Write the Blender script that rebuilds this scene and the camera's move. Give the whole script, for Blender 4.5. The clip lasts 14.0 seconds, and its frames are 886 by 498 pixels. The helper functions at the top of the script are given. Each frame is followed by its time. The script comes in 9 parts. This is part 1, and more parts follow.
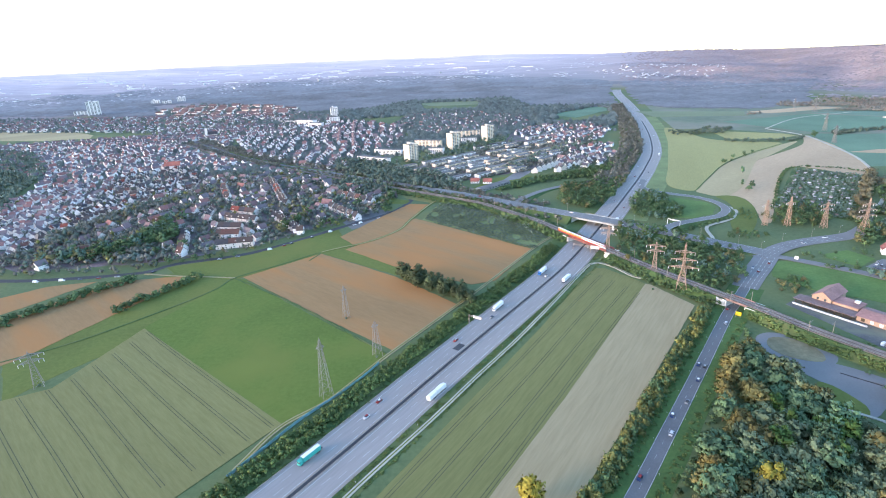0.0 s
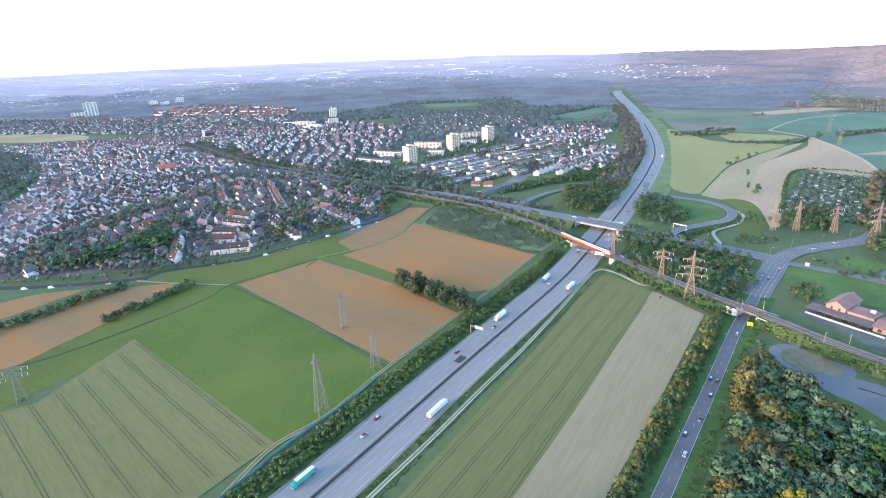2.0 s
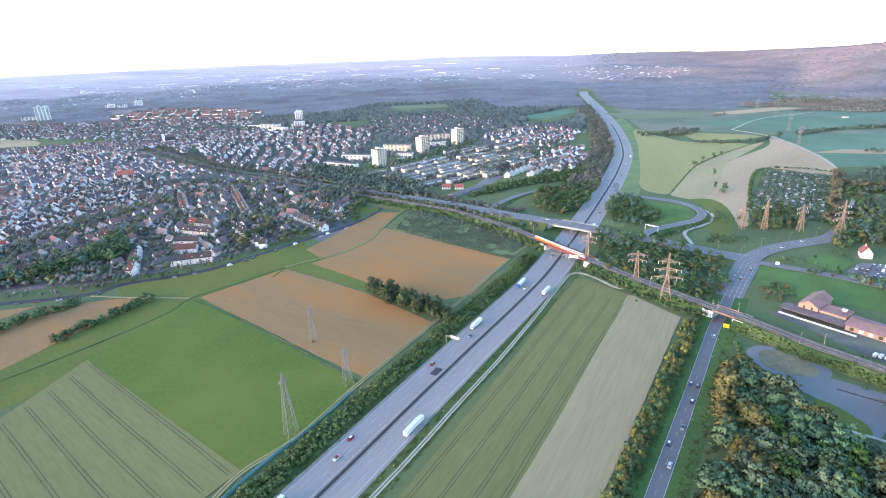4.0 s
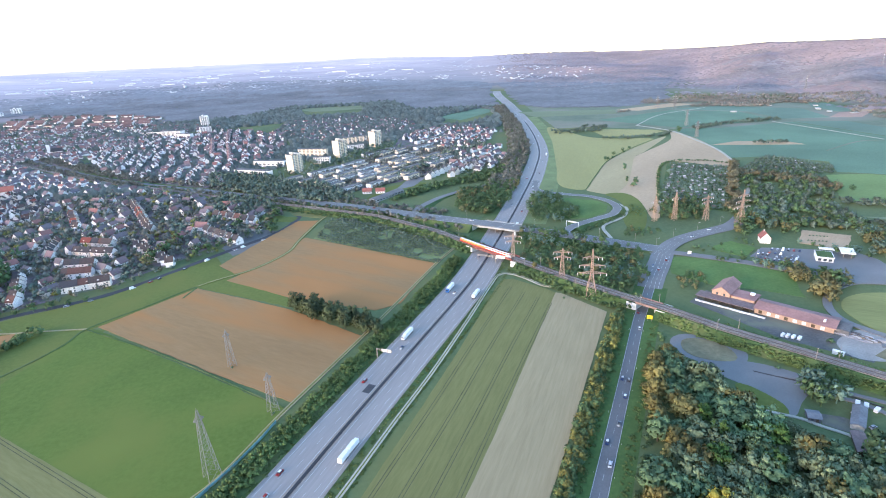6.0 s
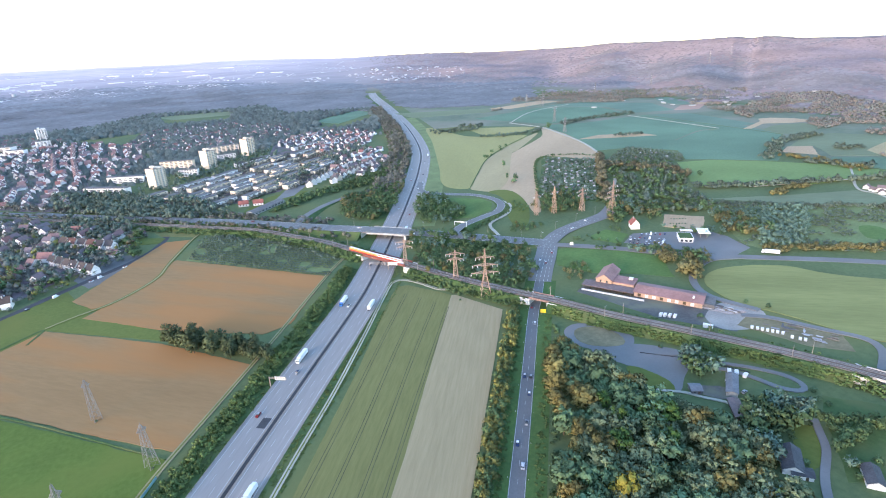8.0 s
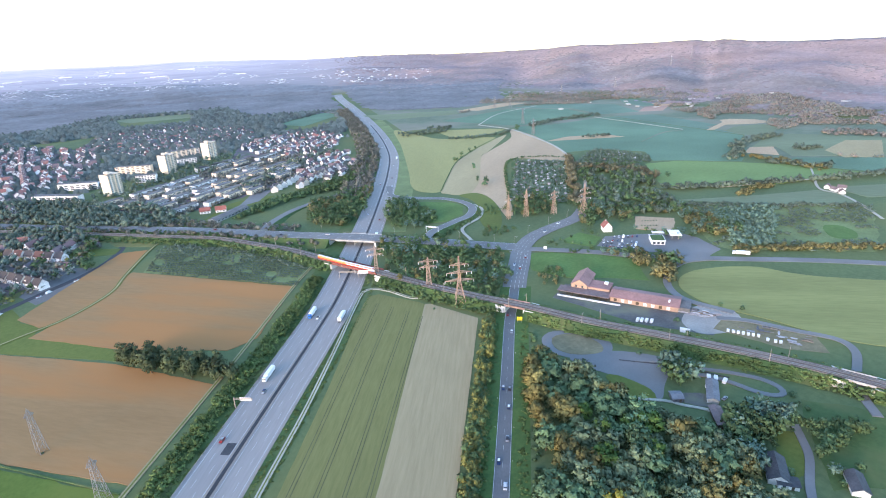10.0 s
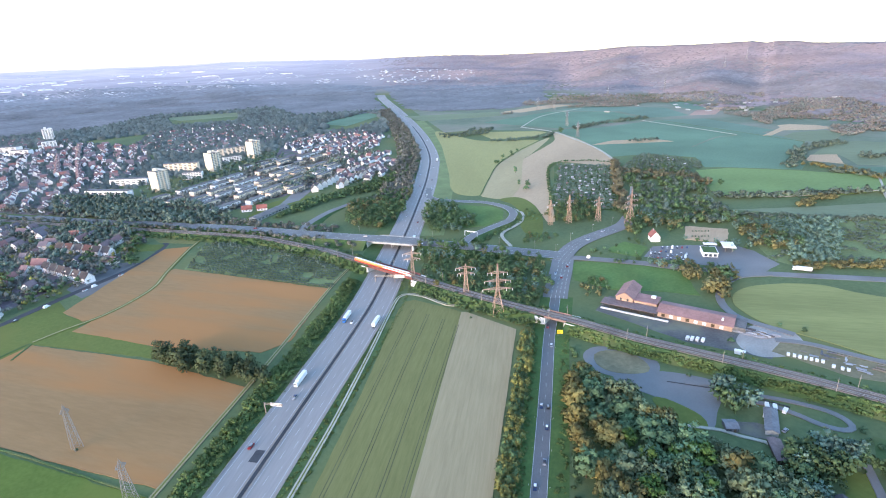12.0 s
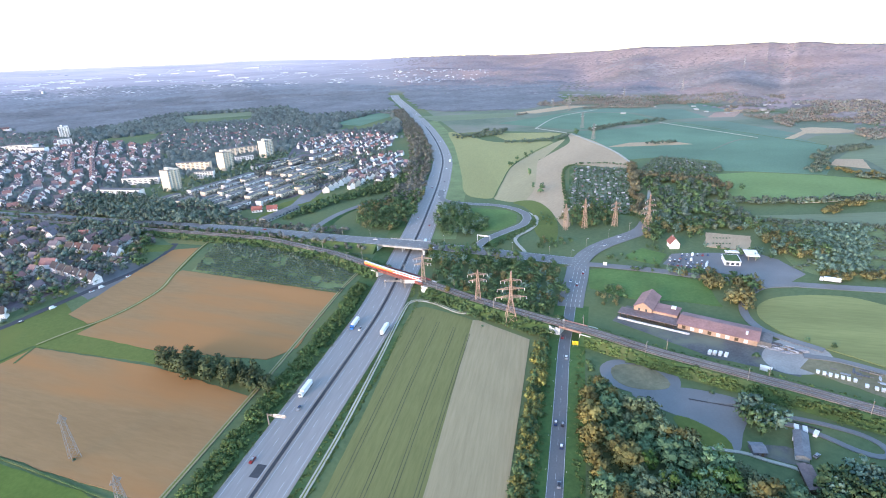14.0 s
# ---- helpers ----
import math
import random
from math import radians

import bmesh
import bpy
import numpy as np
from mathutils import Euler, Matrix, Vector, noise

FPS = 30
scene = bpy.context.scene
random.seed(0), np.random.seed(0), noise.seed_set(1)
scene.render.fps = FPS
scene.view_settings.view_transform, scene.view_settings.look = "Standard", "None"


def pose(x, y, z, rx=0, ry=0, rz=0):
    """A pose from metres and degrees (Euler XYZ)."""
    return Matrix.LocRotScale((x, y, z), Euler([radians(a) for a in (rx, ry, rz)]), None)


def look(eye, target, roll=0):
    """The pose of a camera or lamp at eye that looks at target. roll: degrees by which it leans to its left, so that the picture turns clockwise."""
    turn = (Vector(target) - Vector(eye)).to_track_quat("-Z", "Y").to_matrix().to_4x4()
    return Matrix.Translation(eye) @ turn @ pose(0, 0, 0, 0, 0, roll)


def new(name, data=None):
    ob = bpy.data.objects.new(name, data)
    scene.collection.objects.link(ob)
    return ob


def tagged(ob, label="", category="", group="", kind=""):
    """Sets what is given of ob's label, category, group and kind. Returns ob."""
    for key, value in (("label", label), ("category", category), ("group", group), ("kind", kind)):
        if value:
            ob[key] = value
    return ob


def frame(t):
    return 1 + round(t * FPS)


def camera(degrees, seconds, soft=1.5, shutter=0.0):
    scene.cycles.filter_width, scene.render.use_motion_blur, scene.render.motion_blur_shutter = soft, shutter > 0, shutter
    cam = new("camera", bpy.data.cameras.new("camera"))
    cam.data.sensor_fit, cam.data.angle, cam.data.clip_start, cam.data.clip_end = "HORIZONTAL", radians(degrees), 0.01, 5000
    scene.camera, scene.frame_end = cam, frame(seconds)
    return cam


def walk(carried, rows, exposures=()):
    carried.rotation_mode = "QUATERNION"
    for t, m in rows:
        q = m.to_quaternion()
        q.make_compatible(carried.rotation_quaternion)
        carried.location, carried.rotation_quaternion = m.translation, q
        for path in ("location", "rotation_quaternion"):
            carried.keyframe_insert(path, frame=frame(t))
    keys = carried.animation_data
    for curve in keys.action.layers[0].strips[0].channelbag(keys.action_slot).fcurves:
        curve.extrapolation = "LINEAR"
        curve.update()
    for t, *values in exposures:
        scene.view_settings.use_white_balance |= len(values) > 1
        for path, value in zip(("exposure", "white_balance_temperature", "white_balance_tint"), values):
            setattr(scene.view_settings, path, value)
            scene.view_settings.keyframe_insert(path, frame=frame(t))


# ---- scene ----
cam = camera(79.4, 14.0, soft=1.05)
EXPOSURE, KELVIN, TINT = 2.28, 5930, 12.5
PATH = [
    (0, (3.905, -15.39, 199.131), (3.903, -13.516, 198.433), -2.8),
    (0.5, (3.45, -11.725, 199.223), (3.446, -9.85, 198.526), -2.8),
    (1, (2.547, -7.695, 199.276), (2.544, -5.82, 198.58), -2.8),
    (1.5, (3.057, -4.113, 199.224), (3.05, -2.238, 198.528), -2.8),
    (2, (3.321, 0.035, 199.117), (3.321, 1.91, 198.421), -2.8),
    (2.5, (2.781, 3.718, 199.066), (2.798, 5.593, 198.371), -2.8),
    (5, (1.909, 21.469, 198.568), (2.154, 23.326, 197.868), -3.0),
    (5.5, (1.711, 25.228, 198.95), (2.044, 27.069, 198.244), -3.1),
    (6, (1.985, 28.915, 198.584), (2.377, 30.744, 197.877), -3.0),
    (6.5, (2.474, 32.267, 199.122), (2.939, 34.077, 198.41), -3.1),
    (7, (3.082, 35.806, 198.966), (3.652, 37.585, 198.25), -3.2),
    (7.5, (2.851, 39.474, 199.396), (3.534, 41.21, 198.674), -3.1),
    (8, (3.674, 42.932, 199.086), (4.459, 44.623, 198.362), -3.2),
    (8.5, (4.296, 46.931, 198.907), (5.135, 48.594, 198.18), -3.1),
    (11, (10.325, 62.767, 198.626), (11.216, 64.404, 197.902), -2.9),
    (11.5, (11.613, 66.008, 198.38), (12.471, 67.665, 197.66), -2.8),
    (12, (13.852, 69.138, 198.109), (14.614, 70.843, 197.394), -2.8),
    (12.5, (15.966, 72.068, 197.962), (16.703, 73.784, 197.249), -2.8),
    (13, (17.955, 75.006, 197.733), (18.683, 76.727, 197.021), -2.8),
    (13.5, (19.1, 78.536, 197.613), (19.826, 80.258, 196.901), -2.7),
    (14, (19.998, 81.617, 197.451), (20.719, 83.341, 196.738), -2.6),
]
walk(cam, [(t, look(eye, target, roll)) for t, eye, target, roll in PATH], exposures=[(0, EXPOSURE, KELVIN, TINT)])


# ---- light ----
SUN_AZ, SUN_EL = -115.0, 11.5      # degrees from +y towards +x, and above the horizon
world = bpy.data.worlds.new("world")
scene.world = world
world.use_nodes = True
wn = world.node_tree.nodes
sky = wn.new("ShaderNodeTexSky")
sky.sky_type = "NISHITA"
sky.sun_disc = False
sky.sun_elevation = radians(SUN_EL)
sky.sun_rotation = radians(SUN_AZ)
sky.air_density, sky.dust_density, sky.ozone_density = 1.0, 0.4, 1.5
world.node_tree.links.new(sky.outputs["Color"], wn["Background"].inputs["Color"])
wn["Background"].inputs["Strength"].default_value = 0.15
sun_data = bpy.data.lights.new("sun", "SUN")
sun_data.energy, sun_data.angle, sun_data.color = 0.95, radians(22.0), (1.0, 0.64, 0.38)
sun = new("sun", sun_data)
sx, sy = math.sin(radians(SUN_AZ)), math.cos(radians(SUN_AZ))
sun.matrix_world = look((sx * 1000, sy * 1000, 1000 * math.tan(radians(SUN_EL))), (0, 0, 0))


# ---- materials ----
def surface(name, c1, c2, fine=0.5, broad=0.02, rough=0.85, bump=0.3, vary=0.25, metal=0.0, third=None, rand="", relief=0.3, stretch=None, spread=0.38):
    """A procedural surface: fine grain between c1 and c2, broad stains, optional random tone for each object or each island."""
    m = bpy.data.materials.new(name)
    m.use_nodes = True
    n, k = m.node_tree.nodes, m.node_tree.links
    bsdf = n["Principled BSDF"]
    geo = n.new("ShaderNodeNewGeometry")
    src = geo.outputs["Position"]
    if stretch:
        mp = n.new("ShaderNodeMapping")
        mp.vector_type = "TEXTURE"
        mp.inputs["Rotation"].default_value = (0, 0, -radians(stretch[0]))
        mp.inputs["Scale"].default_value = tuple(1 / v for v in stretch[1])
        k.new(src, mp.inputs["Vector"])
        src = mp.outputs["Vector"]
    n1, n2 = n.new("ShaderNodeTexNoise"), n.new("ShaderNodeTexNoise")
    n1.inputs["Scale"].default_value, n1.inputs["Detail"].default_value, n1.inputs["Roughness"].default_value = fine, 6, 0.7
    n2.inputs["Scale"].default_value, n2.inputs["Detail"].default_value = broad, 3
    k.new(src, n1.inputs["Vector"])
    k.new(src, n2.inputs["Vector"])
    ramp = n.new("ShaderNodeValToRGB")
    ramp.color_ramp.elements[0].position, ramp.color_ramp.elements[1].position = 0.36, 0.64
    ramp.color_ramp.elements[0].color, ramp.color_ramp.elements[1].color = (*c1, 1), (*c2, 1)
    k.new(n1.outputs["Fac"], ramp.inputs["Fac"])
    col = ramp.outputs["Color"]
    if third:
        r2 = n.new("ShaderNodeValToRGB")
        r2.color_ramp.elements[0].position, r2.color_ramp.elements[1].position = 0.46, 0.62
        r2.color_ramp.elements[0].color, r2.color_ramp.elements[1].color = (0, 0, 0, 1), (1, 1, 1, 1)
        k.new(n2.outputs["Fac"], r2.inputs["Fac"])
        mx = n.new("ShaderNodeMixRGB")
        k.new(r2.outputs["Color"], mx.inputs["Fac"])
        k.new(col, mx.inputs["Color1"])
        mx.inputs["Color2"].default_value = (*third, 1)
        col = mx.outputs["Color"]
    hsv = n.new("ShaderNodeHueSaturation")
    k.new(col, hsv.inputs["Color"])
    rng = n.new("ShaderNodeMapRange")
    rng.inputs["From Min"].default_value, rng.inputs["From Max"].default_value = 0.3, 0.7
    rng.inputs["To Min"].default_value, rng.inputs["To Max"].default_value = 1 - vary, 1 + vary
    k.new(n2.outputs["Fac"], rng.inputs["Value"])
    val = rng.outputs["Result"]
    if rand:
        if rand == "object":
            info = n.new("ShaderNodeObjectInfo").outputs["Random"]
        else:
            info = geo.outputs["Random Per Island"]
        r3 = n.new("ShaderNodeMapRange")
        r3.inputs["To Min"].default_value, r3.inputs["To Max"].default_value = 1 - spread, 1 + spread
        k.new(info, r3.inputs["Value"])
        mul = n.new("ShaderNodeMath")
        mul.operation = "MULTIPLY"
        k.new(r3.outputs["Result"], mul.inputs[0])
        k.new(val, mul.inputs[1])
        val = mul.outputs["Value"]
    k.new(val, hsv.inputs["Value"])
    k.new(hsv.outputs["Color"], bsdf.inputs["Base Color"])
    bsdf.inputs["Roughness"].default_value, bsdf.inputs["Metallic"].default_value = rough, metal
    bsdf.inputs["Specular IOR Level"].default_value = 0.25
    if bump:
        b = n.new("ShaderNodeBump")
        b.inputs["Strength"].default_value, b.inputs["Distance"].default_value = bump, relief
        k.new(n1.outputs["Fac"], b.inputs["Height"])
        k.new(b.outputs["Normal"], bsdf.inputs["Normal"])
    return m


def choice(name, colours, rough=0.8, island=False, grain=1.5, bump=0.0, soft=False):
    """One of several tones for each object (or each island), with a fine grain over it."""
    m = bpy.data.materials.new(name)
    m.use_nodes = True
    n, k = m.node_tree.nodes, m.node_tree.links
    bsdf = n["Principled BSDF"]
    geo = n.new("ShaderNodeNewGeometry")
    pick = geo.outputs["Random Per Island"] if island else n.new("ShaderNodeObjectInfo").outputs["Random"]
    ramp = n.new("ShaderNodeValToRGB")
    ramp.color_ramp.interpolation = "LINEAR" if soft else "CONSTANT"
    els = ramp.color_ramp.elements
    while len(els) < len(colours):
        els.new(0.5)
    for i, c in enumerate(colours):
        els[i].position = i / (len(colours) - (1 if soft else 0))
    for i, c in enumerate(colours):
        els[i].color = (*c, 1)
    k.new(pick, ramp.inputs["Fac"])
    ns = n.new("ShaderNodeTexNoise")
    ns.inputs["Scale"].default_value, ns.inputs["Detail"].default_value = grain, 5
    k.new(geo.outputs["Position"], ns.inputs["Vector"])
    rng = n.new("ShaderNodeMapRange")
    rng.inputs["From Min"].default_value, rng.inputs["From Max"].default_value = 0.3, 0.7
    rng.inputs["To Min"].default_value, rng.inputs["To Max"].default_value = 0.75, 1.25
    k.new(ns.outputs["Fac"], rng.inputs["Value"])
    hsv = n.new("ShaderNodeHueSaturation")
    k.new(ramp.outputs["Color"], hsv.inputs["Color"])
    k.new(rng.outputs["Result"], hsv.inputs["Value"])
    k.new(hsv.outputs["Color"], bsdf.inputs["Base Color"])
    bsdf.inputs["Roughness"].default_value = rough
    bsdf.inputs["Specular IOR Level"].default_value = 0.2
    if bump:
        b = n.new("ShaderNodeBump")
        b.inputs["Strength"].default_value, b.inputs["Distance"].default_value = bump, 0.4
        k.new(ns.outputs["Fac"], b.inputs["Height"])
        k.new(b.outputs["Normal"], bsdf.inputs["Normal"])
    return m


M = {}
M["ground"] = surface("meadow_ground", (0.093, 0.131, 0.057), (0.132, 0.17, 0.074), 0.25, 0.006, 0.95, 0.4, 0.25, third=(0.12, 0.132, 0.05))
M["grass"] = surface("cut_grass", (0.108, 0.136, 0.028), (0.142, 0.168, 0.04), 0.3, 0.012, 0.95, 0.3, 0.2, third=(0.128, 0.138, 0.032))
M["verge"] = surface("rough_verge", (0.058, 0.103, 0.034), (0.088, 0.139, 0.046), 0.35, 0.03, 0.95, 0.6, 0.25, third=(0.098, 0.118, 0.045))
M["crop"] = surface("green_corn", (0.152, 0.15, 0.053), (0.184, 0.18, 0.066), 0.6, 0.015, 0.95, 0.4, 0.12, stretch=(35.3, (1, 0.1, 1)))
M["crop_west"] = surface("pale_green_corn", (0.177, 0.167, 0.062), (0.212, 0.199, 0.078), 0.6, 0.015, 0.95, 0.4, 0.1, stretch=(-47, (1, 0.1, 1)))
M["pale"] = surface("ripe_barley", (0.285, 0.232, 0.132), (0.34, 0.276, 0.16), 0.5, 0.02, 0.95, 0.3, 0.08, stretch=(35.3, (1, 0.06, 1)))
M["brown"] = surface("ripe_brown_corn", (0.276, 0.167, 0.073), (0.315, 0.191, 0.086), 0.4, 0.03, 0.95, 0.08, 0.1, third=(0.335, 0.165, 0.06), stretch=(-47, (1, 0.16, 1)))
M["yellow"] = surface("yellow_green_corn", (0.276, 0.255, 0.102), (0.338, 0.312, 0.125), 0.5, 0.012, 0.95, 0.3, 0.1, stretch=(20, (1, 0.15, 1)))
M["tan"] = surface("stubble", (0.394, 0.284, 0.175), (0.474, 0.344, 0.216), 0.5, 0.01, 0.95, 0.3, 0.12, stretch=(60, (1, 0.15, 1)))
M["tan_olive"] = surface("weedy_stubble", (0.33, 0.268, 0.145), (0.4, 0.322, 0.178), 0.5, 0.01, 0.95, 0.3, 0.15, stretch=(60, (1, 0.15, 1)))
# both beet greens are lightened, some distance haze being put into their colour
M["teal"] = surface("dark_beet_leaves", (0.104, 0.172, 0.106), (0.13, 0.204, 0.128), 0.3, 0.006, 0.9, 0.3, 0.2)
M["teal_green"] = surface("young_beet_leaves", (0.112, 0.172, 0.118), (0.138, 0.2, 0.14), 0.3, 0.006, 0.9, 0.3, 0.2)
M["rose_soil"] = surface("pinkish_soil", (0.33, 0.21, 0.16), (0.41, 0.27, 0.21), 0.4, 0.01, 0.95, 0.3, 0.12)
M["track"] = surface("gravel_track", (0.36, 0.34, 0.28), (0.44, 0.415, 0.345), 1.0, 0.05, 0.95, 0.3, 0.12)
M["earth"] = surface("bare_earth_track", (0.075, 0.078, 0.036), (0.125, 0.115, 0.06), 1.0, 0.05, 0.95, 0.3, 0.2)
M["concrete_road"] = surface("motorway_concrete", (0.272, 0.25, 0.236), (0.312, 0.288, 0.272), 0.7, 0.02, 0.85, 0.15, 0.08, stretch=(35, (1, 0.06, 1)), relief=0.05)
M["asphalt"] = surface("road_asphalt", (0.178, 0.173, 0.17), (0.199, 0.193, 0.19), 0.8, 0.03, 0.85, 0.15, 0.12, relief=0.05)
M["dark_asphalt"] = surface("fresh_asphalt", (0.05, 0.05, 0.055), (0.07, 0.07, 0.075), 0.8, 0.03, 0.85, 0.15, 0.15, relief=0.05)
M["paint"] = surface("road_paint", (0.45, 0.45, 0.44), (0.56, 0.56, 0.55), 2.0, 0.1, 0.7, 0.1, 0.1, relief=0.02)
M["ballast"] = surface("rail_ballast", (0.15, 0.12, 0.1), (0.24, 0.19, 0.16), 1.5, 0.05, 0.95, 0.6, 0.2)
M["steel"] = surface("worn_steel", (0.25, 0.24, 0.24), (0.4, 0.38, 0.37), 2.0, 0.3, 0.4, 0.1, 0.1, metal=0.8)
M["galv"] = surface("weathered_galvanised_steel", (0.3, 0.25, 0.2), (0.4, 0.33, 0.27), 1.2, 0.1, 0.6, 0.05, 0.1, metal=0.1)
M["red_steel"] = surface("red_painted_girder", (0.2, 0.075, 0.065), (0.27, 0.105, 0.09), 0.8, 0.2, 0.7, 0.1, 0.2)
M["rust_deck"] = surface("rusty_bridge_deck", (0.2, 0.13, 0.11), (0.28, 0.19, 0.16), 0.8, 0.2, 0.8, 0.1, 0.2)
M["sand"] = surface("worn_sand_and_grass", (0.17, 0.15, 0.085), (0.24, 0.2, 0.12), 0.3, 0.06, 0.95, 0.3, 0.2)
M["concrete"] = surface("weathered_concrete", (0.33, 0.32, 0.3), (0.48, 0.46, 0.43), 0.6, 0.2, 0.85, 0.2, 0.15, relief=0.05)
M["white_concrete"] = surface("pale_concrete", (0.62, 0.6, 0.57), (0.75, 0.73, 0.7), 0.6, 0.2, 0.85, 0.2, 0.12, relief=0.05)
M["bark"] = surface("bark", (0.06, 0.045, 0.03), (0.12, 0.09, 0.06), 3.0, 0.5, 0.95, 0.6, 0.2)
M["wall"] = choice("house_render", [(0.86, 0.79, 0.76), (0.79, 0.7, 0.64), (0.87, 0.82, 0.8), (0.66, 0.55, 0.46), (0.83, 0.78, 0.73), (0.74, 0.69, 0.65)], 0.9)
M["roof"] = choice("roof_tiles", [(0.078, 0.06, 0.058), (0.06, 0.058, 0.066), (0.19, 0.058, 0.045), (0.064, 0.055, 0.056), (0.085, 0.066, 0.062), (0.07, 0.064, 0.068), (0.11, 0.06, 0.053), (0.058, 0.058, 0.068), (0.08, 0.065, 0.063), (0.054, 0.05, 0.054)], 0.8, bump=0.3)
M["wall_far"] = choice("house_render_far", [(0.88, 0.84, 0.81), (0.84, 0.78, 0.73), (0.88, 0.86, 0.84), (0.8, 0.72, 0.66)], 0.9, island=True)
# far roofs: tile tones paled and purpled by haze put into the colour
M["roof_far"] = choice("hazed_roof_tiles", [(0.205, 0.142, 0.146), (0.165, 0.14, 0.154), (0.27, 0.132, 0.118), (0.155, 0.128, 0.138), (0.225, 0.155, 0.158), (0.175, 0.145, 0.158), (0.2, 0.138, 0.142), (0.23, 0.132, 0.128)], 0.8, island=True)
M["glass"] = surface("window_glass", (0.05, 0.06, 0.07), (0.08, 0.09, 0.1), 0.3, 0.1, 0.08, 0, 0.1)
M["leaf"] = surface("tree_leaves", (0.083, 0.148, 0.076), (0.138, 0.209, 0.103), 0.9, 0.05, 0.75, 0, 0.25, rand="object", spread=0.3)
M["leaf_grey"] = surface("willow_leaves", (0.133, 0.186, 0.099), (0.203, 0.247, 0.136), 0.9, 0.05, 0.75, 0, 0.22, rand="object", spread=0.25)
# golden leaf tone, part of it warm low sunlight put into the colour
M["leaf_gold"] = surface("yellowing_leaves", (0.142, 0.13, 0.043), (0.2, 0.175, 0.062), 0.9, 0.05, 0.75, 0, 0.25, rand="object")
M["leaf_stuff"] = surface("hedge_leaves", (0.066, 0.12, 0.052), (0.118, 0.171, 0.071), 0.5, 0.03, 0.8, 0, 0.35, rand="island", spread=0.16)
M["leaf_grey_stuff"] = surface("willow_leaves_far", (0.119, 0.189, 0.142), (0.163, 0.239, 0.177), 0.9, 0.05, 0.75, 0, 0.25, rand="island", spread=0.16)
# the same gold for joined trees, sun warmth included in the colour
M["leaf_gold_stuff"] = surface("sunlit_gold_leaves_far", (0.14, 0.137, 0.059), (0.201, 0.181, 0.078), 0.9, 0.05, 0.75, 0, 0.25, rand="island", spread=0.16)
# forest on the plain: blue-grey haze put into the base colours, more farther out
M["wood_far"] = surface("hazed_plain_crowns", (0.158, 0.158, 0.165), (0.188, 0.184, 0.192), 0.1, 0.006, 0.95, 0, 0.18, rand="island", spread=0.1)
M["wood_farther"] = surface("hazed_far_plain_crowns", (0.185, 0.19, 0.205), (0.215, 0.216, 0.23), 0.1, 0.006, 0.95, 0, 0.14, rand="island", spread=0.08)
# hill woods: pinkish haze and sunset tint painted into the crowns
M["wood_hill"] = surface("hazed_hill_crowns", (0.262, 0.215, 0.222), (0.298, 0.24, 0.243), 0.1, 0.004, 0.95, 0, 0.16, rand="island", spread=0.08)
M["wood_hill_green"] = surface("hazed_lower_hill_crowns", (0.215, 0.2, 0.209), (0.251, 0.226, 0.231), 0.1, 0.005, 0.95, 0, 0.2, rand="island", spread=0.1)
# orchard crowns, lightened and greyed in colour for the haze before them
M["wood_foot"] = surface("hazed_orchard_crowns", (0.195, 0.182, 0.158), (0.23, 0.212, 0.182), 0.1, 0.01, 0.95, 0, 0.25, rand="island", spread=0.1)
M["foot_green"] = surface("hazed_green_orchard_crowns", (0.158, 0.176, 0.152), (0.19, 0.205, 0.178), 0.1, 0.01, 0.95, 0, 0.25, rand="island", spread=0.1)
M["foot_rust"] = surface("hazed_rust_orchard_crowns", (0.212, 0.18, 0.15), (0.248, 0.208, 0.172), 0.1, 0.01, 0.95, 0, 0.2, rand="island", spread=0.1)


M["tall_grass"] = surface("tall_verge_grass", (0.082, 0.12, 0.036), (0.122, 0.158, 0.048), 0.6, 0.06, 0.9, 0, 0.3, rand="island", spread=0.15)
# paving and garden tones, with a purple haze tint mixed in
M["town_ground"] = surface("paved_streets_and_gardens", (0.15, 0.114, 0.122), (0.245, 0.188, 0.2), 0.12, 0.05, 0.95, 0, 0.2, third=(0.1, 0.118, 0.08))
M["hedge_olive"] = surface("olive_hedge_leaves", (0.152, 0.159, 0.044), (0.232, 0.22, 0.067), 0.5, 0.04, 0.8, 0, 0.35, rand="island", spread=0.16)
# town leaves, their green dulled in the colour for haze
M["leaf_town"] = surface("garden_tree_leaves", (0.137, 0.143, 0.121), (0.193, 0.189, 0.157), 0.5, 0.03, 0.85, 0, 0.3, rand="island", spread=0.16)
# meadow tone greyed and lightened as painted haze over the far valley floor
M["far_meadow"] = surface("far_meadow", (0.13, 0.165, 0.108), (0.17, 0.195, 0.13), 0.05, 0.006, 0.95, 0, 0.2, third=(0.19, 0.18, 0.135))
M["hedge_leaf"] = surface("fresh_hedge_leaves", (0.083, 0.136, 0.044), (0.141, 0.188, 0.061), 0.5, 0.03, 0.8, 0, 0.3, rand="island", spread=0.16)
M["nursery_grass"] = surface("nursery_grass", (0.138, 0.181, 0.074), (0.2, 0.235, 0.101), 0.4, 0.03, 0.95, 0.3, 0.2)
# steel with the orange of low sunlight put into its base colour
M["pylon_steel"] = surface("sunlit_pylon_steel", (0.36, 0.25, 0.185), (0.45, 0.315, 0.235), 1.2, 0.1, 0.6, 0.05, 0.1, metal=0.1)
M["pale_steel"] = surface("pale_weathered_steel", (0.236, 0.21, 0.197), (0.289, 0.262, 0.243), 1.2, 0.1, 0.6, 0.05, 0.1, metal=0.1)
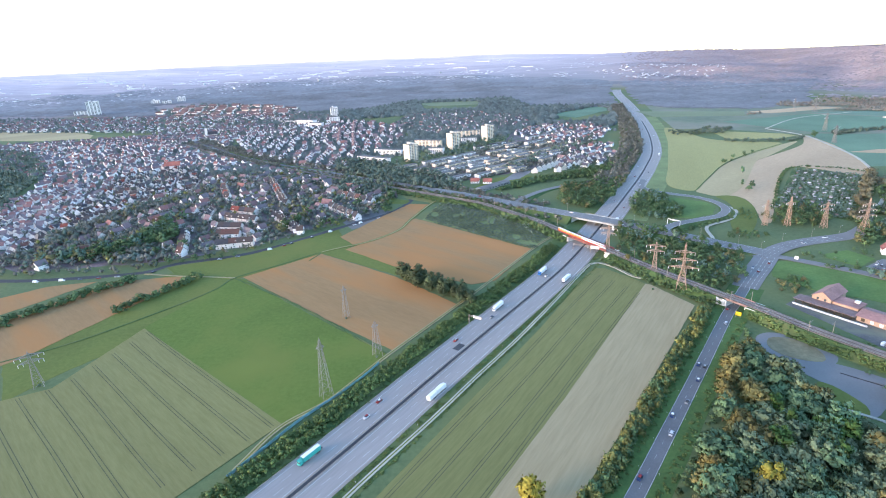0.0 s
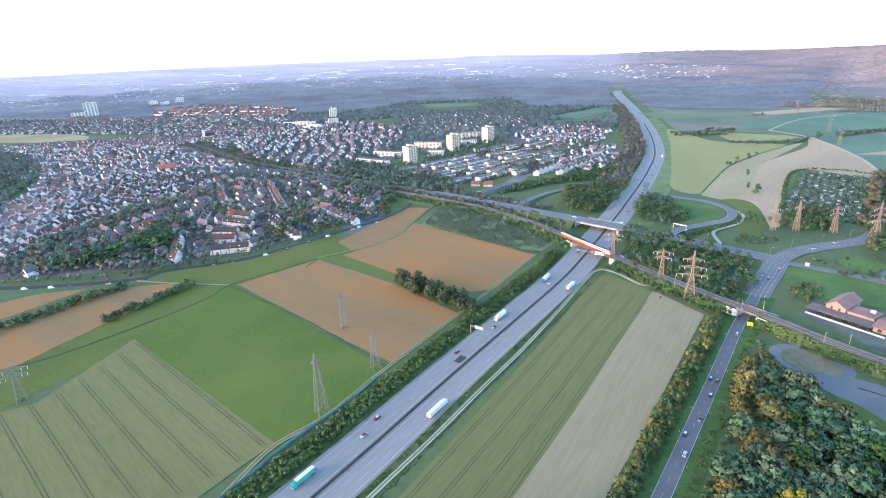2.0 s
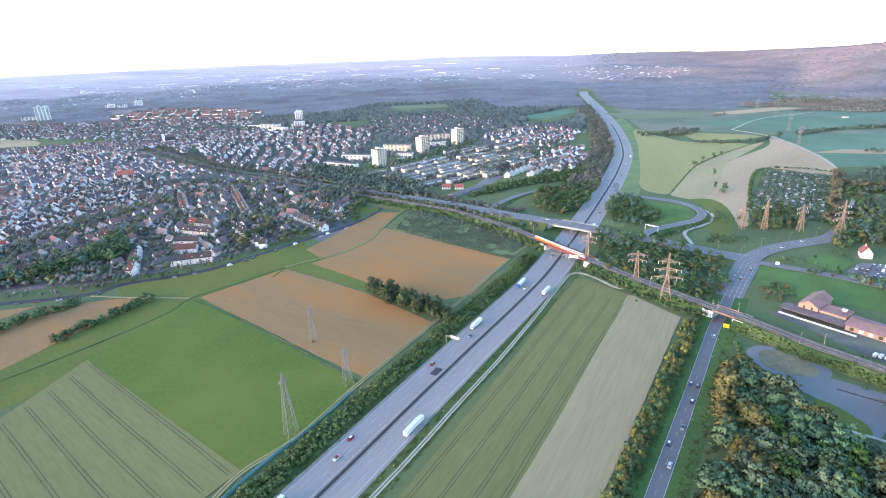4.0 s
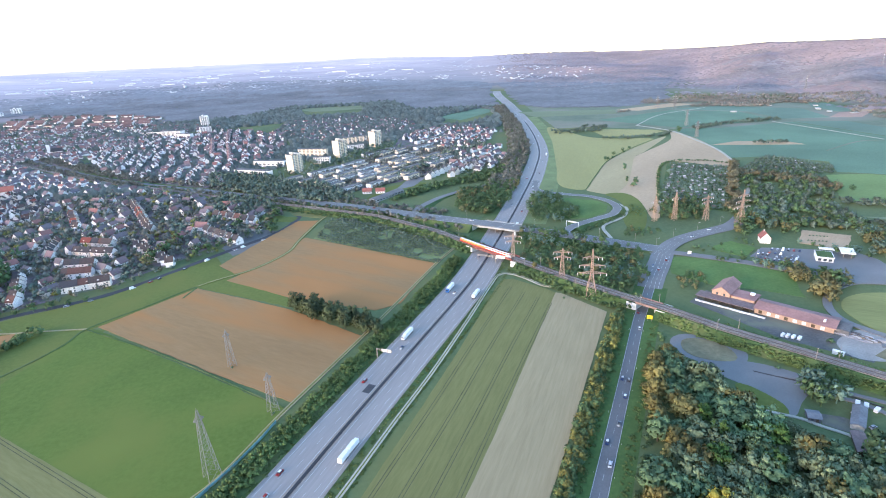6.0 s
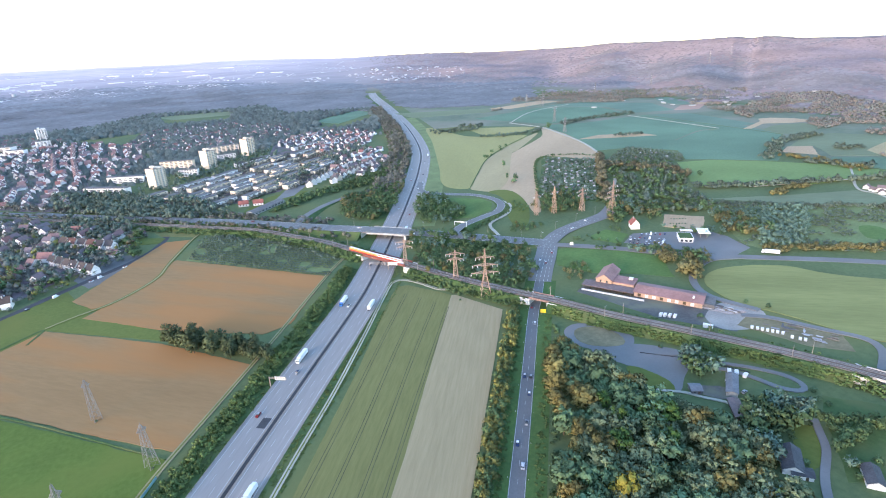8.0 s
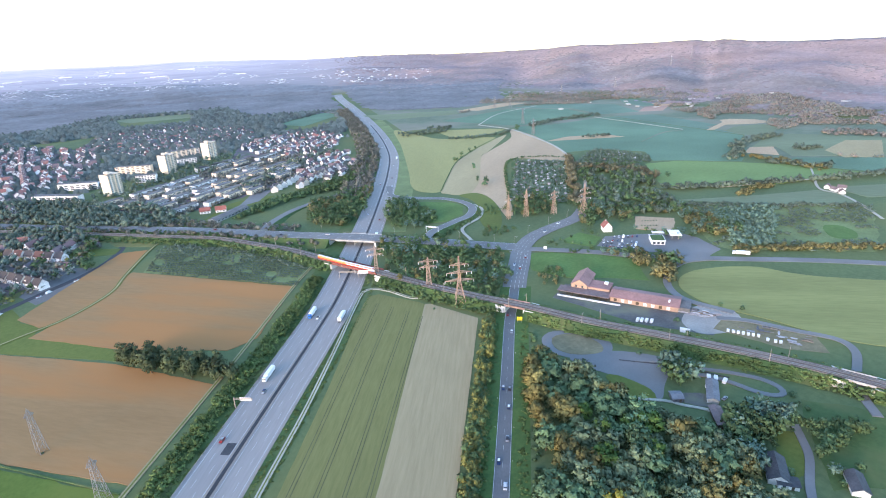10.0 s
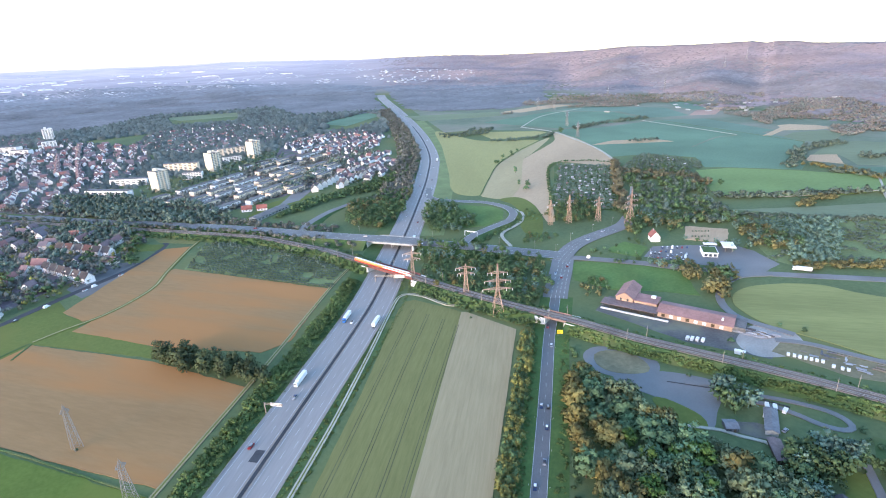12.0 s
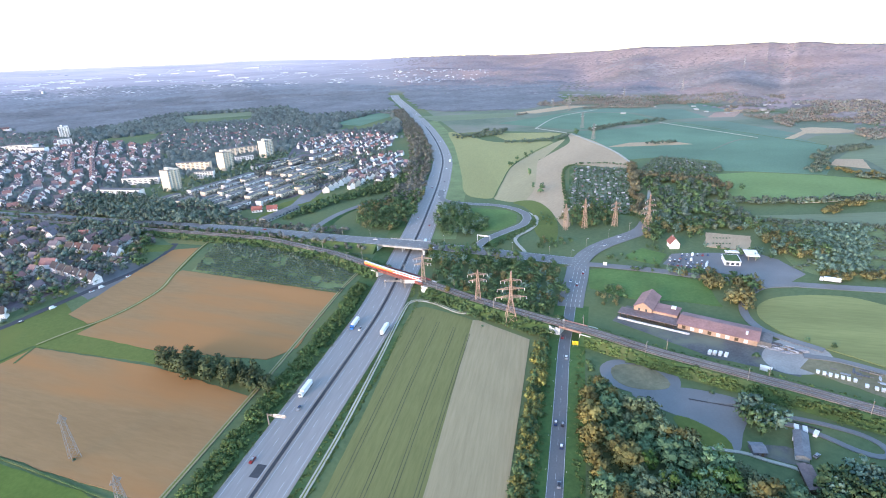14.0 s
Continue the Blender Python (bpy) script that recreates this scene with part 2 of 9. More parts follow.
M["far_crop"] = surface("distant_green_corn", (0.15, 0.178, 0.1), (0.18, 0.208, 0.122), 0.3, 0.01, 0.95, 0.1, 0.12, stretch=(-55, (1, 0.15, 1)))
M["yellow_east"] = surface("ripening_green_corn", (0.2, 0.208, 0.074), (0.245, 0.248, 0.092), 0.5, 0.04, 0.95, 0.2, 0.12, stretch=(-52, (1, 0.1, 1)))
M["meadow_green"] = surface("lush_meadow", (0.094, 0.138, 0.022), (0.124, 0.17, 0.033), 0.3, 0.012, 0.95, 0.3, 0.16, third=(0.126, 0.15, 0.03))
M["bright_meadow"] = surface("bright_meadow", (0.152, 0.216, 0.071), (0.185, 0.254, 0.087), 0.2, 0.01, 0.95, 0.2, 0.12)
M["road_verge"] = surface("fresh_road_verge", (0.06, 0.11, 0.03), (0.09, 0.145, 0.04), 0.35, 0.03, 0.95, 0.5, 0.2)
M["cinder"] = surface("cinder_yard", (0.11, 0.105, 0.1), (0.165, 0.157, 0.15), 0.7, 0.05, 0.95, 0.4, 0.25, third=(0.15, 0.15, 0.11))
M["sleeper"] = surface("weathered_sleepers", (0.19, 0.16, 0.14), (0.26, 0.22, 0.19), 2.0, 0.2, 0.9, 0.2, 0.15)
M["gravel_yard"] = surface("gravel_yard", (0.3, 0.272, 0.245), (0.38, 0.347, 0.315), 0.8, 0.05, 0.95, 0.3, 0.2)
# distant garden crowns, greyed by painted haze
M["leaf_far"] = surface("hazed_garden_trees", (0.1, 0.12, 0.106), (0.138, 0.155, 0.134), 0.3, 0.02, 0.9, 0, 0.25, rand="island", spread=0.28)
M["lawn"] = surface("watered_lawn", (0.085, 0.148, 0.038), (0.118, 0.18, 0.05), 0.3, 0.03, 0.95, 0.3, 0.18)
M["leaf_yellow"] = surface("bright_yellow_leaves", (0.24, 0.21, 0.03), (0.36, 0.31, 0.05), 0.9, 0.05, 0.75, 0, 0.2, rand="object", spread=0.2)
M["leaf_fresh"] = surface("fresh_green_leaves", (0.064, 0.123, 0.025), (0.098, 0.162, 0.038), 0.9, 0.05, 0.75, 0, 0.2, rand="object", spread=0.2)
M["leaf_park"] = surface("park_tree_leaves", (0.091, 0.129, 0.101), (0.144, 0.176, 0.133), 0.5, 0.03, 0.85, 0, 0.3, rand="island", spread=0.16)
M["leaf_dark"] = surface("dark_copse_leaves", (0.054, 0.075, 0.035), (0.094, 0.114, 0.053), 0.9, 0.05, 0.8, 0, 0.25, rand="object", spread=0.3)
M["slate"] = surface("slate_roof", (0.06, 0.06, 0.066), (0.095, 0.093, 0.1), 1.2, 0.2, 0.7, 0.3, 0.2)
M["haze_plain"] = surface("hazed_distant_plain", (0.2, 0.198, 0.21), (0.262, 0.25, 0.26), 0.012, 0.003, 1.0, 0, 0.12, stretch=(0, (0.35, 1.6, 1)))
# painted haze: the plain's colour pales with distance from the middle
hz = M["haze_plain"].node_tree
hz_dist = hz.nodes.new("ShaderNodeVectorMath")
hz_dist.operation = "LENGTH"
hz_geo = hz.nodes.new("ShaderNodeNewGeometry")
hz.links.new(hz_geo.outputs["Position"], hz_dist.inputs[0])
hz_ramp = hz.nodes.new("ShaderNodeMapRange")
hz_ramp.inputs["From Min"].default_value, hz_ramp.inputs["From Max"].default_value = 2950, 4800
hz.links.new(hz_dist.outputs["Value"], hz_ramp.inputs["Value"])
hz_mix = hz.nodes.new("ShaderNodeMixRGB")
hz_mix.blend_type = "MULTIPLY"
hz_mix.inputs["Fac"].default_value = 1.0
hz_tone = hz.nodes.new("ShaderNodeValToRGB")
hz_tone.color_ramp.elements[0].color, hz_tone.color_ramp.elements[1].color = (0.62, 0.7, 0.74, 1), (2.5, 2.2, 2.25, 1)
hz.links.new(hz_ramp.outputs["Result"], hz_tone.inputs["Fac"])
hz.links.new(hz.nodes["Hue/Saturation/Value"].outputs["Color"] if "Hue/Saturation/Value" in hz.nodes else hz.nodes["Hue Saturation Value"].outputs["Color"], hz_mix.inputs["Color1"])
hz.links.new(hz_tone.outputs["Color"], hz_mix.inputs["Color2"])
# towards the east the plain's painted haze blends into the wooded hills' hazed tone
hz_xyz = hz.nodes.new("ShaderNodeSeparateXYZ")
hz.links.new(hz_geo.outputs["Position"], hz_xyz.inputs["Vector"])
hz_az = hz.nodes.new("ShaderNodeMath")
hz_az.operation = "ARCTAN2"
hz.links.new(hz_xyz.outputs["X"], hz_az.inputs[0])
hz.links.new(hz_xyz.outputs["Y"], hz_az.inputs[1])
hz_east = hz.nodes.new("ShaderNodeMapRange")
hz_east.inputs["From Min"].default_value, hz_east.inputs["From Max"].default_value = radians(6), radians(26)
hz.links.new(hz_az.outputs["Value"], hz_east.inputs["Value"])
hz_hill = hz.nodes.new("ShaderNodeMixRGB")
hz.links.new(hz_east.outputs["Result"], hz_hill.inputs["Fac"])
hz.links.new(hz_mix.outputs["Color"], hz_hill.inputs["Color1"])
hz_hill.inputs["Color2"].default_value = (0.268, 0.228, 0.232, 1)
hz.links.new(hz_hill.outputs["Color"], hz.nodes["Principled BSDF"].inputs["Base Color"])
# a faint lilac glow of the surface adds to the painted haze
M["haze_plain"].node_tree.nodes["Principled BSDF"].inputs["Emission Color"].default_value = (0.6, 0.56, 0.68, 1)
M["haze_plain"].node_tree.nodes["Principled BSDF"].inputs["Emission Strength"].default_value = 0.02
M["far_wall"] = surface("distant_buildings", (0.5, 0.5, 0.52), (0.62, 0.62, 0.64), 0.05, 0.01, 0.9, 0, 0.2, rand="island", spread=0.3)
M["side_asphalt"] = surface("dark_road_asphalt", (0.14, 0.137, 0.137), (0.165, 0.161, 0.161), 0.8, 0.03, 0.85, 0.15, 0.12, relief=0.05)
# wooded hills above the valley floor, pinkish grey with haze painted into the colour
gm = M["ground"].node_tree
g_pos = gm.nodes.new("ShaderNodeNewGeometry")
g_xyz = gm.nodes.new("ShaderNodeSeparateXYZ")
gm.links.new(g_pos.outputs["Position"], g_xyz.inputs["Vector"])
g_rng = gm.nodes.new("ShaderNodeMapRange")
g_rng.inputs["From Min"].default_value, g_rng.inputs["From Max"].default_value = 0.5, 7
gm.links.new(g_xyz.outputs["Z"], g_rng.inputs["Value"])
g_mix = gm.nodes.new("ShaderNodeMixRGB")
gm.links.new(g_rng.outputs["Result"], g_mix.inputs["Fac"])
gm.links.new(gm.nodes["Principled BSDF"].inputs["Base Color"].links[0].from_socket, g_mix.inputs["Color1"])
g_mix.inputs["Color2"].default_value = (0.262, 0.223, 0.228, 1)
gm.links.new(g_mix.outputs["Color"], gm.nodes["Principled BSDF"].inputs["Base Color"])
M["leaf_rust"] = surface("rust_leaves", (0.128, 0.118, 0.07), (0.168, 0.148, 0.086), 0.5, 0.04, 0.8, 0, 0.3, rand="island", spread=0.16)
M["pale_felt"] = surface("pale_roof_sheet", (0.15, 0.157, 0.172), (0.21, 0.218, 0.235), 0.6, 0.1, 0.9, 0.1, 0.15)
M["rut"] = surface("worn_field_track", (0.26, 0.22, 0.12), (0.34, 0.29, 0.17), 1.0, 0.05, 0.95, 0.3, 0.15)


# ---- mesh building ----
class Geo:
    """Collects vertices and faces of one mesh."""

    def __init__(self):
        self.v, self.f = [], []

    def box(self, x, y, z, a, b, c, rz=0.0, taper=1.0):
        """A box with its bottom centre at x, y, z; taper narrows its top."""
        s, co, n = math.sin(radians(rz)), math.cos(radians(rz)), len(self.v)
        for zz, tp in ((0, 1), (c, taper)):
            for px, py in ((-1, -1), (1, -1), (1, 1), (-1, 1)):
                px, py = px * a / 2 * tp, py * b / 2 * tp
                self.v.append((x + px * co - py * s, y + px * s + py * co, z + zz))
        self.f += [(n + 3, n + 2, n + 1, n), (n + 4, n + 5, n + 6, n + 7)] + [(n + i, n + (i + 1) % 4, n + 4 + (i + 1) % 4, n + 4 + i) for i in range(4)]
        return self

    def beam(self, p, q, w, h=None):
        """A square bar from p to q."""
        p, q = Vector(p), Vector(q)
        d = (q - p).normalized()
        u = d.cross(Vector((0, 0, 1)))
        u = (Vector((1, 0, 0)) if u.length < 1e-4 else u.normalized()) * w / 2
        r = d.cross(u).normalized() * (h or w) / 2
        n = len(self.v)
        for c in (p, q):
            for a, b in ((-1, -1), (1, -1), (1, 1), (-1, 1)):
                self.v.append(tuple(c + u * a + r * b))
        self.f += [(n, n + 1, n + 2, n + 3), (n + 7, n + 6, n + 5, n + 4)] + [(n + i, n + 4 + i, n + 4 + (i + 1) % 4, n + (i + 1) % 4) for i in range(4)]
        return self

    def tube(self, x, y, z0, z1, r0, r1, k=8, dx=0.0, dy=0.0):
        n = len(self.v)
        for z, r, ox, oy in ((z0, r0, 0, 0), (z1, r1, dx, dy)):
            for i in range(k):
                a = 2 * math.pi * i / k
                self.v.append((x + ox + r * math.cos(a), y + oy + r * math.sin(a), z))
        self.f += [(n + i, n + (i + 1) % k, n + k + (i + 1) % k, n + k + i) for i in range(k)]
        self.f += [tuple(n + k + i for i in range(k)), tuple(n + k - 1 - i for i in range(k))]
        return self

    def prism(self, pts, z0, z1):
        """An upright prism over a plan."""
        area = sum(p[0] * q[1] - q[0] * p[1] for p, q in zip(pts, pts[1:] + pts[:1]))
        pts = pts if area > 0 else pts[::-1]
        n, k = len(self.v), len(pts)
        self.v += [(p[0], p[1], z0) for p in pts] + [(p[0], p[1], z1) for p in pts]
        self.f += [tuple(n + k + i for i in range(k))] + [(n + i, n + (i + 1) % k, n + k + (i + 1) % k, n + k + i) for i in range(k)]
        return self

    def gable(self, x, y, z, a, b, h, rise, rz=0.0):
        """Walls with gable ends: a along the ridge, b across."""
        s, co, n = math.sin(radians(rz)), math.cos(radians(rz)), len(self.v)
        for px, py, pz in ((-a, -b, 0), (a, -b, 0), (a, b, 0), (-a, b, 0), (-a, -b, h), (a, -b, h), (a, b, h), (-a, b, h), (-a, 0, h + rise), (a, 0, h + rise)):
            px, py = px / 2, py / 2
            self.v.append((x + px * co - py * s, y + px * s + py * co, z + pz))
        self.f += [tuple(n + i for i in f) for f in ((0, 1, 5, 4), (2, 3, 7, 6), (1, 2, 6, 9, 5), (3, 0, 4, 8, 7), (4, 5, 9, 8), (6, 7, 8, 9), (3, 2, 1, 0))]
        return self

    def saddle(self, x, y, z, a, b, rise, rz=0.0, over=0.5, thick=0.25):
        """Two pitched roof slabs with overhang above walls a by b."""
        s, co = math.sin(radians(rz)), math.cos(radians(rz))
        sl = rise / (b / 2)
        for side in (-1, 1):
            n = len(self.v)
            for up in (0.06, thick):
                for px, py, pz in ((-a / 2 - over, 0, rise), (a / 2 + over, 0, rise), (a / 2 + over, side * (b / 2 + over), -sl * over), (-a / 2 - over, side * (b / 2 + over), -sl * over)):
                    self.v.append((x + px * co - py * s, y + px * s + py * co, z + pz + up))
            q = [(n, n + 1, n + 2, n + 3), (n + 7, n + 6, n + 5, n + 4)] + [(n + i, n + 4 + i, n + 4 + (i + 1) % 4, n + (i + 1) % 4) for i in range(4)]
            self.f += q if side > 0 else [f[::-1] for f in q]
        return self

    def mesh(self, name, mat, smooth=False):
        me = bpy.data.meshes.new(name)
        me.from_pydata(self.v, [], self.f)
        me.materials.append(mat)
        if smooth:
            me.polygons.foreach_set("use_smooth", [True] * len(me.polygons))
        me.update()
        return me

    def ob(self, name, mat, parent=None, label="", smooth=False):
        o = new(name, self.mesh(name, mat, smooth))
        if parent:
            o.parent = parent
        if label:
            o["label"] = label
        return o


def empty(name, m, label, category, group=""):
    e = new(name)
    e.matrix_world = m
    return tagged(e, label, category, group)


def curve_points(pts, step=6.0):
    """A smooth line through control points (x, y or x, y, z)."""
    pts = [Vector((*p, 0.0)) if len(p) == 2 else Vector(p) for p in pts]
    ext = [pts[0] * 2 - pts[1]] + pts + [pts[-1] * 2 - pts[-2]]
    out = []
    for a, b, c, d in zip(ext, ext[1:], ext[2:], ext[3:]):
        k = max(1, int((c - b).length / step))
        for i in range(k):
            t = i / k
            out.append(0.5 * (2 * b + (c - a) * t + (2 * a - 5 * b + 4 * c - d) * t * t + (3 * b - a - 3 * c + d) * t ** 3))
    return out + [pts[-1]]


def normals(line):
    res = []
    for i, p in enumerate(line):
        d = line[min(i + 1, len(line) - 1)] - line[max(i - 1, 0)]
        d = Vector((d.x, d.y)).normalized()
        res.append(Vector((d.y, -d.x, 0)))        # to the right of the way
    return res


def ribbon(geo, line, left, right, lift=0.0, thick=0.15, skirt=0.0):
    """A band beside a line, from offset left to offset right (right positive), with sides down to the ground."""
    nn = normals(line)
    n = len(geo.v)
    for p, r in zip(line, nn):
        z = p.z + lift
        low = z - thick
        s = skirt * max(p.z, 0)
        if skirt:
            low = min(low, -0.3)
        for off, zz in ((left - s, low), (left, z), (right, z), (right + s, low)):
            q = p + r * off
            geo.v.append((q.x, q.y, zz))
    for i in range(len(line) - 1):
        a, b = n + 4 * i, n + 4 * i + 4
        geo.f += [(a + 1, a, b, b + 1), (a + 2, a + 1, b + 1, b + 2), (a + 3, a + 2, b + 2, b + 3)]
    e = n + 4 * (len(line) - 1)
    geo.f += [(n, n + 1, n + 2, n + 3), (e + 3, e + 2, e + 1, e)]
    return geo


def dashes(geo, line, off, width, on, gap, lift, start=0.0):
    """Painted dashes along a line."""
    nn = normals(line)
    s, piece = -start, []
    for i in range(len(line) - 1):
        seg = line[i + 1] - line[i]
        ln, t = seg.length, 0.0
        while t < ln:
            ph = (s + t) % (on + gap)
            if ph < on:
                e = min(ln, t + on - ph)
                for d0, d1 in ((t, e),):
                    a, b = line[i] + seg * (d0 / ln), line[i] + seg * (d1 / ln)
                    n = len(geo.v)
                    for q, r in ((a, nn[i]), (b, nn[i])):
                        for w in (-width / 2, width / 2):
                            c = q + r * (off + w)
                            geo.v.append((c.x, c.y, q.z + lift))
                    geo.f.append((n, n + 1, n + 3, n + 2))
                t = e + 1e-6
            else:
                t += on + gap - ph
        s += ln
    return geo


def rough_outline(pts, step=7.0, amount=0.6, seed=1):
    """A plan whose edges wander a little, as field edges do."""
    rnd, out = random.Random(seed), []
    for p, q in zip(pts, pts[1:] + pts[:1]):
        k = max(1, int(math.hypot(q[0] - p[0], q[1] - p[1]) / step))
        for i in range(k):
            t = i / k
            j = amount if i else 0
            out.append((p[0] + (q[0] - p[0]) * t + rnd.uniform(-j, j), p[1] + (q[1] - p[1]) * t + rnd.uniform(-j, j)))
    return out


field_plans, level_count = {}, {}


def on_field(x, y):
    """Whether a place lies on one of the fields."""
    return any(inside(x, y, f) for n, f in field_plans.items() if n != "field_far_plain")


def rounded(pts, step=5.0):
    """A smooth closed outline through the given corners."""
    k = len(pts)
    line = curve_points([pts[i % k] for i in range(-2, k + 3)], step)
    first = next(i for i, q in enumerate(line) if (q.x - pts[0][0]) ** 2 + (q.y - pts[0][1]) ** 2 < 0.01)
    last = max(i for i, q in enumerate(line) if (q.x - pts[0][0]) ** 2 + (q.y - pts[0][1]) ** 2 < 0.01)
    return [(q.x, q.y) for q in line[first:last]]


def field(name, pts, z, mat, label, category="field", amount=0.6):
    """A piece of land with its own height, so that no two lie in one plane."""
    field_plans[name] = pts
    level_count[z] = level_count.get(z, 0) + 1
    z += 0.006 * level_count[z]
    ob = Geo().prism(rough_outline(pts, 7.0, amount, len(name) + int(abs(pts[0][0]))), -0.2, z).ob(name, M[mat])
    return tagged(ob, label, category, "", "structure")


def inside(x, y, poly):
    c = False
    for (x1, y1), (x2, y2) in zip(poly, poly[1:] + poly[:1]):
        if (y1 > y) != (y2 > y) and x < (x2 - x1) * (y - y1) / (y2 - y1) + x1:
            c = not c
    return c


def scatter(poly, gap, seed, jitter=0.45):
    """Points over a plan on a jittered grid."""
    rnd, out = random.Random(seed), []
    x0, x1 = min(p[0] for p in poly), max(p[0] for p in poly)
    y0, y1 = min(p[1] for p in poly), max(p[1] for p in poly)
    row, y = 0, y0
    while y < y1:
        x = x0 + (row % 2) * gap / 2
        while x < x1:
            px, py = x + rnd.uniform(-jitter, jitter) * gap, y + rnd.uniform(-jitter, jitter) * gap
            if inside(px, py, poly):
                out.append((px, py))
            x += gap
        y += gap * 0.87
        row += 1
    return out


def mix(a, b, t):
    t = min(1.0, max(0.0, t))
    return a + (b - a) * t * t * (3 - 2 * t)


# ---- terrain ----
def sky_el(az):
    """Elevation of the skyline seen from the middle of the walk, by bearing."""
    rows = [(-180, -0.5), (-45, -0.42), (-20, -0.46), (-5, -0.62), (0, -0.7), (4, -0.62), (8, -0.72), (15.7, -1.04), (24, -1.06), (32, -1.27), (36.5, -1.26), (39.7, -1.22), (41.3, -1.1), (42.8, -1.02), (45.5, -1.1), (48.6, -1.12),
            (53.1, -1.03), (54.3, -1.2), (55.2, -1.07), (56.4, -1.15), (57.5, -1.32), (61.7, -1.5), (80, -1.3), (180, -0.5)]
    for (a, e), (b, g) in zip(rows, rows[1:]):
        if a <= az <= b:
            return e + (g - e) * (az - a) / (b - a)
    return -0.5


def hill_start(az):
    rows = [(-180, 2700), (10, 2700), (20, 2500), (30, 2300), (44, 2000), (52, 1700), (63, 1500), (80, 1400), (110, 1800), (150, 2700), (180, 2700)]
    for (a, e), (b, g) in zip(rows, rows[1:]):
        if a <= az <= b:
            return e + (g - e) * (az - a) / (b - a)
    return 2700


# spurs and side valleys of the hills: bearing, distance, their widths, and the rise
SPURS = [(61, 2250, 5.0, 320, 28), (54.2, 2350, 2.6, 420, -20), (50, 2450, 3.2, 350, 18), (45.5, 2500, 2.4, 420, -16), (41.5, 3000, 3.0, 400, 18), (37.5, 3100, 2.4, 420, -14), (33, 3300, 3.2, 380, 15), (66, 2200, 2.6, 320, -16),
         (28.5, 3500, 2.6, 320, 12), (24, 3300, 2.4, 280, -8), (20, 3700, 2.6, 280, 10)]


def terrain(x, y):
    """Height of the land: a flat valley floor, wooded hills beyond it."""
    dx, dy = x - 8, y - 40
    r = math.hypot(dx, dy)
    if r < 1300:
        return 0.0
    az = math.degrees(math.atan2(dx, dy))
    r0 = hill_start(az)
    r1 = 4750 if r0 > 2400 else mix(r0 + 1500, 4750, (r0 - 1900) / 500)
    if r <= r0:
        return 0.0
    e0, e1 = math.degrees(math.atan(199 / r0)), -sky_el(az)
    t = min(1.0, (r - r0) / (r1 - r0))
    h = 199 - min(r, r1) * math.tan(radians(e0 + (e1 - e0) * (t ** 0.85)))
    bumps = noise.noise((x / 420, y / 420, 3.1)) * 14 + noise.noise((x / 160, y / 160, 7.7)) * 5
    h += bumps * min(1, t * 4) * min(1, (1 - t) * 4) * (0.5 if az < 15 else 1)
    for saz, sr, waz, wr, rise in SPURS:
        h += rise * math.exp(-((az - saz) / waz) ** 2 - ((r - sr) / wr) ** 2) * min(1, (1 - t) * 5)
    return h - max(0, r - r1) * 0.02


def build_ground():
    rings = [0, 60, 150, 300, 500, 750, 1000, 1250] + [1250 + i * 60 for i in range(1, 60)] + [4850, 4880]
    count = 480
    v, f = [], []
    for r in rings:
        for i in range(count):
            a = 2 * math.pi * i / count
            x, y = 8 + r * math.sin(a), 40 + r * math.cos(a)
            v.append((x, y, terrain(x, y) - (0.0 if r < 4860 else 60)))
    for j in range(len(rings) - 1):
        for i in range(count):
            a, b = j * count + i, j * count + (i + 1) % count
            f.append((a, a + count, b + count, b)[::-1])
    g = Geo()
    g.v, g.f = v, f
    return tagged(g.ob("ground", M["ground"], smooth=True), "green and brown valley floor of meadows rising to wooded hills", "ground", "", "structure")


build_ground()


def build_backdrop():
    """The far plain beyond the woods, out to the skyline, with haze put into its colour."""
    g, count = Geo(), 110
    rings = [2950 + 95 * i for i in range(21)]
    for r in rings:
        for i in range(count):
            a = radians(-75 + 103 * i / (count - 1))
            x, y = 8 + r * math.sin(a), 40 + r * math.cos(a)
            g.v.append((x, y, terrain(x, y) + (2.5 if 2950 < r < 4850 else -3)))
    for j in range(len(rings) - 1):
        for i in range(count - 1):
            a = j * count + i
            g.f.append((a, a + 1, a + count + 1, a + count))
    return tagged(g.ob("backdrop", M["haze_plain"], smooth=True), "distant plain and low hills on the horizon, haze-painted blue-grey", "backdrop", "", "structure")


build_backdrop()

# ---- fields ----
field("field_crop_west", [(-240, 369), (-95, 241), (-133, 189), (-300, 20), (-520, 150), (-287, 277), (-261, 289)], 0.35, "crop_west", "pale green corn field with pairs of wheel tracks", "field", 0.15)
field("field_meadow", [(-203, 458), (-192, 462), (-40, 312), (-48, 291), (-71, 259), (-96.5, 240), (-241, 369)], 0.25, "meadow_green", "bright green meadow with a pylon standing in it")
field("field_brown_south", [(-193, 467), (-127, 522), (-43, 450), (14, 384), (-36, 317), (-72, 350)], 0.30, "brown", "ripe brown corn field, with two pylons")
field("field_brown_north", [(-103, 532), (-84, 551), (-62, 572), (-46, 596), (-36, 630), (-29, 634), (97, 505), (49, 430), (27, 424), (-39, 470)], 0.30, "brown", "ripe reddish brown corn field beside a grass strip")
field("field_brown_strip", [(-116, 576), (-75, 648), (-40, 705), (-13, 698), (-36, 630), (-46, 596), (-62, 572), (-84, 551), (-98, 548)], 0.28, "brown", "narrow ripe brown corn field beside the town road")
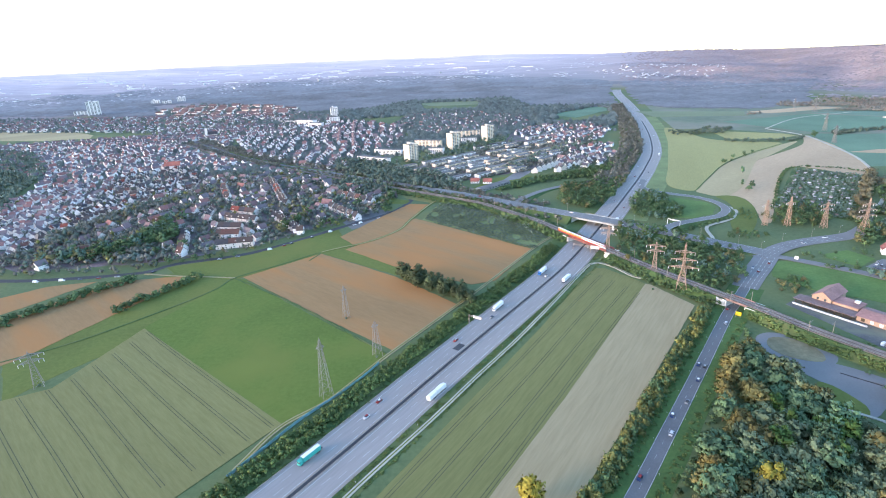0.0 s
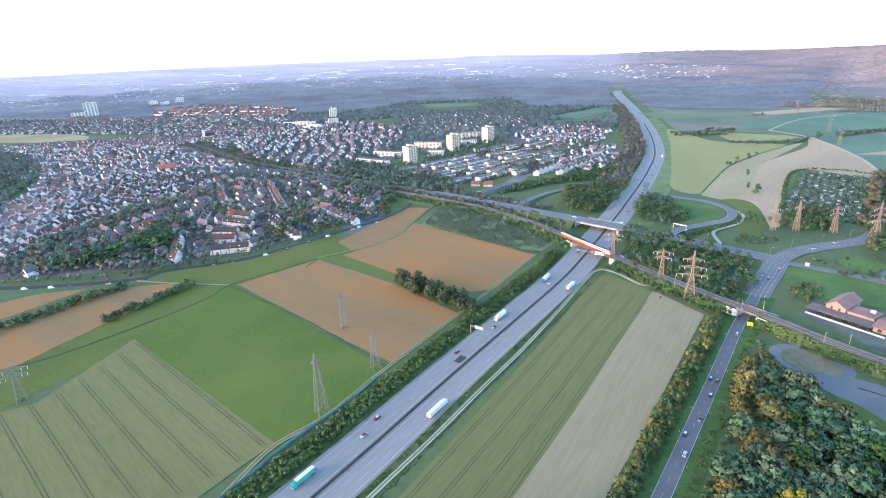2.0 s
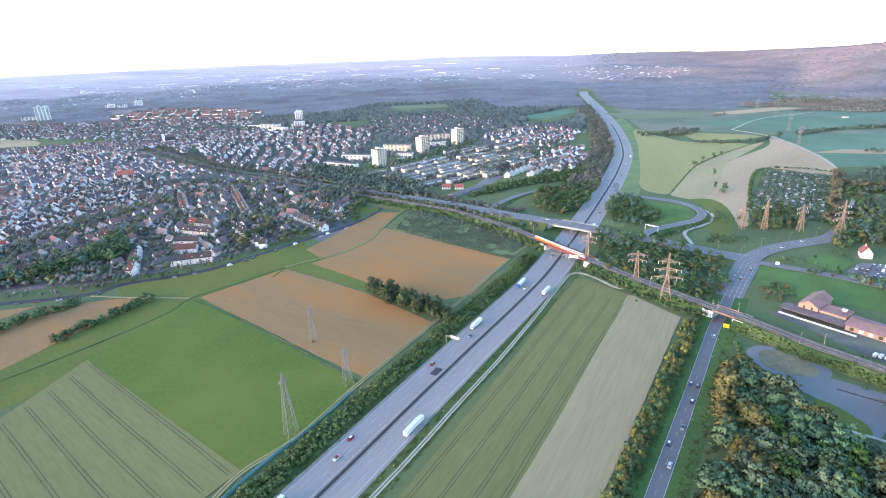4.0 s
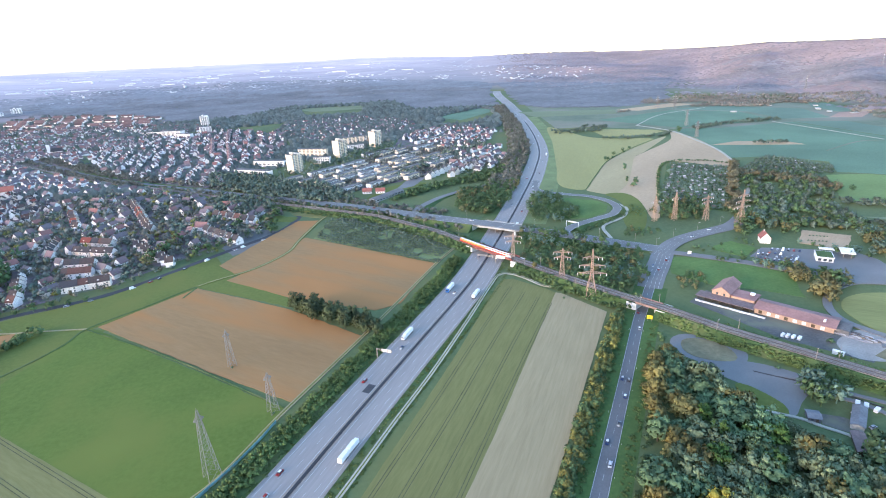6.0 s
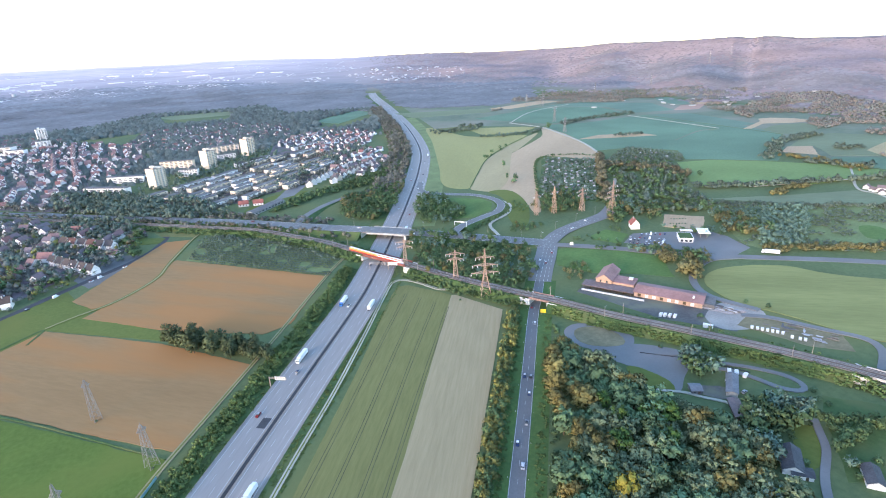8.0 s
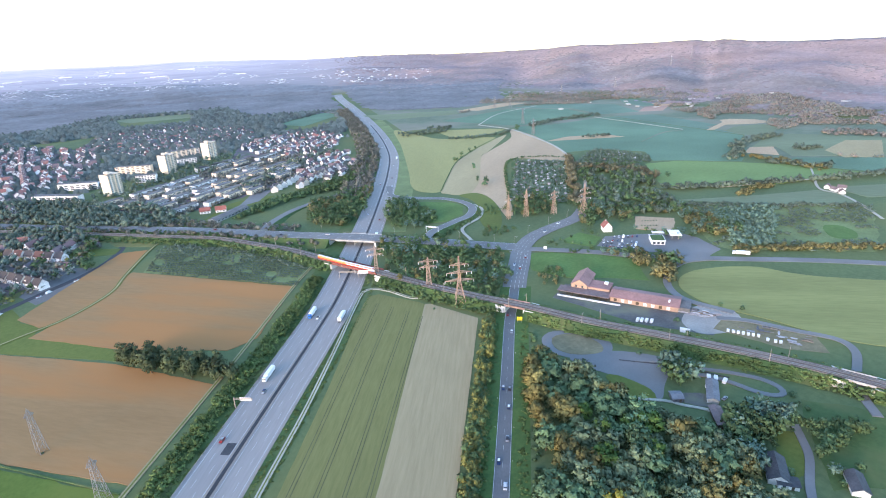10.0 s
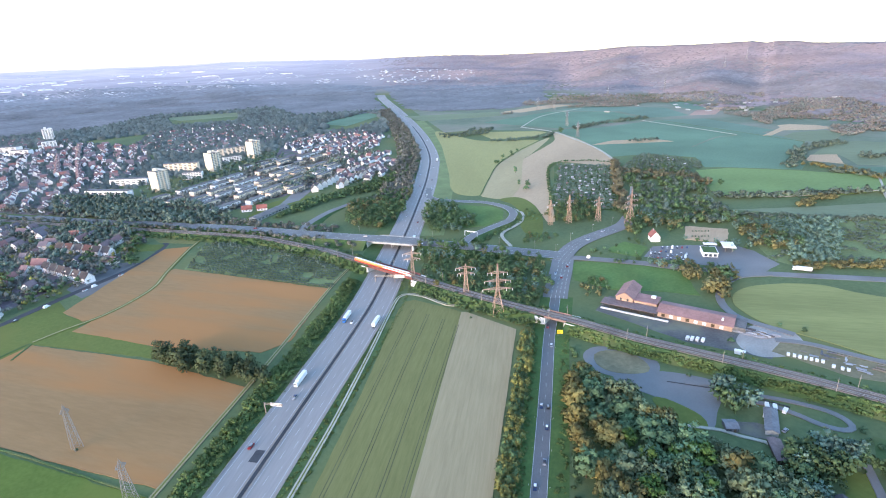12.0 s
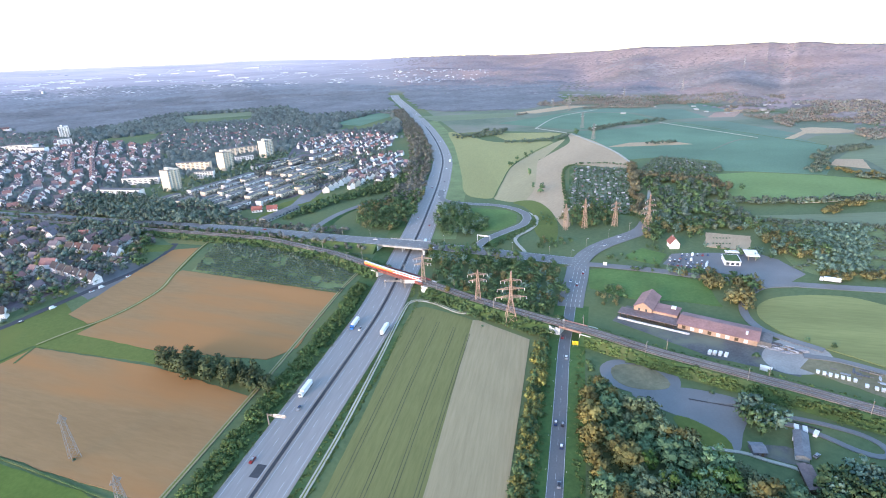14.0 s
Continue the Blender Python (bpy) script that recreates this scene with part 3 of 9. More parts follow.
field("field_grass_strip", [(-127, 524), (-116, 572), (-98, 551), (-100, 532), (-39, 468), (-41, 453)], 0.2, "grass", "green grass strip between two brown corn fields")
field("field_meadow_town", [(-285, 503), (-204, 531), (-123, 604), (-112, 575), (-124, 523), (-196, 466), (-250, 464)], 0.2, "grass", "green meadow strip along the town road")
field("field_brown_west", [(-420, 330), (-323, 471), (-256, 477), (-256, 448), (-313, 328), (-390, 260)], 0.25, "brown", "ripe brown corn field with a hedge along it")
field("field_brown_far_west", [(-470, 400), (-385, 466), (-340, 474), (-375, 420), (-440, 350)], 0.20, "brown", "small brown field beside a green strip")
field("field_crop_strip", [(-155, 10), (28, 272), (78, 345), (136, 436), (146, 447), (154, 446), (175, 414), (178, 407), (70, 249), (-110, 0)], 0.35, "crop", "long green corn field with wheel tracks beside the motorway", "field", 0.15)
field("field_pale_strip", [(-114, -2), (66, 250), (174, 410), (182, 405), (201, 363), (103, 230), (-60, 20)], 0.30, "pale", "long pale ripe barley field", "field", 0.15)
field("field_yellow_east", rounded([(364, 306), (372, 318), (385, 326), (404, 328), (424, 322), (440, 314), (456, 300), (464, 280), (476, 262), (494, 243), (560, 170), (480, 130), (412, 170), (386, 200), (374, 240), (366, 262), (360, 282)], 4.0), 0.30, "yellow_east", "yellow-green corn field beyond the station yard", "field", 0.25)
field("field_yellow_north", rounded([(547, 1273), (473, 1077), (379, 848), (342, 765), (336, 724), (360, 705), (405, 767), (479, 860), (559, 929), (668, 1014), (603, 1058), (567, 1105), (562, 1206)], 4.0), 0.25, "yellow", "yellow-green corn field beside the motorway bend", "field", 0.25)
field("field_yellow_far", [(620, 1200), (735, 1120), (745, 1090), (690, 1062), (600, 1085)], 0.25, "yellow", "pale yellow field behind a hedge")
field("field_tan_west", rounded([(360, 705), (403, 764), (477, 856), (565, 932), (666, 1006), (702, 1021), (572, 899), (537, 869), (436, 721), (390, 671), (372, 670), (360, 688)], 4.0), 0.15, "tan_olive", "pale brown stubble field with a few trees", "field", 0.25)
field("field_tan_east", rounded([(387, 667), (436, 721), (531, 861), (569, 895), (689, 988), (757, 1082), (767, 1033), (710, 891), (629, 735), (562, 816), (445, 659), (385, 568), (372, 552), (366, 556), (391, 618), (398, 656)], 4.0), 0.17, "tan", "pale brown stubble field round the allotment gardens")
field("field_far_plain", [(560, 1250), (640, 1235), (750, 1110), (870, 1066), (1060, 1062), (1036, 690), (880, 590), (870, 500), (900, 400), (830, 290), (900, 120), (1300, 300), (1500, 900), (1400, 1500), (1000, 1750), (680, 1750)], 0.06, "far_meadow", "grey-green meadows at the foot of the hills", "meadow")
field("field_teal_near", [(710, 880), (742, 978), (764, 1080), (800, 1098), (870, 1066), (1020, 1064), (1055, 1060), (1030, 690), (960, 640), (880, 585), (822, 556), (756, 626), (728, 648), (776, 706), (738, 776), (672, 794)], 0.20, "teal", "large dark blue-green beet field")
field("field_teal_slope", [(1060, 1060), (1150, 1010), (1110, 800), (1070, 800), (1036, 700)], 0.20, "teal_green", "blue-green beet field beside a pale path")
field("field_teal_far", [(713, 1329), (972, 1394), (1090, 1270), (1050, 1110), (1020, 1096), (880, 1112), (800, 1118)], 0.20, "teal", "dark blue-green beet field below the hills")
field("field_teal_upper", [(985, 1420), (1130, 1400), (1250, 1230), (1170, 1070), (1075, 1110), (1110, 1260)], 0.20, "teal_green", "blue-green field edged by a line of trees")
field("field_tan_strip", [(718, 905), (781, 916), (857, 878), (862, 834), (790, 868)], 0.30, "tan", "pale stubble strip between dark beet fields")
field("field_tan_hill", [(1171, 1074), (1255, 1125), (1325, 1100), (1225, 1040)], 0.25, "rose_soil", "pinkish ploughed field at the foot of the hill")
field("field_pale_hill", [(1120, 790), (1171, 837), (1200, 830), (1226, 790), (1219, 742), (1164, 757)], 0.25, "tan", "pale stubble field below the orchards")
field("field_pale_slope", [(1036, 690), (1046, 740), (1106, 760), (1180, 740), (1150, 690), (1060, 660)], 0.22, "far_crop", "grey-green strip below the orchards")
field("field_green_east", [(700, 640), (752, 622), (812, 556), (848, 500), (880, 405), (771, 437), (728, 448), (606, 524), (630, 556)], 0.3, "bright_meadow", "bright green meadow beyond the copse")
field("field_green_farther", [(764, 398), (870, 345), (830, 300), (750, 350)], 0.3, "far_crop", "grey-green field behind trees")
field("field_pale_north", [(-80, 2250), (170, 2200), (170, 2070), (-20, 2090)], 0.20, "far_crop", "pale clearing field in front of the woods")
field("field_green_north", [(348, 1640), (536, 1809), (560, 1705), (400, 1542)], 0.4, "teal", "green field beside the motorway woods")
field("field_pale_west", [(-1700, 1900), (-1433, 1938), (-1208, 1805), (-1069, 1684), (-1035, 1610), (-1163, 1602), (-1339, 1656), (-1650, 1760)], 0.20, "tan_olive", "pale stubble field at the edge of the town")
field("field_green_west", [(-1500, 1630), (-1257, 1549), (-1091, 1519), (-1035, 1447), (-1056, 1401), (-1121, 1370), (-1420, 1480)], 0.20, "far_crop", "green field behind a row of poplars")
field("field_plot", [(482, 463), (511, 433), (474, 403), (449, 434)], 0.4, "tan", "small pale garden plot with rows of bushes")
field("field_station_meadow", [(291, 411), (311, 443), (326, 440), (366, 402), (384, 376), (366, 350), (358, 336), (334, 360), (306, 380)], 0.2, "lawn", "mown green meadow behind the station")
field("field_house_lawn", [(362, 446), (368, 455), (394, 461), (402, 437), (377, 421)], 0.2, "lawn", "green lawn beside the white house")
field("field_yard", [(270, 358), (296, 372), (345, 292), (358, 268), (322, 250), (292, 292)], 0.12, "cinder", "grey station yard of worn tarmac and cinders", "yard")
field("field_yard_gravel", rounded([(322, 276), (352, 284), (364, 262), (345, 246), (318, 256)], 4.0), 0.16, "gravel_yard", "pale gravel yard beside the store", "yard", 0.25)
field("field_carpark", [(381, 421), (407, 436), (440, 420), (476, 396), (478, 378), (468, 346), (438, 341), (421, 364), (405, 386), (396, 400)], 0.15, "asphalt", "grey car park and filling station forecourt", "car park")
field("field_gravel_place", rounded([(222, 284), (240, 279), (256, 270), (272, 249), (262, 238), (248, 230), (236, 222), (230, 226), (232, 240), (230, 254), (222, 272)], 4.0), 0.15, "asphalt", "grey gravel parking place among trees", "yard", 0.25)
field("field_sand_oval", rounded([(216, 300), (222, 313), (236, 316), (252, 302), (258, 284), (246, 272), (230, 276), (219, 288)], 4.0), 0.12, "asphalt", "sandy grey oval riding ground", "yard", 0.25)
field("field_sand_grass", rounded([(222, 300), (228, 309), (238, 309), (249, 298), (250, 284), (244, 277), (232, 281), (223, 290)], 4.0), 0.2, "sand", "worn sandy grass in the middle of the oval", "grass", 0.25)
field("field_club_yard", [(244, 213), (250, 220), (259, 214), (263, 207), (254, 201), (248, 207)], 0.14, "cinder", "dark worn yard between the shed and the clubhouse", "yard", 0.2)
field("field_garden_storage", [(330, 256), (352, 262), (378, 214), (362, 196), (345, 214)], 0.15, "sand", "weedy storage ground beside the railway", "yard")

field("field_strip_east", [(572, 478), (668, 430), (752, 396), (737, 364), (716, 345), (640, 396)], 0.25, "far_crop", "grey-green field strip behind the young wood")
field("field_teal_east", [(852, 500), (900, 522), (1000, 430), (1100, 330), (960, 330), (888, 411)], 0.3, "teal", "dark blue-green field behind a hedge")
field("field_pale_east", [(884, 592), (930, 612), (962, 590), (905, 545)], 0.3, "tan", "pale stubble corner below the hill")
field("field_green_hill", [(935, 612), (1034, 648), (1100, 640), (1170, 520), (1100, 400), (1000, 450), (912, 530), (966, 588)], 0.3, "far_crop", "green field below the hill")
field("field_nursery", [(-2, 690), (-21, 628), (97, 510), (118, 530), (110, 562), (94, 594), (56, 644), (16, 688)], 0.1, "nursery_grass", "grassy ground between nursery rows", "meadow")
field("field_lane_lawn", rounded([(262, 172), (271, 164), (258, 155), (244, 148), (234, 152), (246, 161)], 4.0), 0.12, "grass", "garden lawn beside the lane", "grass", 0.25)
field("field_lane_meadow", [(300, 180), (318, 160), (330, 130), (300, 96), (262, 128), (246, 136), (262, 150), (282, 166)], 0.1, "verge", "rough green meadow below the railway bank", "meadow", 1.5)
field("field_wood_lawn", rounded([(226, 256), (233, 252), (238, 232), (231, 222), (222, 226), (221, 240)], 4.0), 0.15, "grass", "rough lawn between the wood and the gravel place", "grass", 0.25)
field("field_young_wood", [(566, 450), (640, 400), (716, 335), (640, 290), (573, 262), (474, 340), (474, 360), (515, 415)], 0.08, "nursery_grass", "rough grassland between young trees", "meadow", 2.0)
field("field_clearing", rounded([(580, 304), (596, 320), (610, 326), (620, 317), (614, 300), (598, 290), (586, 292)], 4.0), 0.2, "lawn", "grassy clearing in the young wood", "meadow", 2.0)
field("field_loop_meadow", rounded([(369, 669), (389, 669), (397, 654), (390, 616), (365, 564), (331, 520), (324, 537), (337, 570), (362, 611), (371, 645)], 4.0), 0.2, "grass", "green meadow outside the slip road loop")
field("field_loop_lawn", [(275, 590), (300, 582), (330, 596), (346, 622), (344, 645), (318, 672), (290, 680), (268, 650)], 0.18, "lawn", "green lawn inside the slip road loop")
field("field_town_meadow", [(-99, 761), (-40, 722), (-46, 706), (-94, 722)], 0.2, "grass", "bright green meadow at the town's edge")
field("field_town_meadow_north", [(-62, 783), (2, 726), (-10, 706), (-46, 734)], 0.2, "crop", "pale green meadow beside the crossing road")
field("field_hill_pale", [(1330, 1180), (1450, 1080), (1420, 1020), (1300, 1110)], 0.4, "tan", "pale field on the hill's foot")
field("field_foot_strip", [(1530, 1260), (1609, 1277), (1597, 1203), (1526, 1127), (1519, 1157), (1560, 1220)], 0.4, "tan", "pale strip between orchards")
field("field_foot_pale", [(1600, 1180), (1654, 1220), (1681, 1143), (1618, 1096), (1594, 1130)], 0.4, "tan", "pale field between orchards")
field("field_foot_teal", [(1300, 1250), (1377, 1337), (1400, 1290), (1370, 1240), (1306, 1132), (1264, 1145)], 0.4, "teal_green", "blue-green field between orchards")
field("field_tan_path", [(1037, 774), (1154, 816), (1153, 800), (1049, 764)], 0.42, "tan", "pale stubble strip beside the beet field")
field("field_dry_hill", [(988, 520), (1098, 542), (1137, 503), (997, 439), (957, 475)], 0.42, "tan_olive", "dry yellowish field below the hill")
field("field_far_pale", [(860, 1490), (1080, 1540), (1120, 1480), (900, 1440)], 0.3, "tan", "pale far field below the woods")
field("field_far_green", [(600, 1620), (860, 1500), (820, 1420), (600, 1480)], 0.3, "far_crop", "grey-green far field beside the motorway")
field("field_old_town", [(-1090, 2122), (-808, 1985), (-535, 1934), (-555, 2288), (-855, 2560), (-1184, 2700), (-1341, 2631)], 0.12, "town_ground", "streets and yards of the old town's far quarter", "ground", 12.0)
field("field_strip_west", [(-273, 486), (-212, 473), (-185, 459), (-226, 356), (-264, 312), (-284, 276), (-354, 368), (-301, 417)], 0.08, "grass", "green grass strip between the brown field and the corn", "meadow")
field("field_car_lot", [(-104, 698), (-54, 668), (-64, 628), (-106, 602), (-122, 632)], 0.1, "side_asphalt", "dark parking lot between houses", "car park")

def wheel_tracks(parent_name, starts, way, length, z, width=0.42):
    """Pairs of dark wheel tracks through a corn field."""
    host = bpy.data.objects[parent_name]
    d = Vector((way[0], way[1])).normalized()
    for i, (x, y, lo, hi) in enumerate(starts):
        for off in (-0.95, 0.95):
            line = curve_points([(x + d.x * s - d.y * off + 0.5 * math.sin(s / 31 + i), y + d.y * s + d.x * off, z) for s in np.linspace(lo, hi, 7)], 12)
            ribbon(Geo(), line, -width / 2, width / 2, 0.06, 0.1).ob("wheel_track", M["earth"], host)


west_way = (-139, 128)
wheel_tracks("field_crop_west", [(-99 - i * 10.6, 238 - i * 10.6, 1, 185 - 8 * i if i < 5 else 150 + 4.5 * (i - 5)) for i in range(20)], west_way, 180, 0.35)
wheel_tracks("field_crop_strip", [(28, 263, -300, 205), (40, 257, -300, 196), (52, 250, -300, 188), (63, 245, -300, 178)], (0.578, 0.816), 400, 0.35)

# ---- roads ----
MW = curve_points([(-329.4, -165.4, 0.1), (-229.4, -22.4, 0.1), (-149.4, 85.6, 0.1), (-75.4, 186.6, 0.1), (-42.4, 231.6, 0.1), (-0.4, 290.6, 0.1), (45.6, 353.6, 0.1), (92.6, 417.6, 0.1), (128.6, 470.6, 0.1), (193.6, 580.6, 0.1), (255.3, 689.8, 0.1), (345.3, 857.8, 0.1),
                   (425.3, 1035.8, 0.1), (521.3, 1337.8, 0.1), (640.3, 1794.8, 0.1), (760.3, 2289.8, 0.1), (880.3, 2649.8, 0.1)], 8)
mw = tagged(ribbon(Geo(), MW, -18.3, 17.3, 0.1, 0.3).ob("road_motorway", M["concrete_road"]), "light grey concrete motorway with three lanes each way", "road", "", "structure")
CROSS = curve_points([(-640, 1420, 0.3), (-420, 1150, 0.3), (-172, 915, 1.2), (-46, 800, 3.5), (50, 710, 5.5), (120, 638, 6.6), (185, 578, 6.8), (235, 530, 6.0), (280, 492, 3.2), (316, 462, 1.0)], 7)
CROSS_EAST = [p for p in CROSS if p.x > -215]
CROSS_WEST = [p for p in CROSS if p.x < -208]
ribbon(Geo(), CROSS_EAST, -9.5, 9.5, 0.1, 1.2).ob("road_crossing", M["asphalt"])
ribbon(Geo(), CROSS_WEST, -4.2, 4.2, 0.08, 1.2).ob("road_crossing_west", M["asphalt"])
SIDE = curve_points([(-75, -40, 0.1), (0, 65, 0.1), (45, 125, 0.1), (85, 173, 0.1), (120, 218, 0.1), (167, 279, 0.1), (216, 343, 0.1), (234, 364, 0.1), (258, 393, 0.1)], 8)
ribbon(Geo(), SIDE, -4.0, 4.0, 0.1, 0.3).ob("road_side", M["side_asphalt"])
SIDE2 = curve_points([(256, 391, 0.1), (275, 413, 0.2), (296, 436, 0.5), (318, 462, 0.8)], 6)
ribbon(Geo(), SIDE2, -10, 10, 0.14, 0.4).ob("road_side_wide", M["asphalt"])
NORTH = curve_points([(305, 452, 0.8), (340, 476, 0.8), (372, 488, 0.6), (419, 498, 0.3), (440, 508, 0.2), (456, 520, 0.2)], 6)
ribbon(Geo(), NORTH, -8.5, 8.5, 0.18, 0.5).ob("road_north", M["asphalt"])
EAST = curve_points([(310, 460, 0.8), (329, 446, 0.7), (366, 411, 0.4), (382, 392, 0.3), (417, 357, 0.2), (455, 325, 0.2), (509, 281, 0.2), (560, 232, 0.2), (640, 150, 0.2)], 6)
ribbon(Geo(), EAST, -5, 5, 0.12, 0.4).ob("road_east", M["asphalt"])
LOOP = curve_points([(245, 533, 5.6), (266, 551, 4.6), (302, 569, 2.8), (330, 582, 1.6), (351, 607, 0.9), (356, 637, 0.5), (345, 668, 0.3), (322, 690, 0.3), (300, 714, 0.3), (296, 740, 0.2), (315, 780, 0.1)], 5)
ribbon(Geo(), LOOP, -5.2, 5.2, 0.13, 0.4).ob("road_slip_loop", M["asphalt"])
LANE2 = curve_points([(285, 505, 2.6), (298, 545, 1.5), (330, 565, 0.8), (347, 580, 0.4), (362, 606, 0.2), (358, 640, 0.1)], 5)
ribbon(Geo(), LANE2, -1.8, 1.8, 0.1, 0.3).ob("path_cycle", M["track"])
RAMPW = curve_points([(102, 662, 6.0), (114, 688, 4.8), (138, 722, 2.6), (162, 746, 1.4), (193, 766, 0.6), (228, 782, 0.3), (270, 806, 0.1), (318, 850, 0.1)], 6)
ribbon(Geo(), RAMPW, -4.5, 4.5, 0.15, 0.4).ob("road_slip_west", M["asphalt"])
TOWN = curve_points([(-640, 560, 0.1), (-520, 505, 0.1), (-446, 488, 0.1), (-387, 485, 0.1), (-305, 492, 0.1), (-280, 512, 0.1), (-204, 538, 0.1), (-123, 611, 0.1), (-60, 672, 0.1), (-38, 740, 0.1), (-60, 800, 1.0)], 8)
ribbon(Geo(), TOWN, -3.6, 3.6, 0.1, 0.3).ob("road_town", M["dark_asphalt"])
path_rank = 0
PATH_TEXT = {"rut": "worn grassy field track with two ruts", "grass": "grown-over strip of green grass", "track": "pale gravel track between the fields", "verge": "strip of rough grass along the field", "asphalt": "narrow grey asphalt lane", "far_meadow": "faint grassy path across the beet field"}


def path(name, mat, pts, w):
    """A path or track laid over the land, each at its own height."""
    global path_rank
    path_rank += 1
    line = curve_points([(*p, 0.36 + 0.012 * path_rank) for p in pts], 3)
    tagged(ribbon(Geo(), line, -w, w, 0.1, 0.5).ob(name, M[mat]), PATH_TEXT[mat], "path", "", "structure")


path("path_field_west", "rut", [(-110, 205), (-95, 238), (-70, 263), (-42, 306), (-5, 358), (35, 415), (99, 509), (133, 557), (128, 590)], 1.5)
path("path_field_west_middle", "grass", [(-110, 205), (-95, 238), (-70, 263), (-42, 306), (-5, 358), (35, 415), (99, 509), (133, 557), (128, 590)], 0.5)
path("path_gravel", "track", [(-180, 0), (-110, 95), (-47, 186), (-8, 238), (22, 280), (50, 318), (70, 347), (98, 389), (130, 438), (145, 458), (155, 458), (164, 447), (174, 424), (184, 419), (193, 421)], 1.35)
path("path_gravel_middle", "grass", [(-180, 0), (-110, 95), (-47, 186), (-8, 238), (22, 280), (50, 318), (70, 347), (98, 389), (130, 438), (145, 458), (155, 458), (164, 447), (174, 424), (184, 419), (193, 421)], 0.38)
path("path_meadow", "verge", [(-330, 322), (-285, 352), (-240, 400), (-210, 440), (-201, 466), (-165, 495), (-130, 525), (-136, 503)], 0.8)
path("path_meadow_west", "rut", [(-201, 466), (-230, 472), (-262, 478), (-300, 488)], 0.9)
path("path_strip", "grass", [(-128, 527), (-110, 538), (-84, 551), (-62, 572), (-46, 596), (-36, 630), (-14, 692), (2, 725)], 1.9)
path("path_strip_rut", "rut", [(-128, 527), (-110, 538), (-84, 551), (-62, 572), (-46, 596), (-36, 630), (-14, 692), (2, 725)], 0.7)
path("path_green_edge", "verge", [(-200, 464), (-120, 394), (-40, 313)], 0.5)
path("path_riding", "asphalt", [(254, 258), (261, 253), (272, 245), (279, 231), (291, 217), (300, 203), (301, 193), (297, 188), (291, 190), (286, 198), (283, 209), (277, 222), (266, 233)], 1.7)
path("path_club", "track", [(224, 230), (230, 225), (237, 219), (242, 211), (249, 202), (250, 196)], 1.0)
path("path_underpass", "asphalt", [(345, 264), (359, 250), (372, 224), (383, 202), (376, 188), (352, 176), (334, 166), (318, 150)], 2.6)
path("path_lane", "asphalt", [(276, 170), (268, 162), (258, 153), (240, 143), (229, 135), (215, 122)], 2.0)
path("path_field_north", "track", [(448, 514), (480, 548), (530, 596), (575, 645), (608, 696), (655, 770), (702, 869), (735, 980), (758, 1088), (742, 1195)], 2.2)
path("path_far", "track", [(742, 1195), (900, 1330), (1080, 1390)], 1.5)
path("path_beet", "track", [(1024, 1085), (1022, 1052), (1020, 992), (1015, 886), (1010, 811)], 1.3)
path("path_beet_cross", "far_meadow", [(844, 774), (955, 814), (1001, 804)], 1.6)
path("path_field_edge", "verge", [(360, 705), (410, 772), (479, 860), (562, 934), (664, 1008)], 0.8)
path("path_meadow_east", "track", [(662, 483), (715, 461), (776, 438), (800, 438), (855, 471)], 1.3)
path("path_wood_east", "track", [(800, 438), (747, 402), (741, 376), (715, 342), (675, 302)], 1.6)
path("path_station", "asphalt", [(362, 262), (352, 300), (372, 330), (410, 345), (440, 335)], 3.0)
for name, text in (("road_crossing", "grey asphalt main road carried over the motorway"), ("road_crossing_west", "narrow asphalt road into the town"), ("road_side", "grey asphalt country road beside a hedge"), ("road_side_wide", "asphalt junction approach with arrows"),
                   ("road_north", "asphalt road leading from the junction to the fields"), ("road_east", "asphalt road past the car park"), ("road_slip_loop", "curved asphalt slip road loop"),
                   ("path_cycle", "narrow pale cycle path"), ("road_slip_west", "asphalt slip road to the motorway"), ("road_town", "dark asphalt road along the edge of town")):
    tagged(bpy.data.objects[name], text, "road", "", "structure")


def embankment(name, line, left, right, text, mat="verge", slope=1.7, drop=0.12):
    g = Geo()
    ribbon(g, [p + Vector((0, 0, -drop)) for p in line], left, right, 0.0, 0.5, slope)
    return tagged(g.ob(name, M[mat]), text, "embankment", "", "structure")


def cut(line, lo, hi):
    """The stretch of a line between two distances along it."""
    out, s = [], 0.0
    for a, b in zip(line, line[1:]):
        if lo <= s <= hi:
            out.append(a)
        s += (b - a).length
    return out


def near(line, x, y):
    """Distance along a line to its point nearest to x, y."""
    best, s, at = 1e9, 0.0, 0.0
    for a, b in zip(line, line[1:]):
        d = math.hypot(a.x - x, a.y - y)
        if d < best:
            best, at = d, s
        s += (b - a).length
    return at


def bank_height(x, y):
    """Height of the land with the banks of railway and crossing road."""
    best = terrain(x, y)
    for pts, half, run in BANKS:
        d2 = (pts[:, 0] - x) ** 2 + (pts[:, 1] - y) ** 2
        i = int(d2.argmin())
        d = math.sqrt(d2[i])
        if d < half + run * pts[i, 2] + 1:
            best = max(best, pts[i, 2] - max(0.0, d - half) / run - 0.5)
    return best


# the crossing road stands on banks on both sides of its motorway bridge
mid = near(CROSS, 188, 576)
embankment("bank_crossing_west", cut(CROSS, 350, mid - 24), -11, 11, "grass bank under the crossing road")
embankment("bank_crossing_east", cut(CROSS, mid + 26, 9999), -11, 11, "grass bank under the crossing road")
embankment("bank_loop", LOOP[4:], -6.5, 6.5, "grass bank of the slip road loop")
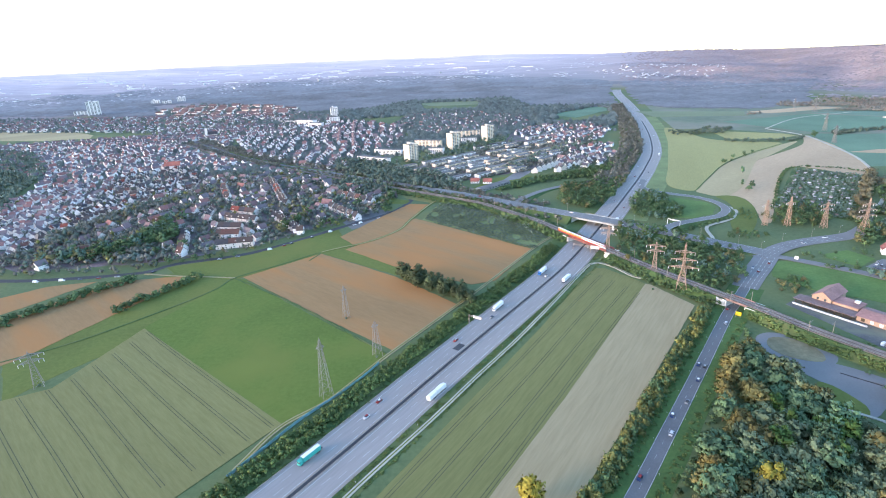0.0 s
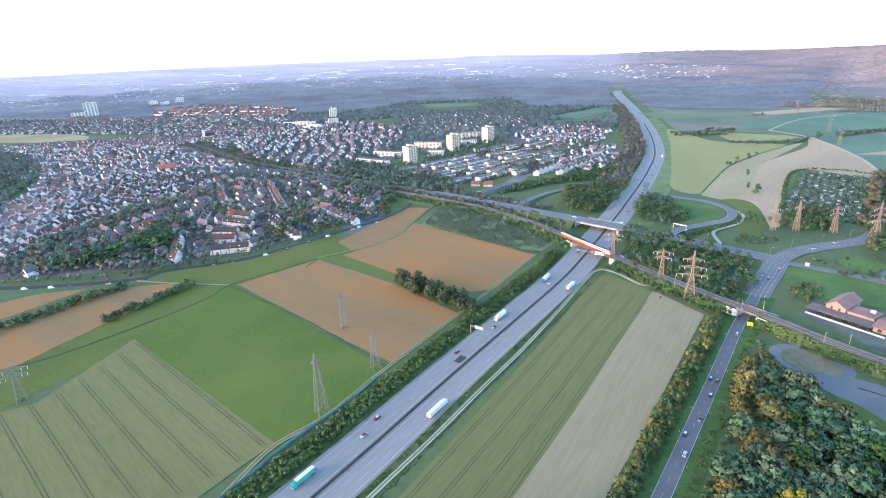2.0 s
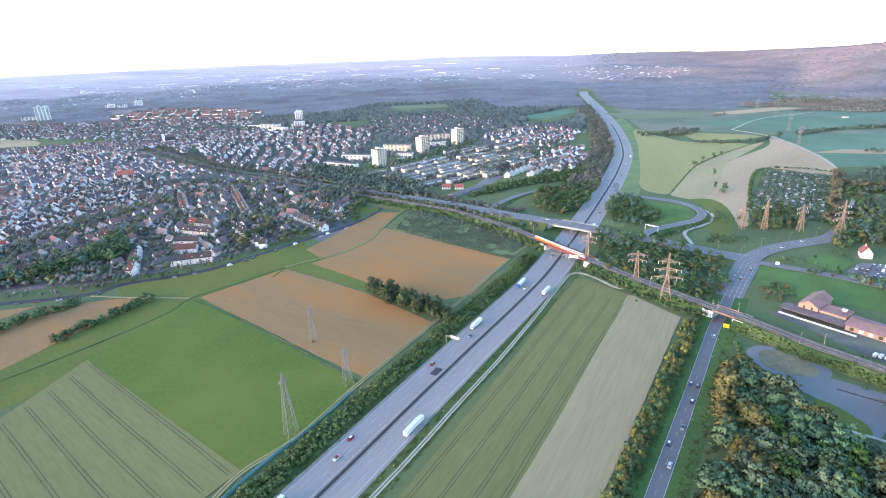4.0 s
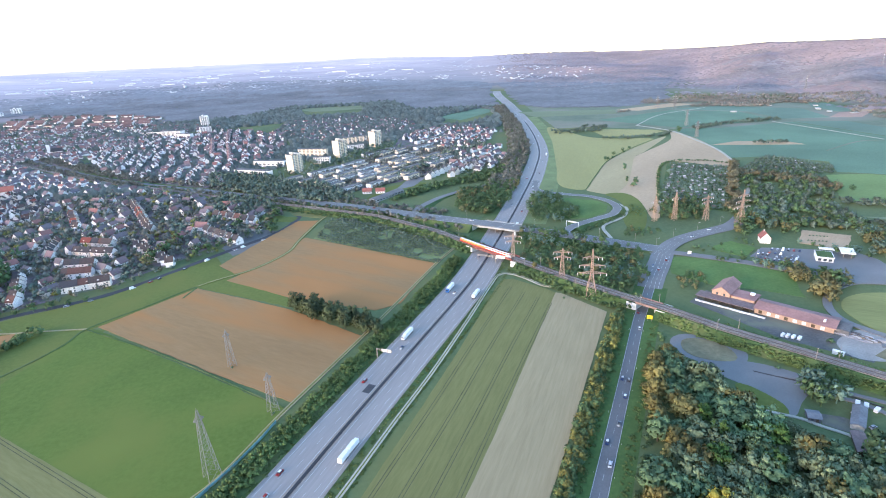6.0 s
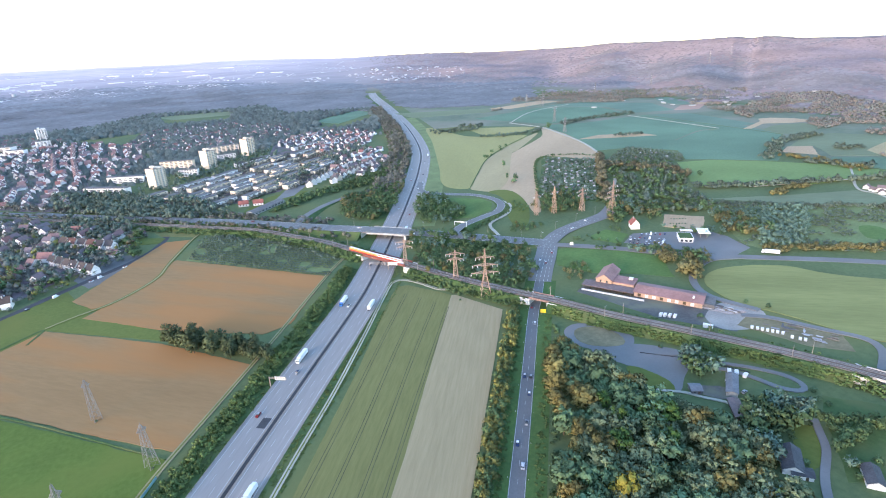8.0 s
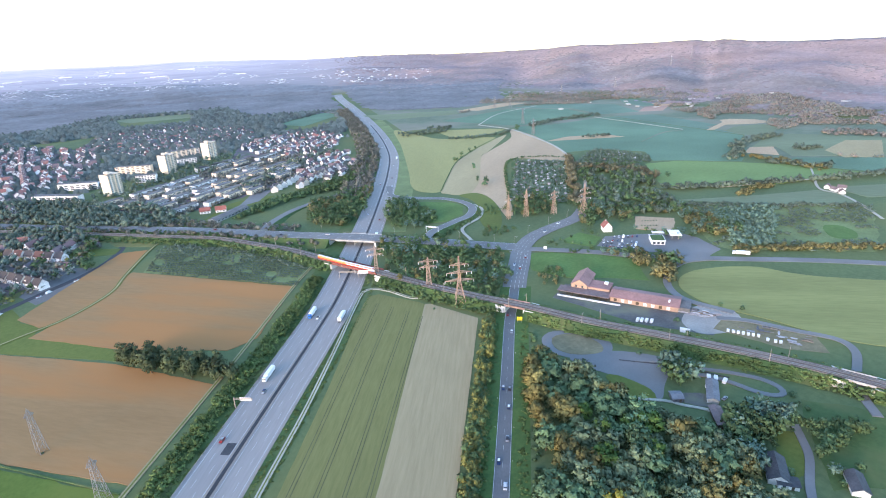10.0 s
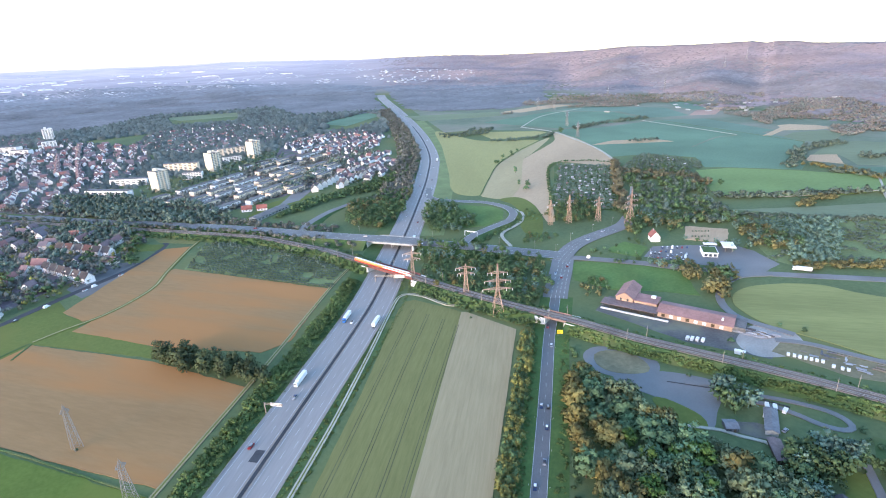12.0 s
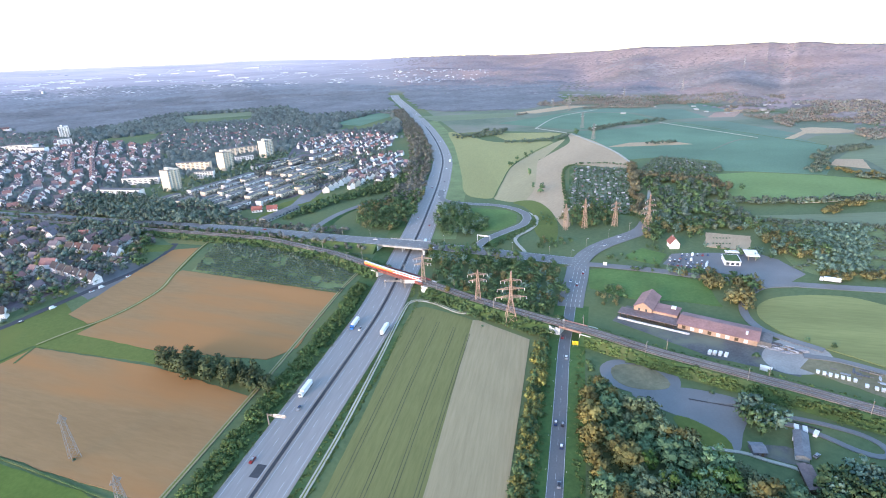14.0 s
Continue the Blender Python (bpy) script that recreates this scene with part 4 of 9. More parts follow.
embankment("bank_ramp_west", RAMPW[2:], -5.5, 5.5, "grass bank of the slip road")
tagged(ribbon(Geo(), MW, -35, -18.2, 0.02, 0.2).ob("verge_west", M["verge"]), "rough grass verge beside the motorway", "verge", "", "structure")
tagged(ribbon(Geo(), MW[:90], 17.2, 27, 0.02, 0.2).ob("verge_east", M["verge"]), "yellowish rough grass verge beside the motorway", "verge", "", "structure")
MW_NORTH = [p for p in MW if 600 < p.y < 1500]
tagged(ribbon(Geo(), MW_NORTH, 17.2, 44, 0.06, 0.2).ob("verge_north", M["nursery_grass"]), "dry yellowish grass beside the motorway bend", "verge", "", "structure")
tagged(ribbon(Geo(), SIDE, -12, -4.1, 0.02, 0.2).ob("verge_road_west", M["road_verge"]), "mown grass verge of the road", "verge", "", "structure")
tagged(ribbon(Geo(), SIDE, 4.1, 14, 0.02, 0.2).ob("verge_road_east", M["road_verge"]), "mown grass verge of the road", "verge", "", "structure")

# ---- railway ----
RAIL = curve_points([(-650, 1380, 0.8), (-430, 1128, 1.5), (-265, 975, 2.0), (-150, 866, 3.0), (-50, 774, 4.5), (20, 708, 5.5), (58, 671, 6.0), (93, 620, 6.2), (113, 590, 6.2), (127, 562, 6.2), (146, 521, 6.2), (166, 482, 6.2), (192, 428, 6.2), (221, 375, 6.2), (240, 343, 6.2), (259, 306, 6.2), (281, 271, 6.2), (307, 229, 6.2), (327, 193, 6.2), (341, 162, 6.2), (362, 110, 6.2), (400, 20, 6.2), (450, -90, 6.2)], 6)
r_mw, r_road, r_path = near(RAIL, 157, 500), near(RAIL, 232, 356), near(RAIL, 337, 170)
for i, (a, b) in enumerate(((0, r_mw - 27), (r_mw + 29, r_road - 10), (r_road + 10, r_path - 7), (r_path + 7, 9999))):
    embankment("bank_rail_%s" % "abcd"[i], cut(RAIL, a, b), -6.5, 6.5, "overgrown grass bank of the railway", "verge", 1.2, 0.5)
tagged(ribbon(Geo(), RAIL, -4.6, 4.6, -0.1, 0.4).ob("railway_bed", M["ballast"]), "brown ballast bed of a double-track railway", "railway", "", "structure")
BANKS = [(np.array([tuple(p) for p in RAIL]), 6.5, 1.2), (np.array([tuple(p) for p in CROSS]), 11.0, 1.7)]
rails = bpy.data.objects["railway_bed"]
for off in (-2.9, -1.45, 1.45, 2.9):
    ribbon(Geo(), RAIL, off - 0.08, off + 0.08, 0.2, 0.25).ob("rail", M["steel"], rails)
sl = Geo()
for i, (p, r) in enumerate(zip(RAIL, normals(RAIL))):
    if -100 < p.x < 420 and i + 1 < len(RAIL):
        d = RAIL[i + 1] - p
        for k in range(7):
            for off in (-2.17, 2.17):
                c = p + d * (k / 7) + r * off
                sl.box(c.x, c.y, c.z - 0.06, 2.5, 0.26, 0.14, math.degrees(math.atan2(r.y, r.x)))
tagged(sl.ob("sleepers", M["sleeper"], rails), "", "", "", "stuff")

# ---- road markings ----
mk = Geo()
for off in (-15.8, -2.9, 2.9, 15.0):
    ribbon(mk, MW, off - 0.11, off + 0.11, 0.115, 0.01)
mk.ob("edge_line", M["paint"], mw)
mk = Geo()
for off in (-11.6, -7.5, 7.3, 11.1):
    dashes(mk, MW[:140], off, 0.16, 6, 12, 0.125, abs(off) * 2)
tagged(mk.ob("lane_dashes", M["paint"], mw), "", "", "", "stuff")
side = bpy.data.objects["road_side"]
for off in (-3.8, 3.8):
    ribbon(Geo(), SIDE, off - 0.1, off + 0.1, 0.115, 0.01).ob("edge_line", M["paint"], side)
tagged(dashes(Geo(), SIDE, 0, 0.12, 4, 8, 0.12).ob("centre_dashes", M["paint"], side), "", "", "", "stuff")
wide = bpy.data.objects["road_side_wide"]
mk = Geo()
for off in (-3.3, 0.2, 3.5, 6.8):
    dashes(mk, SIDE2, off, 0.3, 5, 4, 0.16)
tagged(mk.ob("lane_dashes", M["paint"], wide), "", "", "", "stuff")
cr = bpy.data.objects["road_crossing"]
mk = Geo()
for off in (-4.6, 0.0, 4.6):
    dashes(mk, CROSS_EAST[3:], off, 0.22, 5, 7, 0.12)
tagged(mk.ob("lane_dashes", M["paint"], cr), "", "", "", "stuff")
for off in (-8.8, 8.8):
    ribbon(Geo(), CROSS_EAST, off - 0.12, off + 0.12, 0.115, 0.01).ob("edge_line", M["paint"], cr)
lp = bpy.data.objects["road_slip_loop"]
for off in (-4.6, 4.6):
    ribbon(Geo(), LOOP, off - 0.12, off + 0.12, 0.145, 0.01).ob("edge_line", M["paint"], lp)
nr = bpy.data.objects["road_north"]
mk = Geo()
for off in (-4.0, 0, 4.0):
    dashes(mk, NORTH[:20], off, 0.25, 4, 4, 0.2)
tagged(mk.ob("lane_dashes", M["paint"], nr), "", "", "", "stuff")


# ---- vegetation ----
ICO_V = np.array([(0, 0, 1), *[(0.894 * math.cos(radians(72 * i)), 0.894 * math.sin(radians(72 * i)), 0.447) for i in range(5)],
                  *[(0.894 * math.cos(radians(72 * i + 36)), 0.894 * math.sin(radians(72 * i + 36)), -0.447) for i in range(5)], (0, 0, -1)])
ICO_F = np.array([(0, 1 + i, 1 + (i + 1) % 5) for i in range(5)] + [(1 + i, 6 + i, 1 + (i + 1) % 5) for i in range(5)]
                 + [(1 + (i + 1) % 5, 6 + i, 6 + (i + 1) % 5) for i in range(5)] + [(11, 6 + (i + 1) % 5, 6 + i) for i in range(5)])


DOME_V = ICO_V[:11]
DOME_F = ICO_F[:15]


def outward(v, centres, lift=0.1):
    """Normals that point away from each lump's own middle, so that crowns shade softly."""
    d = v - centres[:, None, :]
    d = d / np.linalg.norm(d, axis=2, keepdims=True) + np.array((0, 0, lift))
    return (d / np.linalg.norm(d, axis=2, keepdims=True)).reshape(-1, 3)


def domes(centres, radii, rng, jitter=0.3):
    """Upper halves of uneven lumps, for woods seen from far."""
    n = len(centres)
    turn = rng.uniform(0, 6.28, n)
    c, s = np.cos(turn)[:, None], np.sin(turn)[:, None]
    base = DOME_V[None] * (1 + rng.uniform(-jitter, jitter, (n, 11, 1)))
    v = np.stack([base[:, :, 0] * c - base[:, :, 1] * s, base[:, :, 0] * s + base[:, :, 1] * c, base[:, :, 2]], 2) * radii[:, None, :] + centres[:, None, :]
    return v.reshape(-1, 3), (DOME_F[None] + (np.arange(n) * 11)[:, None, None]).reshape(-1, 3), outward(v, centres, 2.0)


GROVE_N = {}


def np_mesh(name, verts, tris, mat, nrm=None):
    me = bpy.data.meshes.new(name)
    if name == "crown":
        GROVE_N[me.name] = nrm
    me.vertices.add(len(verts))
    me.vertices.foreach_set("co", np.asarray(verts, dtype=np.float32).ravel())
    me.loops.add(len(tris) * 3)
    me.loops.foreach_set("vertex_index", np.asarray(tris, dtype=np.int32).ravel())
    me.polygons.add(len(tris))
    me.polygons.foreach_set("loop_start", np.arange(0, len(tris) * 3, 3, dtype=np.int32))
    me.materials.append(mat)
    me.polygons.foreach_set("use_smooth", np.full(len(tris), nrm is not None))
    me.update(calc_edges=True)
    me.validate()
    if nrm is not None:
        me.normals_split_custom_set_from_vertices(np.asarray(nrm, dtype=np.float32))
    return me


def tuple_mesh(name, vfn, mat):
    return np_mesh(name, vfn[0], vfn[1], mat, vfn[2])


def lumps(centres, radii, rng, jitter=0.22):
    """Uneven lumps: centres (n, 3), radii (n, 3)."""
    n = len(centres)
    turn = rng.uniform(0, 6.28, n)
    c, s = np.cos(turn)[:, None], np.sin(turn)[:, None]
    base = ICO_V[None] * (1 + rng.uniform(-jitter, jitter, (n, 12, 1)))
    x = base[:, :, 0] * c - base[:, :, 1] * s
    y = base[:, :, 0] * s + base[:, :, 1] * c
    v = np.stack([x, y, base[:, :, 2]], 2) * radii[:, None, :] + centres[:, None, :]
    f = ICO_F[None] + (np.arange(n) * 12)[:, None, None]
    return v.reshape(-1, 3), f.reshape(-1, 3), outward(v, centres)


OCT_V = np.array([(1, 0, 0), (-1, 0, 0), (0, 1, 0), (0, -1, 0), (0, 0, 1), (0, 0, -1)], dtype=float)
OCT_F = np.array([(0, 2, 4), (2, 1, 4), (1, 3, 4), (3, 0, 4), (2, 0, 5), (1, 2, 5), (3, 1, 5), (0, 3, 5)])


def cores(centres, radii, rng):
    """Small dark-side solids inside leaf lumps: eight faces each."""
    n = len(centres)
    turn = rng.uniform(0, 6.28, n)
    c, s = np.cos(turn)[:, None], np.sin(turn)[:, None]
    base = np.repeat(OCT_V[None], n, 0) * rng.uniform(0.9, 1.1, (n, 6, 1))
    v = np.stack([base[:, :, 0] * c - base[:, :, 1] * s, base[:, :, 0] * s + base[:, :, 1] * c, base[:, :, 2]], 2) * radii[:, None, :] + centres[:, None, :]
    return v.reshape(-1, 3), (OCT_F[None] + (np.arange(n) * 6)[:, None, None]).reshape(-1, 3), outward(v, centres)


def leaves(centres, radii, each, size, rng):
    """Small bent leaf sprays standing out of lumps, two triangles each."""
    n = len(centres)
    d = rng.normal(size=(n, each, 3))
    d[:, :, 2] = np.abs(d[:, :, 2]) * 0.9 - 0.25
    d /= np.linalg.norm(d, axis=2, keepdims=True)
    p = (centres[:, None] + d * radii[:, None] * rng.uniform(0.68, 1.18, (n, each, 1))).reshape(-1, 3)
    m = len(p)
    a = rng.normal(size=(m, 3))
    a /= np.linalg.norm(a, axis=1, keepdims=True)
    b = np.cross(a, d.reshape(-1, 3) + rng.normal(size=(m, 3)) * 0.4)
    b /= np.linalg.norm(b, axis=1, keepdims=True) + 1e-6
    sz = size * rng.uniform(0.6, 1.4, (m, 1))
    v = np.stack([p - a * sz, p + b * sz * 0.7, p + a * sz, p - b * sz * 0.7 + d.reshape(-1, 3) * sz * 0.3], 1).reshape(-1, 3)
    k = (np.arange(m) * 4)[:, None]
    d = d.reshape(-1, 3)
    soft = d + rng.normal(size=(m, 3)) * 0.14
    soft /= np.linalg.norm(soft, axis=1, keepdims=True)
    face = (np.cross(v[1::4] - v[0::4], v[2::4] - v[0::4]) * d).sum(1)[:, None] >= 0
    f = np.concatenate([np.where(face, k + [0, 1, 2], k + [0, 2, 1]), np.where(face, k + [0, 2, 3], k + [0, 3, 2])], 0)
    return v, f, np.repeat(soft, 4, 0)


def joined(parts):
    vs, fs, ns, n = [], [], [], 0
    for v, f, nr_ in parts:
        vs.append(v)
        fs.append(f + n)
        ns.append(nr_)
        n += len(v)
    return np.concatenate(vs), np.concatenate(fs), np.concatenate(ns)


def crown_mesh(name, seed, shape, mat, lobes=30, each=10, leaf=0.44):
    """A crown about 1 wide and high over 0, made of uneven lobes set with leaf sprays."""
    rng = np.random.default_rng(seed)
    c, r = [], []
    for i in range(lobes):
        core = i < lobes * 0.36
        a, t = i * 2.4 + rng.uniform(-0.5, 0.5), rng.uniform(0, 1)
        if shape == "round":
            z = 0.2 + (0.5 if core else 0.7) * t
            w = 0.4 * math.sqrt(max(0.04, 1 - ((z - 0.42) / 0.52) ** 2))
        elif shape == "tall":
            z = 0.1 + 0.8 * t
            w = 0.2 * (1 - 0.6 * abs(t - 0.35))
        elif shape == "cone":
            z = 0.08 + 0.82 * t
            w = 0.3 * (1 - t)
        else:
            z = 0.15 + 0.45 * t
            w = 0.42 * (1 - 0.4 * t)
        if core:
            w *= rng.uniform(0.3, 0.62)
            s = rng.uniform(0.17, 0.24) * (0.75 if shape in ("tall", "cone") else 1) * (1.2 - 0.5 * t if shape == "cone" else 1)
        else:
            w *= rng.uniform(0.85, 1.12)
            s = rng.uniform(0.1, 0.16)
        c.append((w * math.cos(a), w * math.sin(a), z))
        r.append((s, s, s * rng.uniform(0.75, 1.0)))
    c, r = np.array(c), np.array(r)
    k = int(math.ceil(lobes * 0.36))
    v, f, nr_ = joined([lumps(c[:k], r[:k] * 0.66, rng), leaves(c[:k], r[:k], each * 2, leaf * 0.12, rng), cores(c[k:], r[k:] * 0.7, rng), leaves(c[k:], r[k:], each * 2, leaf * 0.1, rng)])
    whole = v - np.array((0, 0, 0.3))
    whole /= np.linalg.norm(whole, axis=1, keepdims=True) + 1e-6
    nr_ = nr_ + 1.3 * whole
    return np_mesh(name, v, f, mat, nr_ / np.linalg.norm(nr_, axis=1, keepdims=True))


def trunk_mesh(seed):
    rnd = random.Random(seed)
    g = Geo().tube(0, 0, 0, 0.3, 0.028, 0.02, 7)
    for i in range(4):
        a = i * 1.6 + rnd.uniform(0, 0.6)
        g.tube(0, 0, 0.26 + 0.03 * i, 0.55 + 0.04 * i, 0.014, 0.004, 5, 0.2 * math.cos(a), 0.2 * math.sin(a))
    return g.mesh("trunk", M["bark"])


TRUNKS = [trunk_mesh(i) for i in range(3)]
CROWNS = {
    "leaf": [crown_mesh("crown", 10 + i, s, M["leaf"]) for i, s in enumerate(("round", "round", "round", "low"))],
    "grey": [crown_mesh("crown", 20 + i, s, M["leaf_grey"]) for i, s in enumerate(("round", "low", "round"))],
    "gold": [crown_mesh("crown", 30 + i, s, M["leaf_gold"]) for i, s in enumerate(("round", "low"))],
    "tall": [crown_mesh("crown", 40 + i, "tall", M["leaf"], 26) for i in range(2)],
    "dark": [crown_mesh("crown", 70 + i, s, M["leaf_dark"]) for i, s in enumerate(("round", "cone", "round"))],
    "yellow": [crown_mesh("crown", 80, "tall", M["leaf_yellow"]), crown_mesh("crown", 81, "round", M["leaf_yellow"])],
    "fresh": [crown_mesh("crown", 82 + i, "round", M["leaf_fresh"]) for i in range(2)],
    "cone": [crown_mesh("crown", 50 + i, "cone", M["leaf"], 30) for i in range(2)],
    "bush": [crown_mesh("crown", 60 + i, "low", M["leaf"], 16, 16, 0.45) for i in range(3)],
}
TREE_TEXT = {"leaf": "leafy green tree", "grey": "grey-green willow tree", "gold": "golden yellow tree", "tall": "slender green tree",
             "yellow": "bright yellow tree", "fresh": "fresh green tree", "dark": "dark green-brown tree", "cone": "dark pointed conifer tree", "bush": "low dense green bush"}
tree_rnd = random.Random(5)
trees_built, grove_items = 0, []


def tree(x, y, h, kind, where="", w=0.85, group=""):
    """A tree with its foot on the ground: trunk with limbs, and a crown."""
    global trees_built
    if trees_built >= 300 and kind != "bush":
        grove_items.append((x, y, h, w, kind))
        return None
    trees_built += kind != "bush"
    z = bank_height(x, y)
    t = empty("bush" if kind == "bush" else "tree", pose(x, y, z, 0, 0, tree_rnd.uniform(0, 360)), (TREE_TEXT[kind] + " " + where).strip(), "bush" if kind == "bush" else "tree", group)
    ws = h * w * tree_rnd.uniform(0.85, 1.2)
    for name, me, low in (("trunk", tree_rnd.choice(TRUNKS), 0), ("crown", tree_rnd.choice(CROWNS[kind]), 0.08 if kind != "bush" else -0.05)):
        o = new(name, me)
        o.parent = t
        o.location = (0, 0, h * low)
        o.scale = (ws, ws, h) if name == "crown" else (h, h, h)
    return t


def slope_up(c, amount):
    """Upward directions leaning with the slope of the land, by amount."""
    out = []
    for x, y, z in c:
        h = terrain(x, y)
        out.append((-(terrain(x + 30, y) - h) / 30 * amount, -(terrain(x, y + 30) - h) / 30 * amount, 1.0))
    return np.array(out)


def thicket(name, items, seed, mat, text, category="trees", each=0, leaf=0.5, per=1, tilt=0.0):
    """Many trees or bushes as one mesh. items: x, y, height, width."""
    rng = np.random.default_rng(seed)
    it = np.array([(x, y, bank_height(x, y) if -450 < x < 470 and y < 1200 else terrain(x, y), h, w) for x, y, h, w in items])
    c, r = [], []
    for k in range(per):
        a, q = rng.uniform(0, 6.283, len(it)), rng.uniform(0.15, 0.34, len(it)) * (0 if per == 1 else 1)
        zz = (0.45 + (rng.uniform(-0.2, 0.25, len(it)) if per > 1 else 0)) * it[:, 3]
        c.append(np.stack([it[:, 0] + np.cos(a) * q * it[:, 4], it[:, 1] + np.sin(a) * q * it[:, 4], it[:, 2] + zz], 1))
        s = (0.5 if per == 1 else 0.34) * rng.uniform(0.8, 1.2, len(it))
        r.append(np.stack([it[:, 4] * s, it[:, 4] * s, it[:, 3] * s * 1.05], 1))
    c, r = np.concatenate(c), np.concatenate(r)
    if not each:
        c[:, 2] = it[:, 2] + 0.12 * it[:, 3]
        r[:, 2] = it[:, 3] * 0.85
    parts = [cores(c, r * 0.72, rng) if each else domes(c, r, rng, 0.14 if tilt else 0.3)]
    if tilt:
        nv = parts[0][2] * 0.08 + np.repeat(slope_up(c, tilt), 11, 0)
        parts = [(parts[0][0], parts[0][1], nv / np.linalg.norm(nv, axis=1, keepdims=True))]
    if each:
        parts.append(leaves(c, r, each + 5, leaf * 1.25, rng))
    ob = new(name, tuple_mesh(name, joined(parts), mat))
    return tagged(ob, text, category, "", "stuff")


def along(line, lo, hi, left, right, gap, seed):
    """Points scattered in a band beside a line."""
    rnd, out, s = random.Random(seed), [], 0.0
    for a, b, r in zip(line, line[1:], normals(line)):
        ln = (b - a).length
        if lo <= s <= hi:
            k = max(1, round(ln * abs(right - left) / gap / gap))
            for _ in range(k):
                p = a + (b - a) * rnd.random() + r * rnd.uniform(left, right)
                out.append((p.x, p.y))
        s += ln
    return out


vr = random.Random(11)
# hedge between the field track and the motorway
m0, m1 = near(MW, -140, 100), near(MW, 140, 492)
thicket("hedge_motorway", [(x, y, vr.uniform(2.4, 5.0), vr.uniform(3.2, 5.4)) for x, y in along(MW, m0, m1, -35, -23, 2.1, 1)], 3, M["hedge_leaf"], "dense green hedge of shrubs along the motorway", "hedge", 12, 0.36, 2)
road_hedge = along(SIDE, 60, near(SIDE, 212, 338), -18.5, -11.5, 2.15, 5)
thicket("hedge_field_road", [(x, y, vr.uniform(3.6, 7.6), vr.uniform(4.0, 6.6)) for x, y in road_hedge[::2]], 6, M["leaf_stuff"], "tall green hedge beside the country road", "hedge", 30, 0.42, 2)
thicket("hedge_field_road_olive", [(x, y, vr.uniform(3.8, 8.2), vr.uniform(4.0, 6.6)) for x, y in road_hedge[1::2]], 6, M["hedge_olive"], "tall yellowish shrubs in the roadside hedge", "hedge", 30, 0.42, 2)
tufts = along(MW, m0, m1, 18.0, 21.5, 1.9, 501) + along(MW, m0, m1, 25.4, 27.6, 1.8, 502) + along(MW, m0, m1, -22.5, -18.4, 2.2, 503) + along(SIDE, 60, near(SIDE, 212, 338), -11.5, -7.5, 2.4, 504) + along(SIDE, 60, near(SIDE, 212, 338), 8, 13, 2.4, 505)
thicket("tall_grass", [(x, y, vr.uniform(0.3, 0.7), vr.uniform(1.4, 2.8)) for x, y in tufts], 506, M["tall_grass"], "rough tall grass on the verges", "grass", 3, 0.3, 1)
thicket("shrubs_road_bank", [(x, y, vr.uniform(1.2, 3.0), vr.uniform(2, 3.4)) for x, y in along(SIDE, 90, near(SIDE, 205, 330), 15.5, 18.5, 3.0, 7)], 8, M["leaf_stuff"], "low shrubs at the edge of the wood", "shrubs", 22, 0.4, 1)
thicket("shrubs_rail_bank", [(x, y, vr.uniform(1.3, 4.0), vr.uniform(2.5, 5)) for x, y in along(RAIL, r_mw + 30, r_road - 12, -17, -7, 3.2, 9) + along(RAIL, r_mw + 30, r_road - 12, 7, 17, 3.0, 10)
                             + along(RAIL, r_mw - 420, r_mw - 34, -15, -7, 3.4, 14) + along(RAIL, r_mw - 420, r_mw - 34, 7, 14, 3.0, 141)], 15,
        M["leaf_stuff"], "wild green shrubs on the railway bank", "shrubs", 11, 0.5, 2)
thicket("scrub_rail_bank", [(x, y, vr.uniform(0.6, 1.7), vr.uniform(3.0, 5.0)) for x, y in along(RAIL, r_road + 14, r_path + 120, 6.5, 13, 2.1, 12) + along(RAIL, r_road + 14, r_path + 120, -12, -7, 4.0, 13)], 151, M["hedge_leaf"], "low green scrub on the railway bank", "shrubs", 9, 0.5, 1)

# nursery rows between the brown field and the crossing road
rows = []
d1 = Vector((124, -123)).normalized()
orchard = [(0, 694), (-19, 626), (99, 505), (120, 528), (113, 562), (97, 596), (58, 648), (18, 692)]
for i in range(34):
    for j in range(140):
        p = Vector((-40, 640)) + d1 * (j * 1.7 + vr.uniform(-0.6, 0.6)) + Vector((d1.y, -d1.x)) * -(4 + i * 5.0 + vr.uniform(-0.7, 0.7))
        if inside(p.x, p.y, orchard) and noise.noise((p.x / 13, p.y / 13, 4.4)) > -0.32:
            big = 1.0 if i < 13 else 1.4
            rows.append((p.x, p.y, vr.uniform(1.2, 2.5) * big, vr.uniform(1.4, 2.5) * big))
for x, y in scatter([(-10, 690), (60, 600), (118, 540), (113, 562), (97, 596), (58, 648), (18, 692)], 6.5, 19):
    if vr.random() < 0.6:
        rows.append((x, y, vr.uniform(3, 6), vr.uniform(3, 5)))
thicket("nursery_rows", rows, 17, M["leaf_park"], "rows of dark green nursery shrubs and young trees", "shrubs", 5, 0.45, 1)

# the copse in the brown field
for i in range(30):
    t = i / 29
    tree(-38 + 62 * t + vr.uniform(-5, 5), 446 - 56 * t + vr.uniform(-8, 8), vr.uniform(10, 16), "dark", "in the copse", 0.85, "copse in the corn field")
# wood between the road and the gravel place
wood = [(200, 306), (213, 288), (218, 268), (219, 250), (217, 236), (221, 220), (229, 208), (234, 194), (228, 178), (222, 160), (214, 140), (170, 95), (110, 70), (66, 108), (89, 146), (124, 192), (155, 232), (182, 278)]
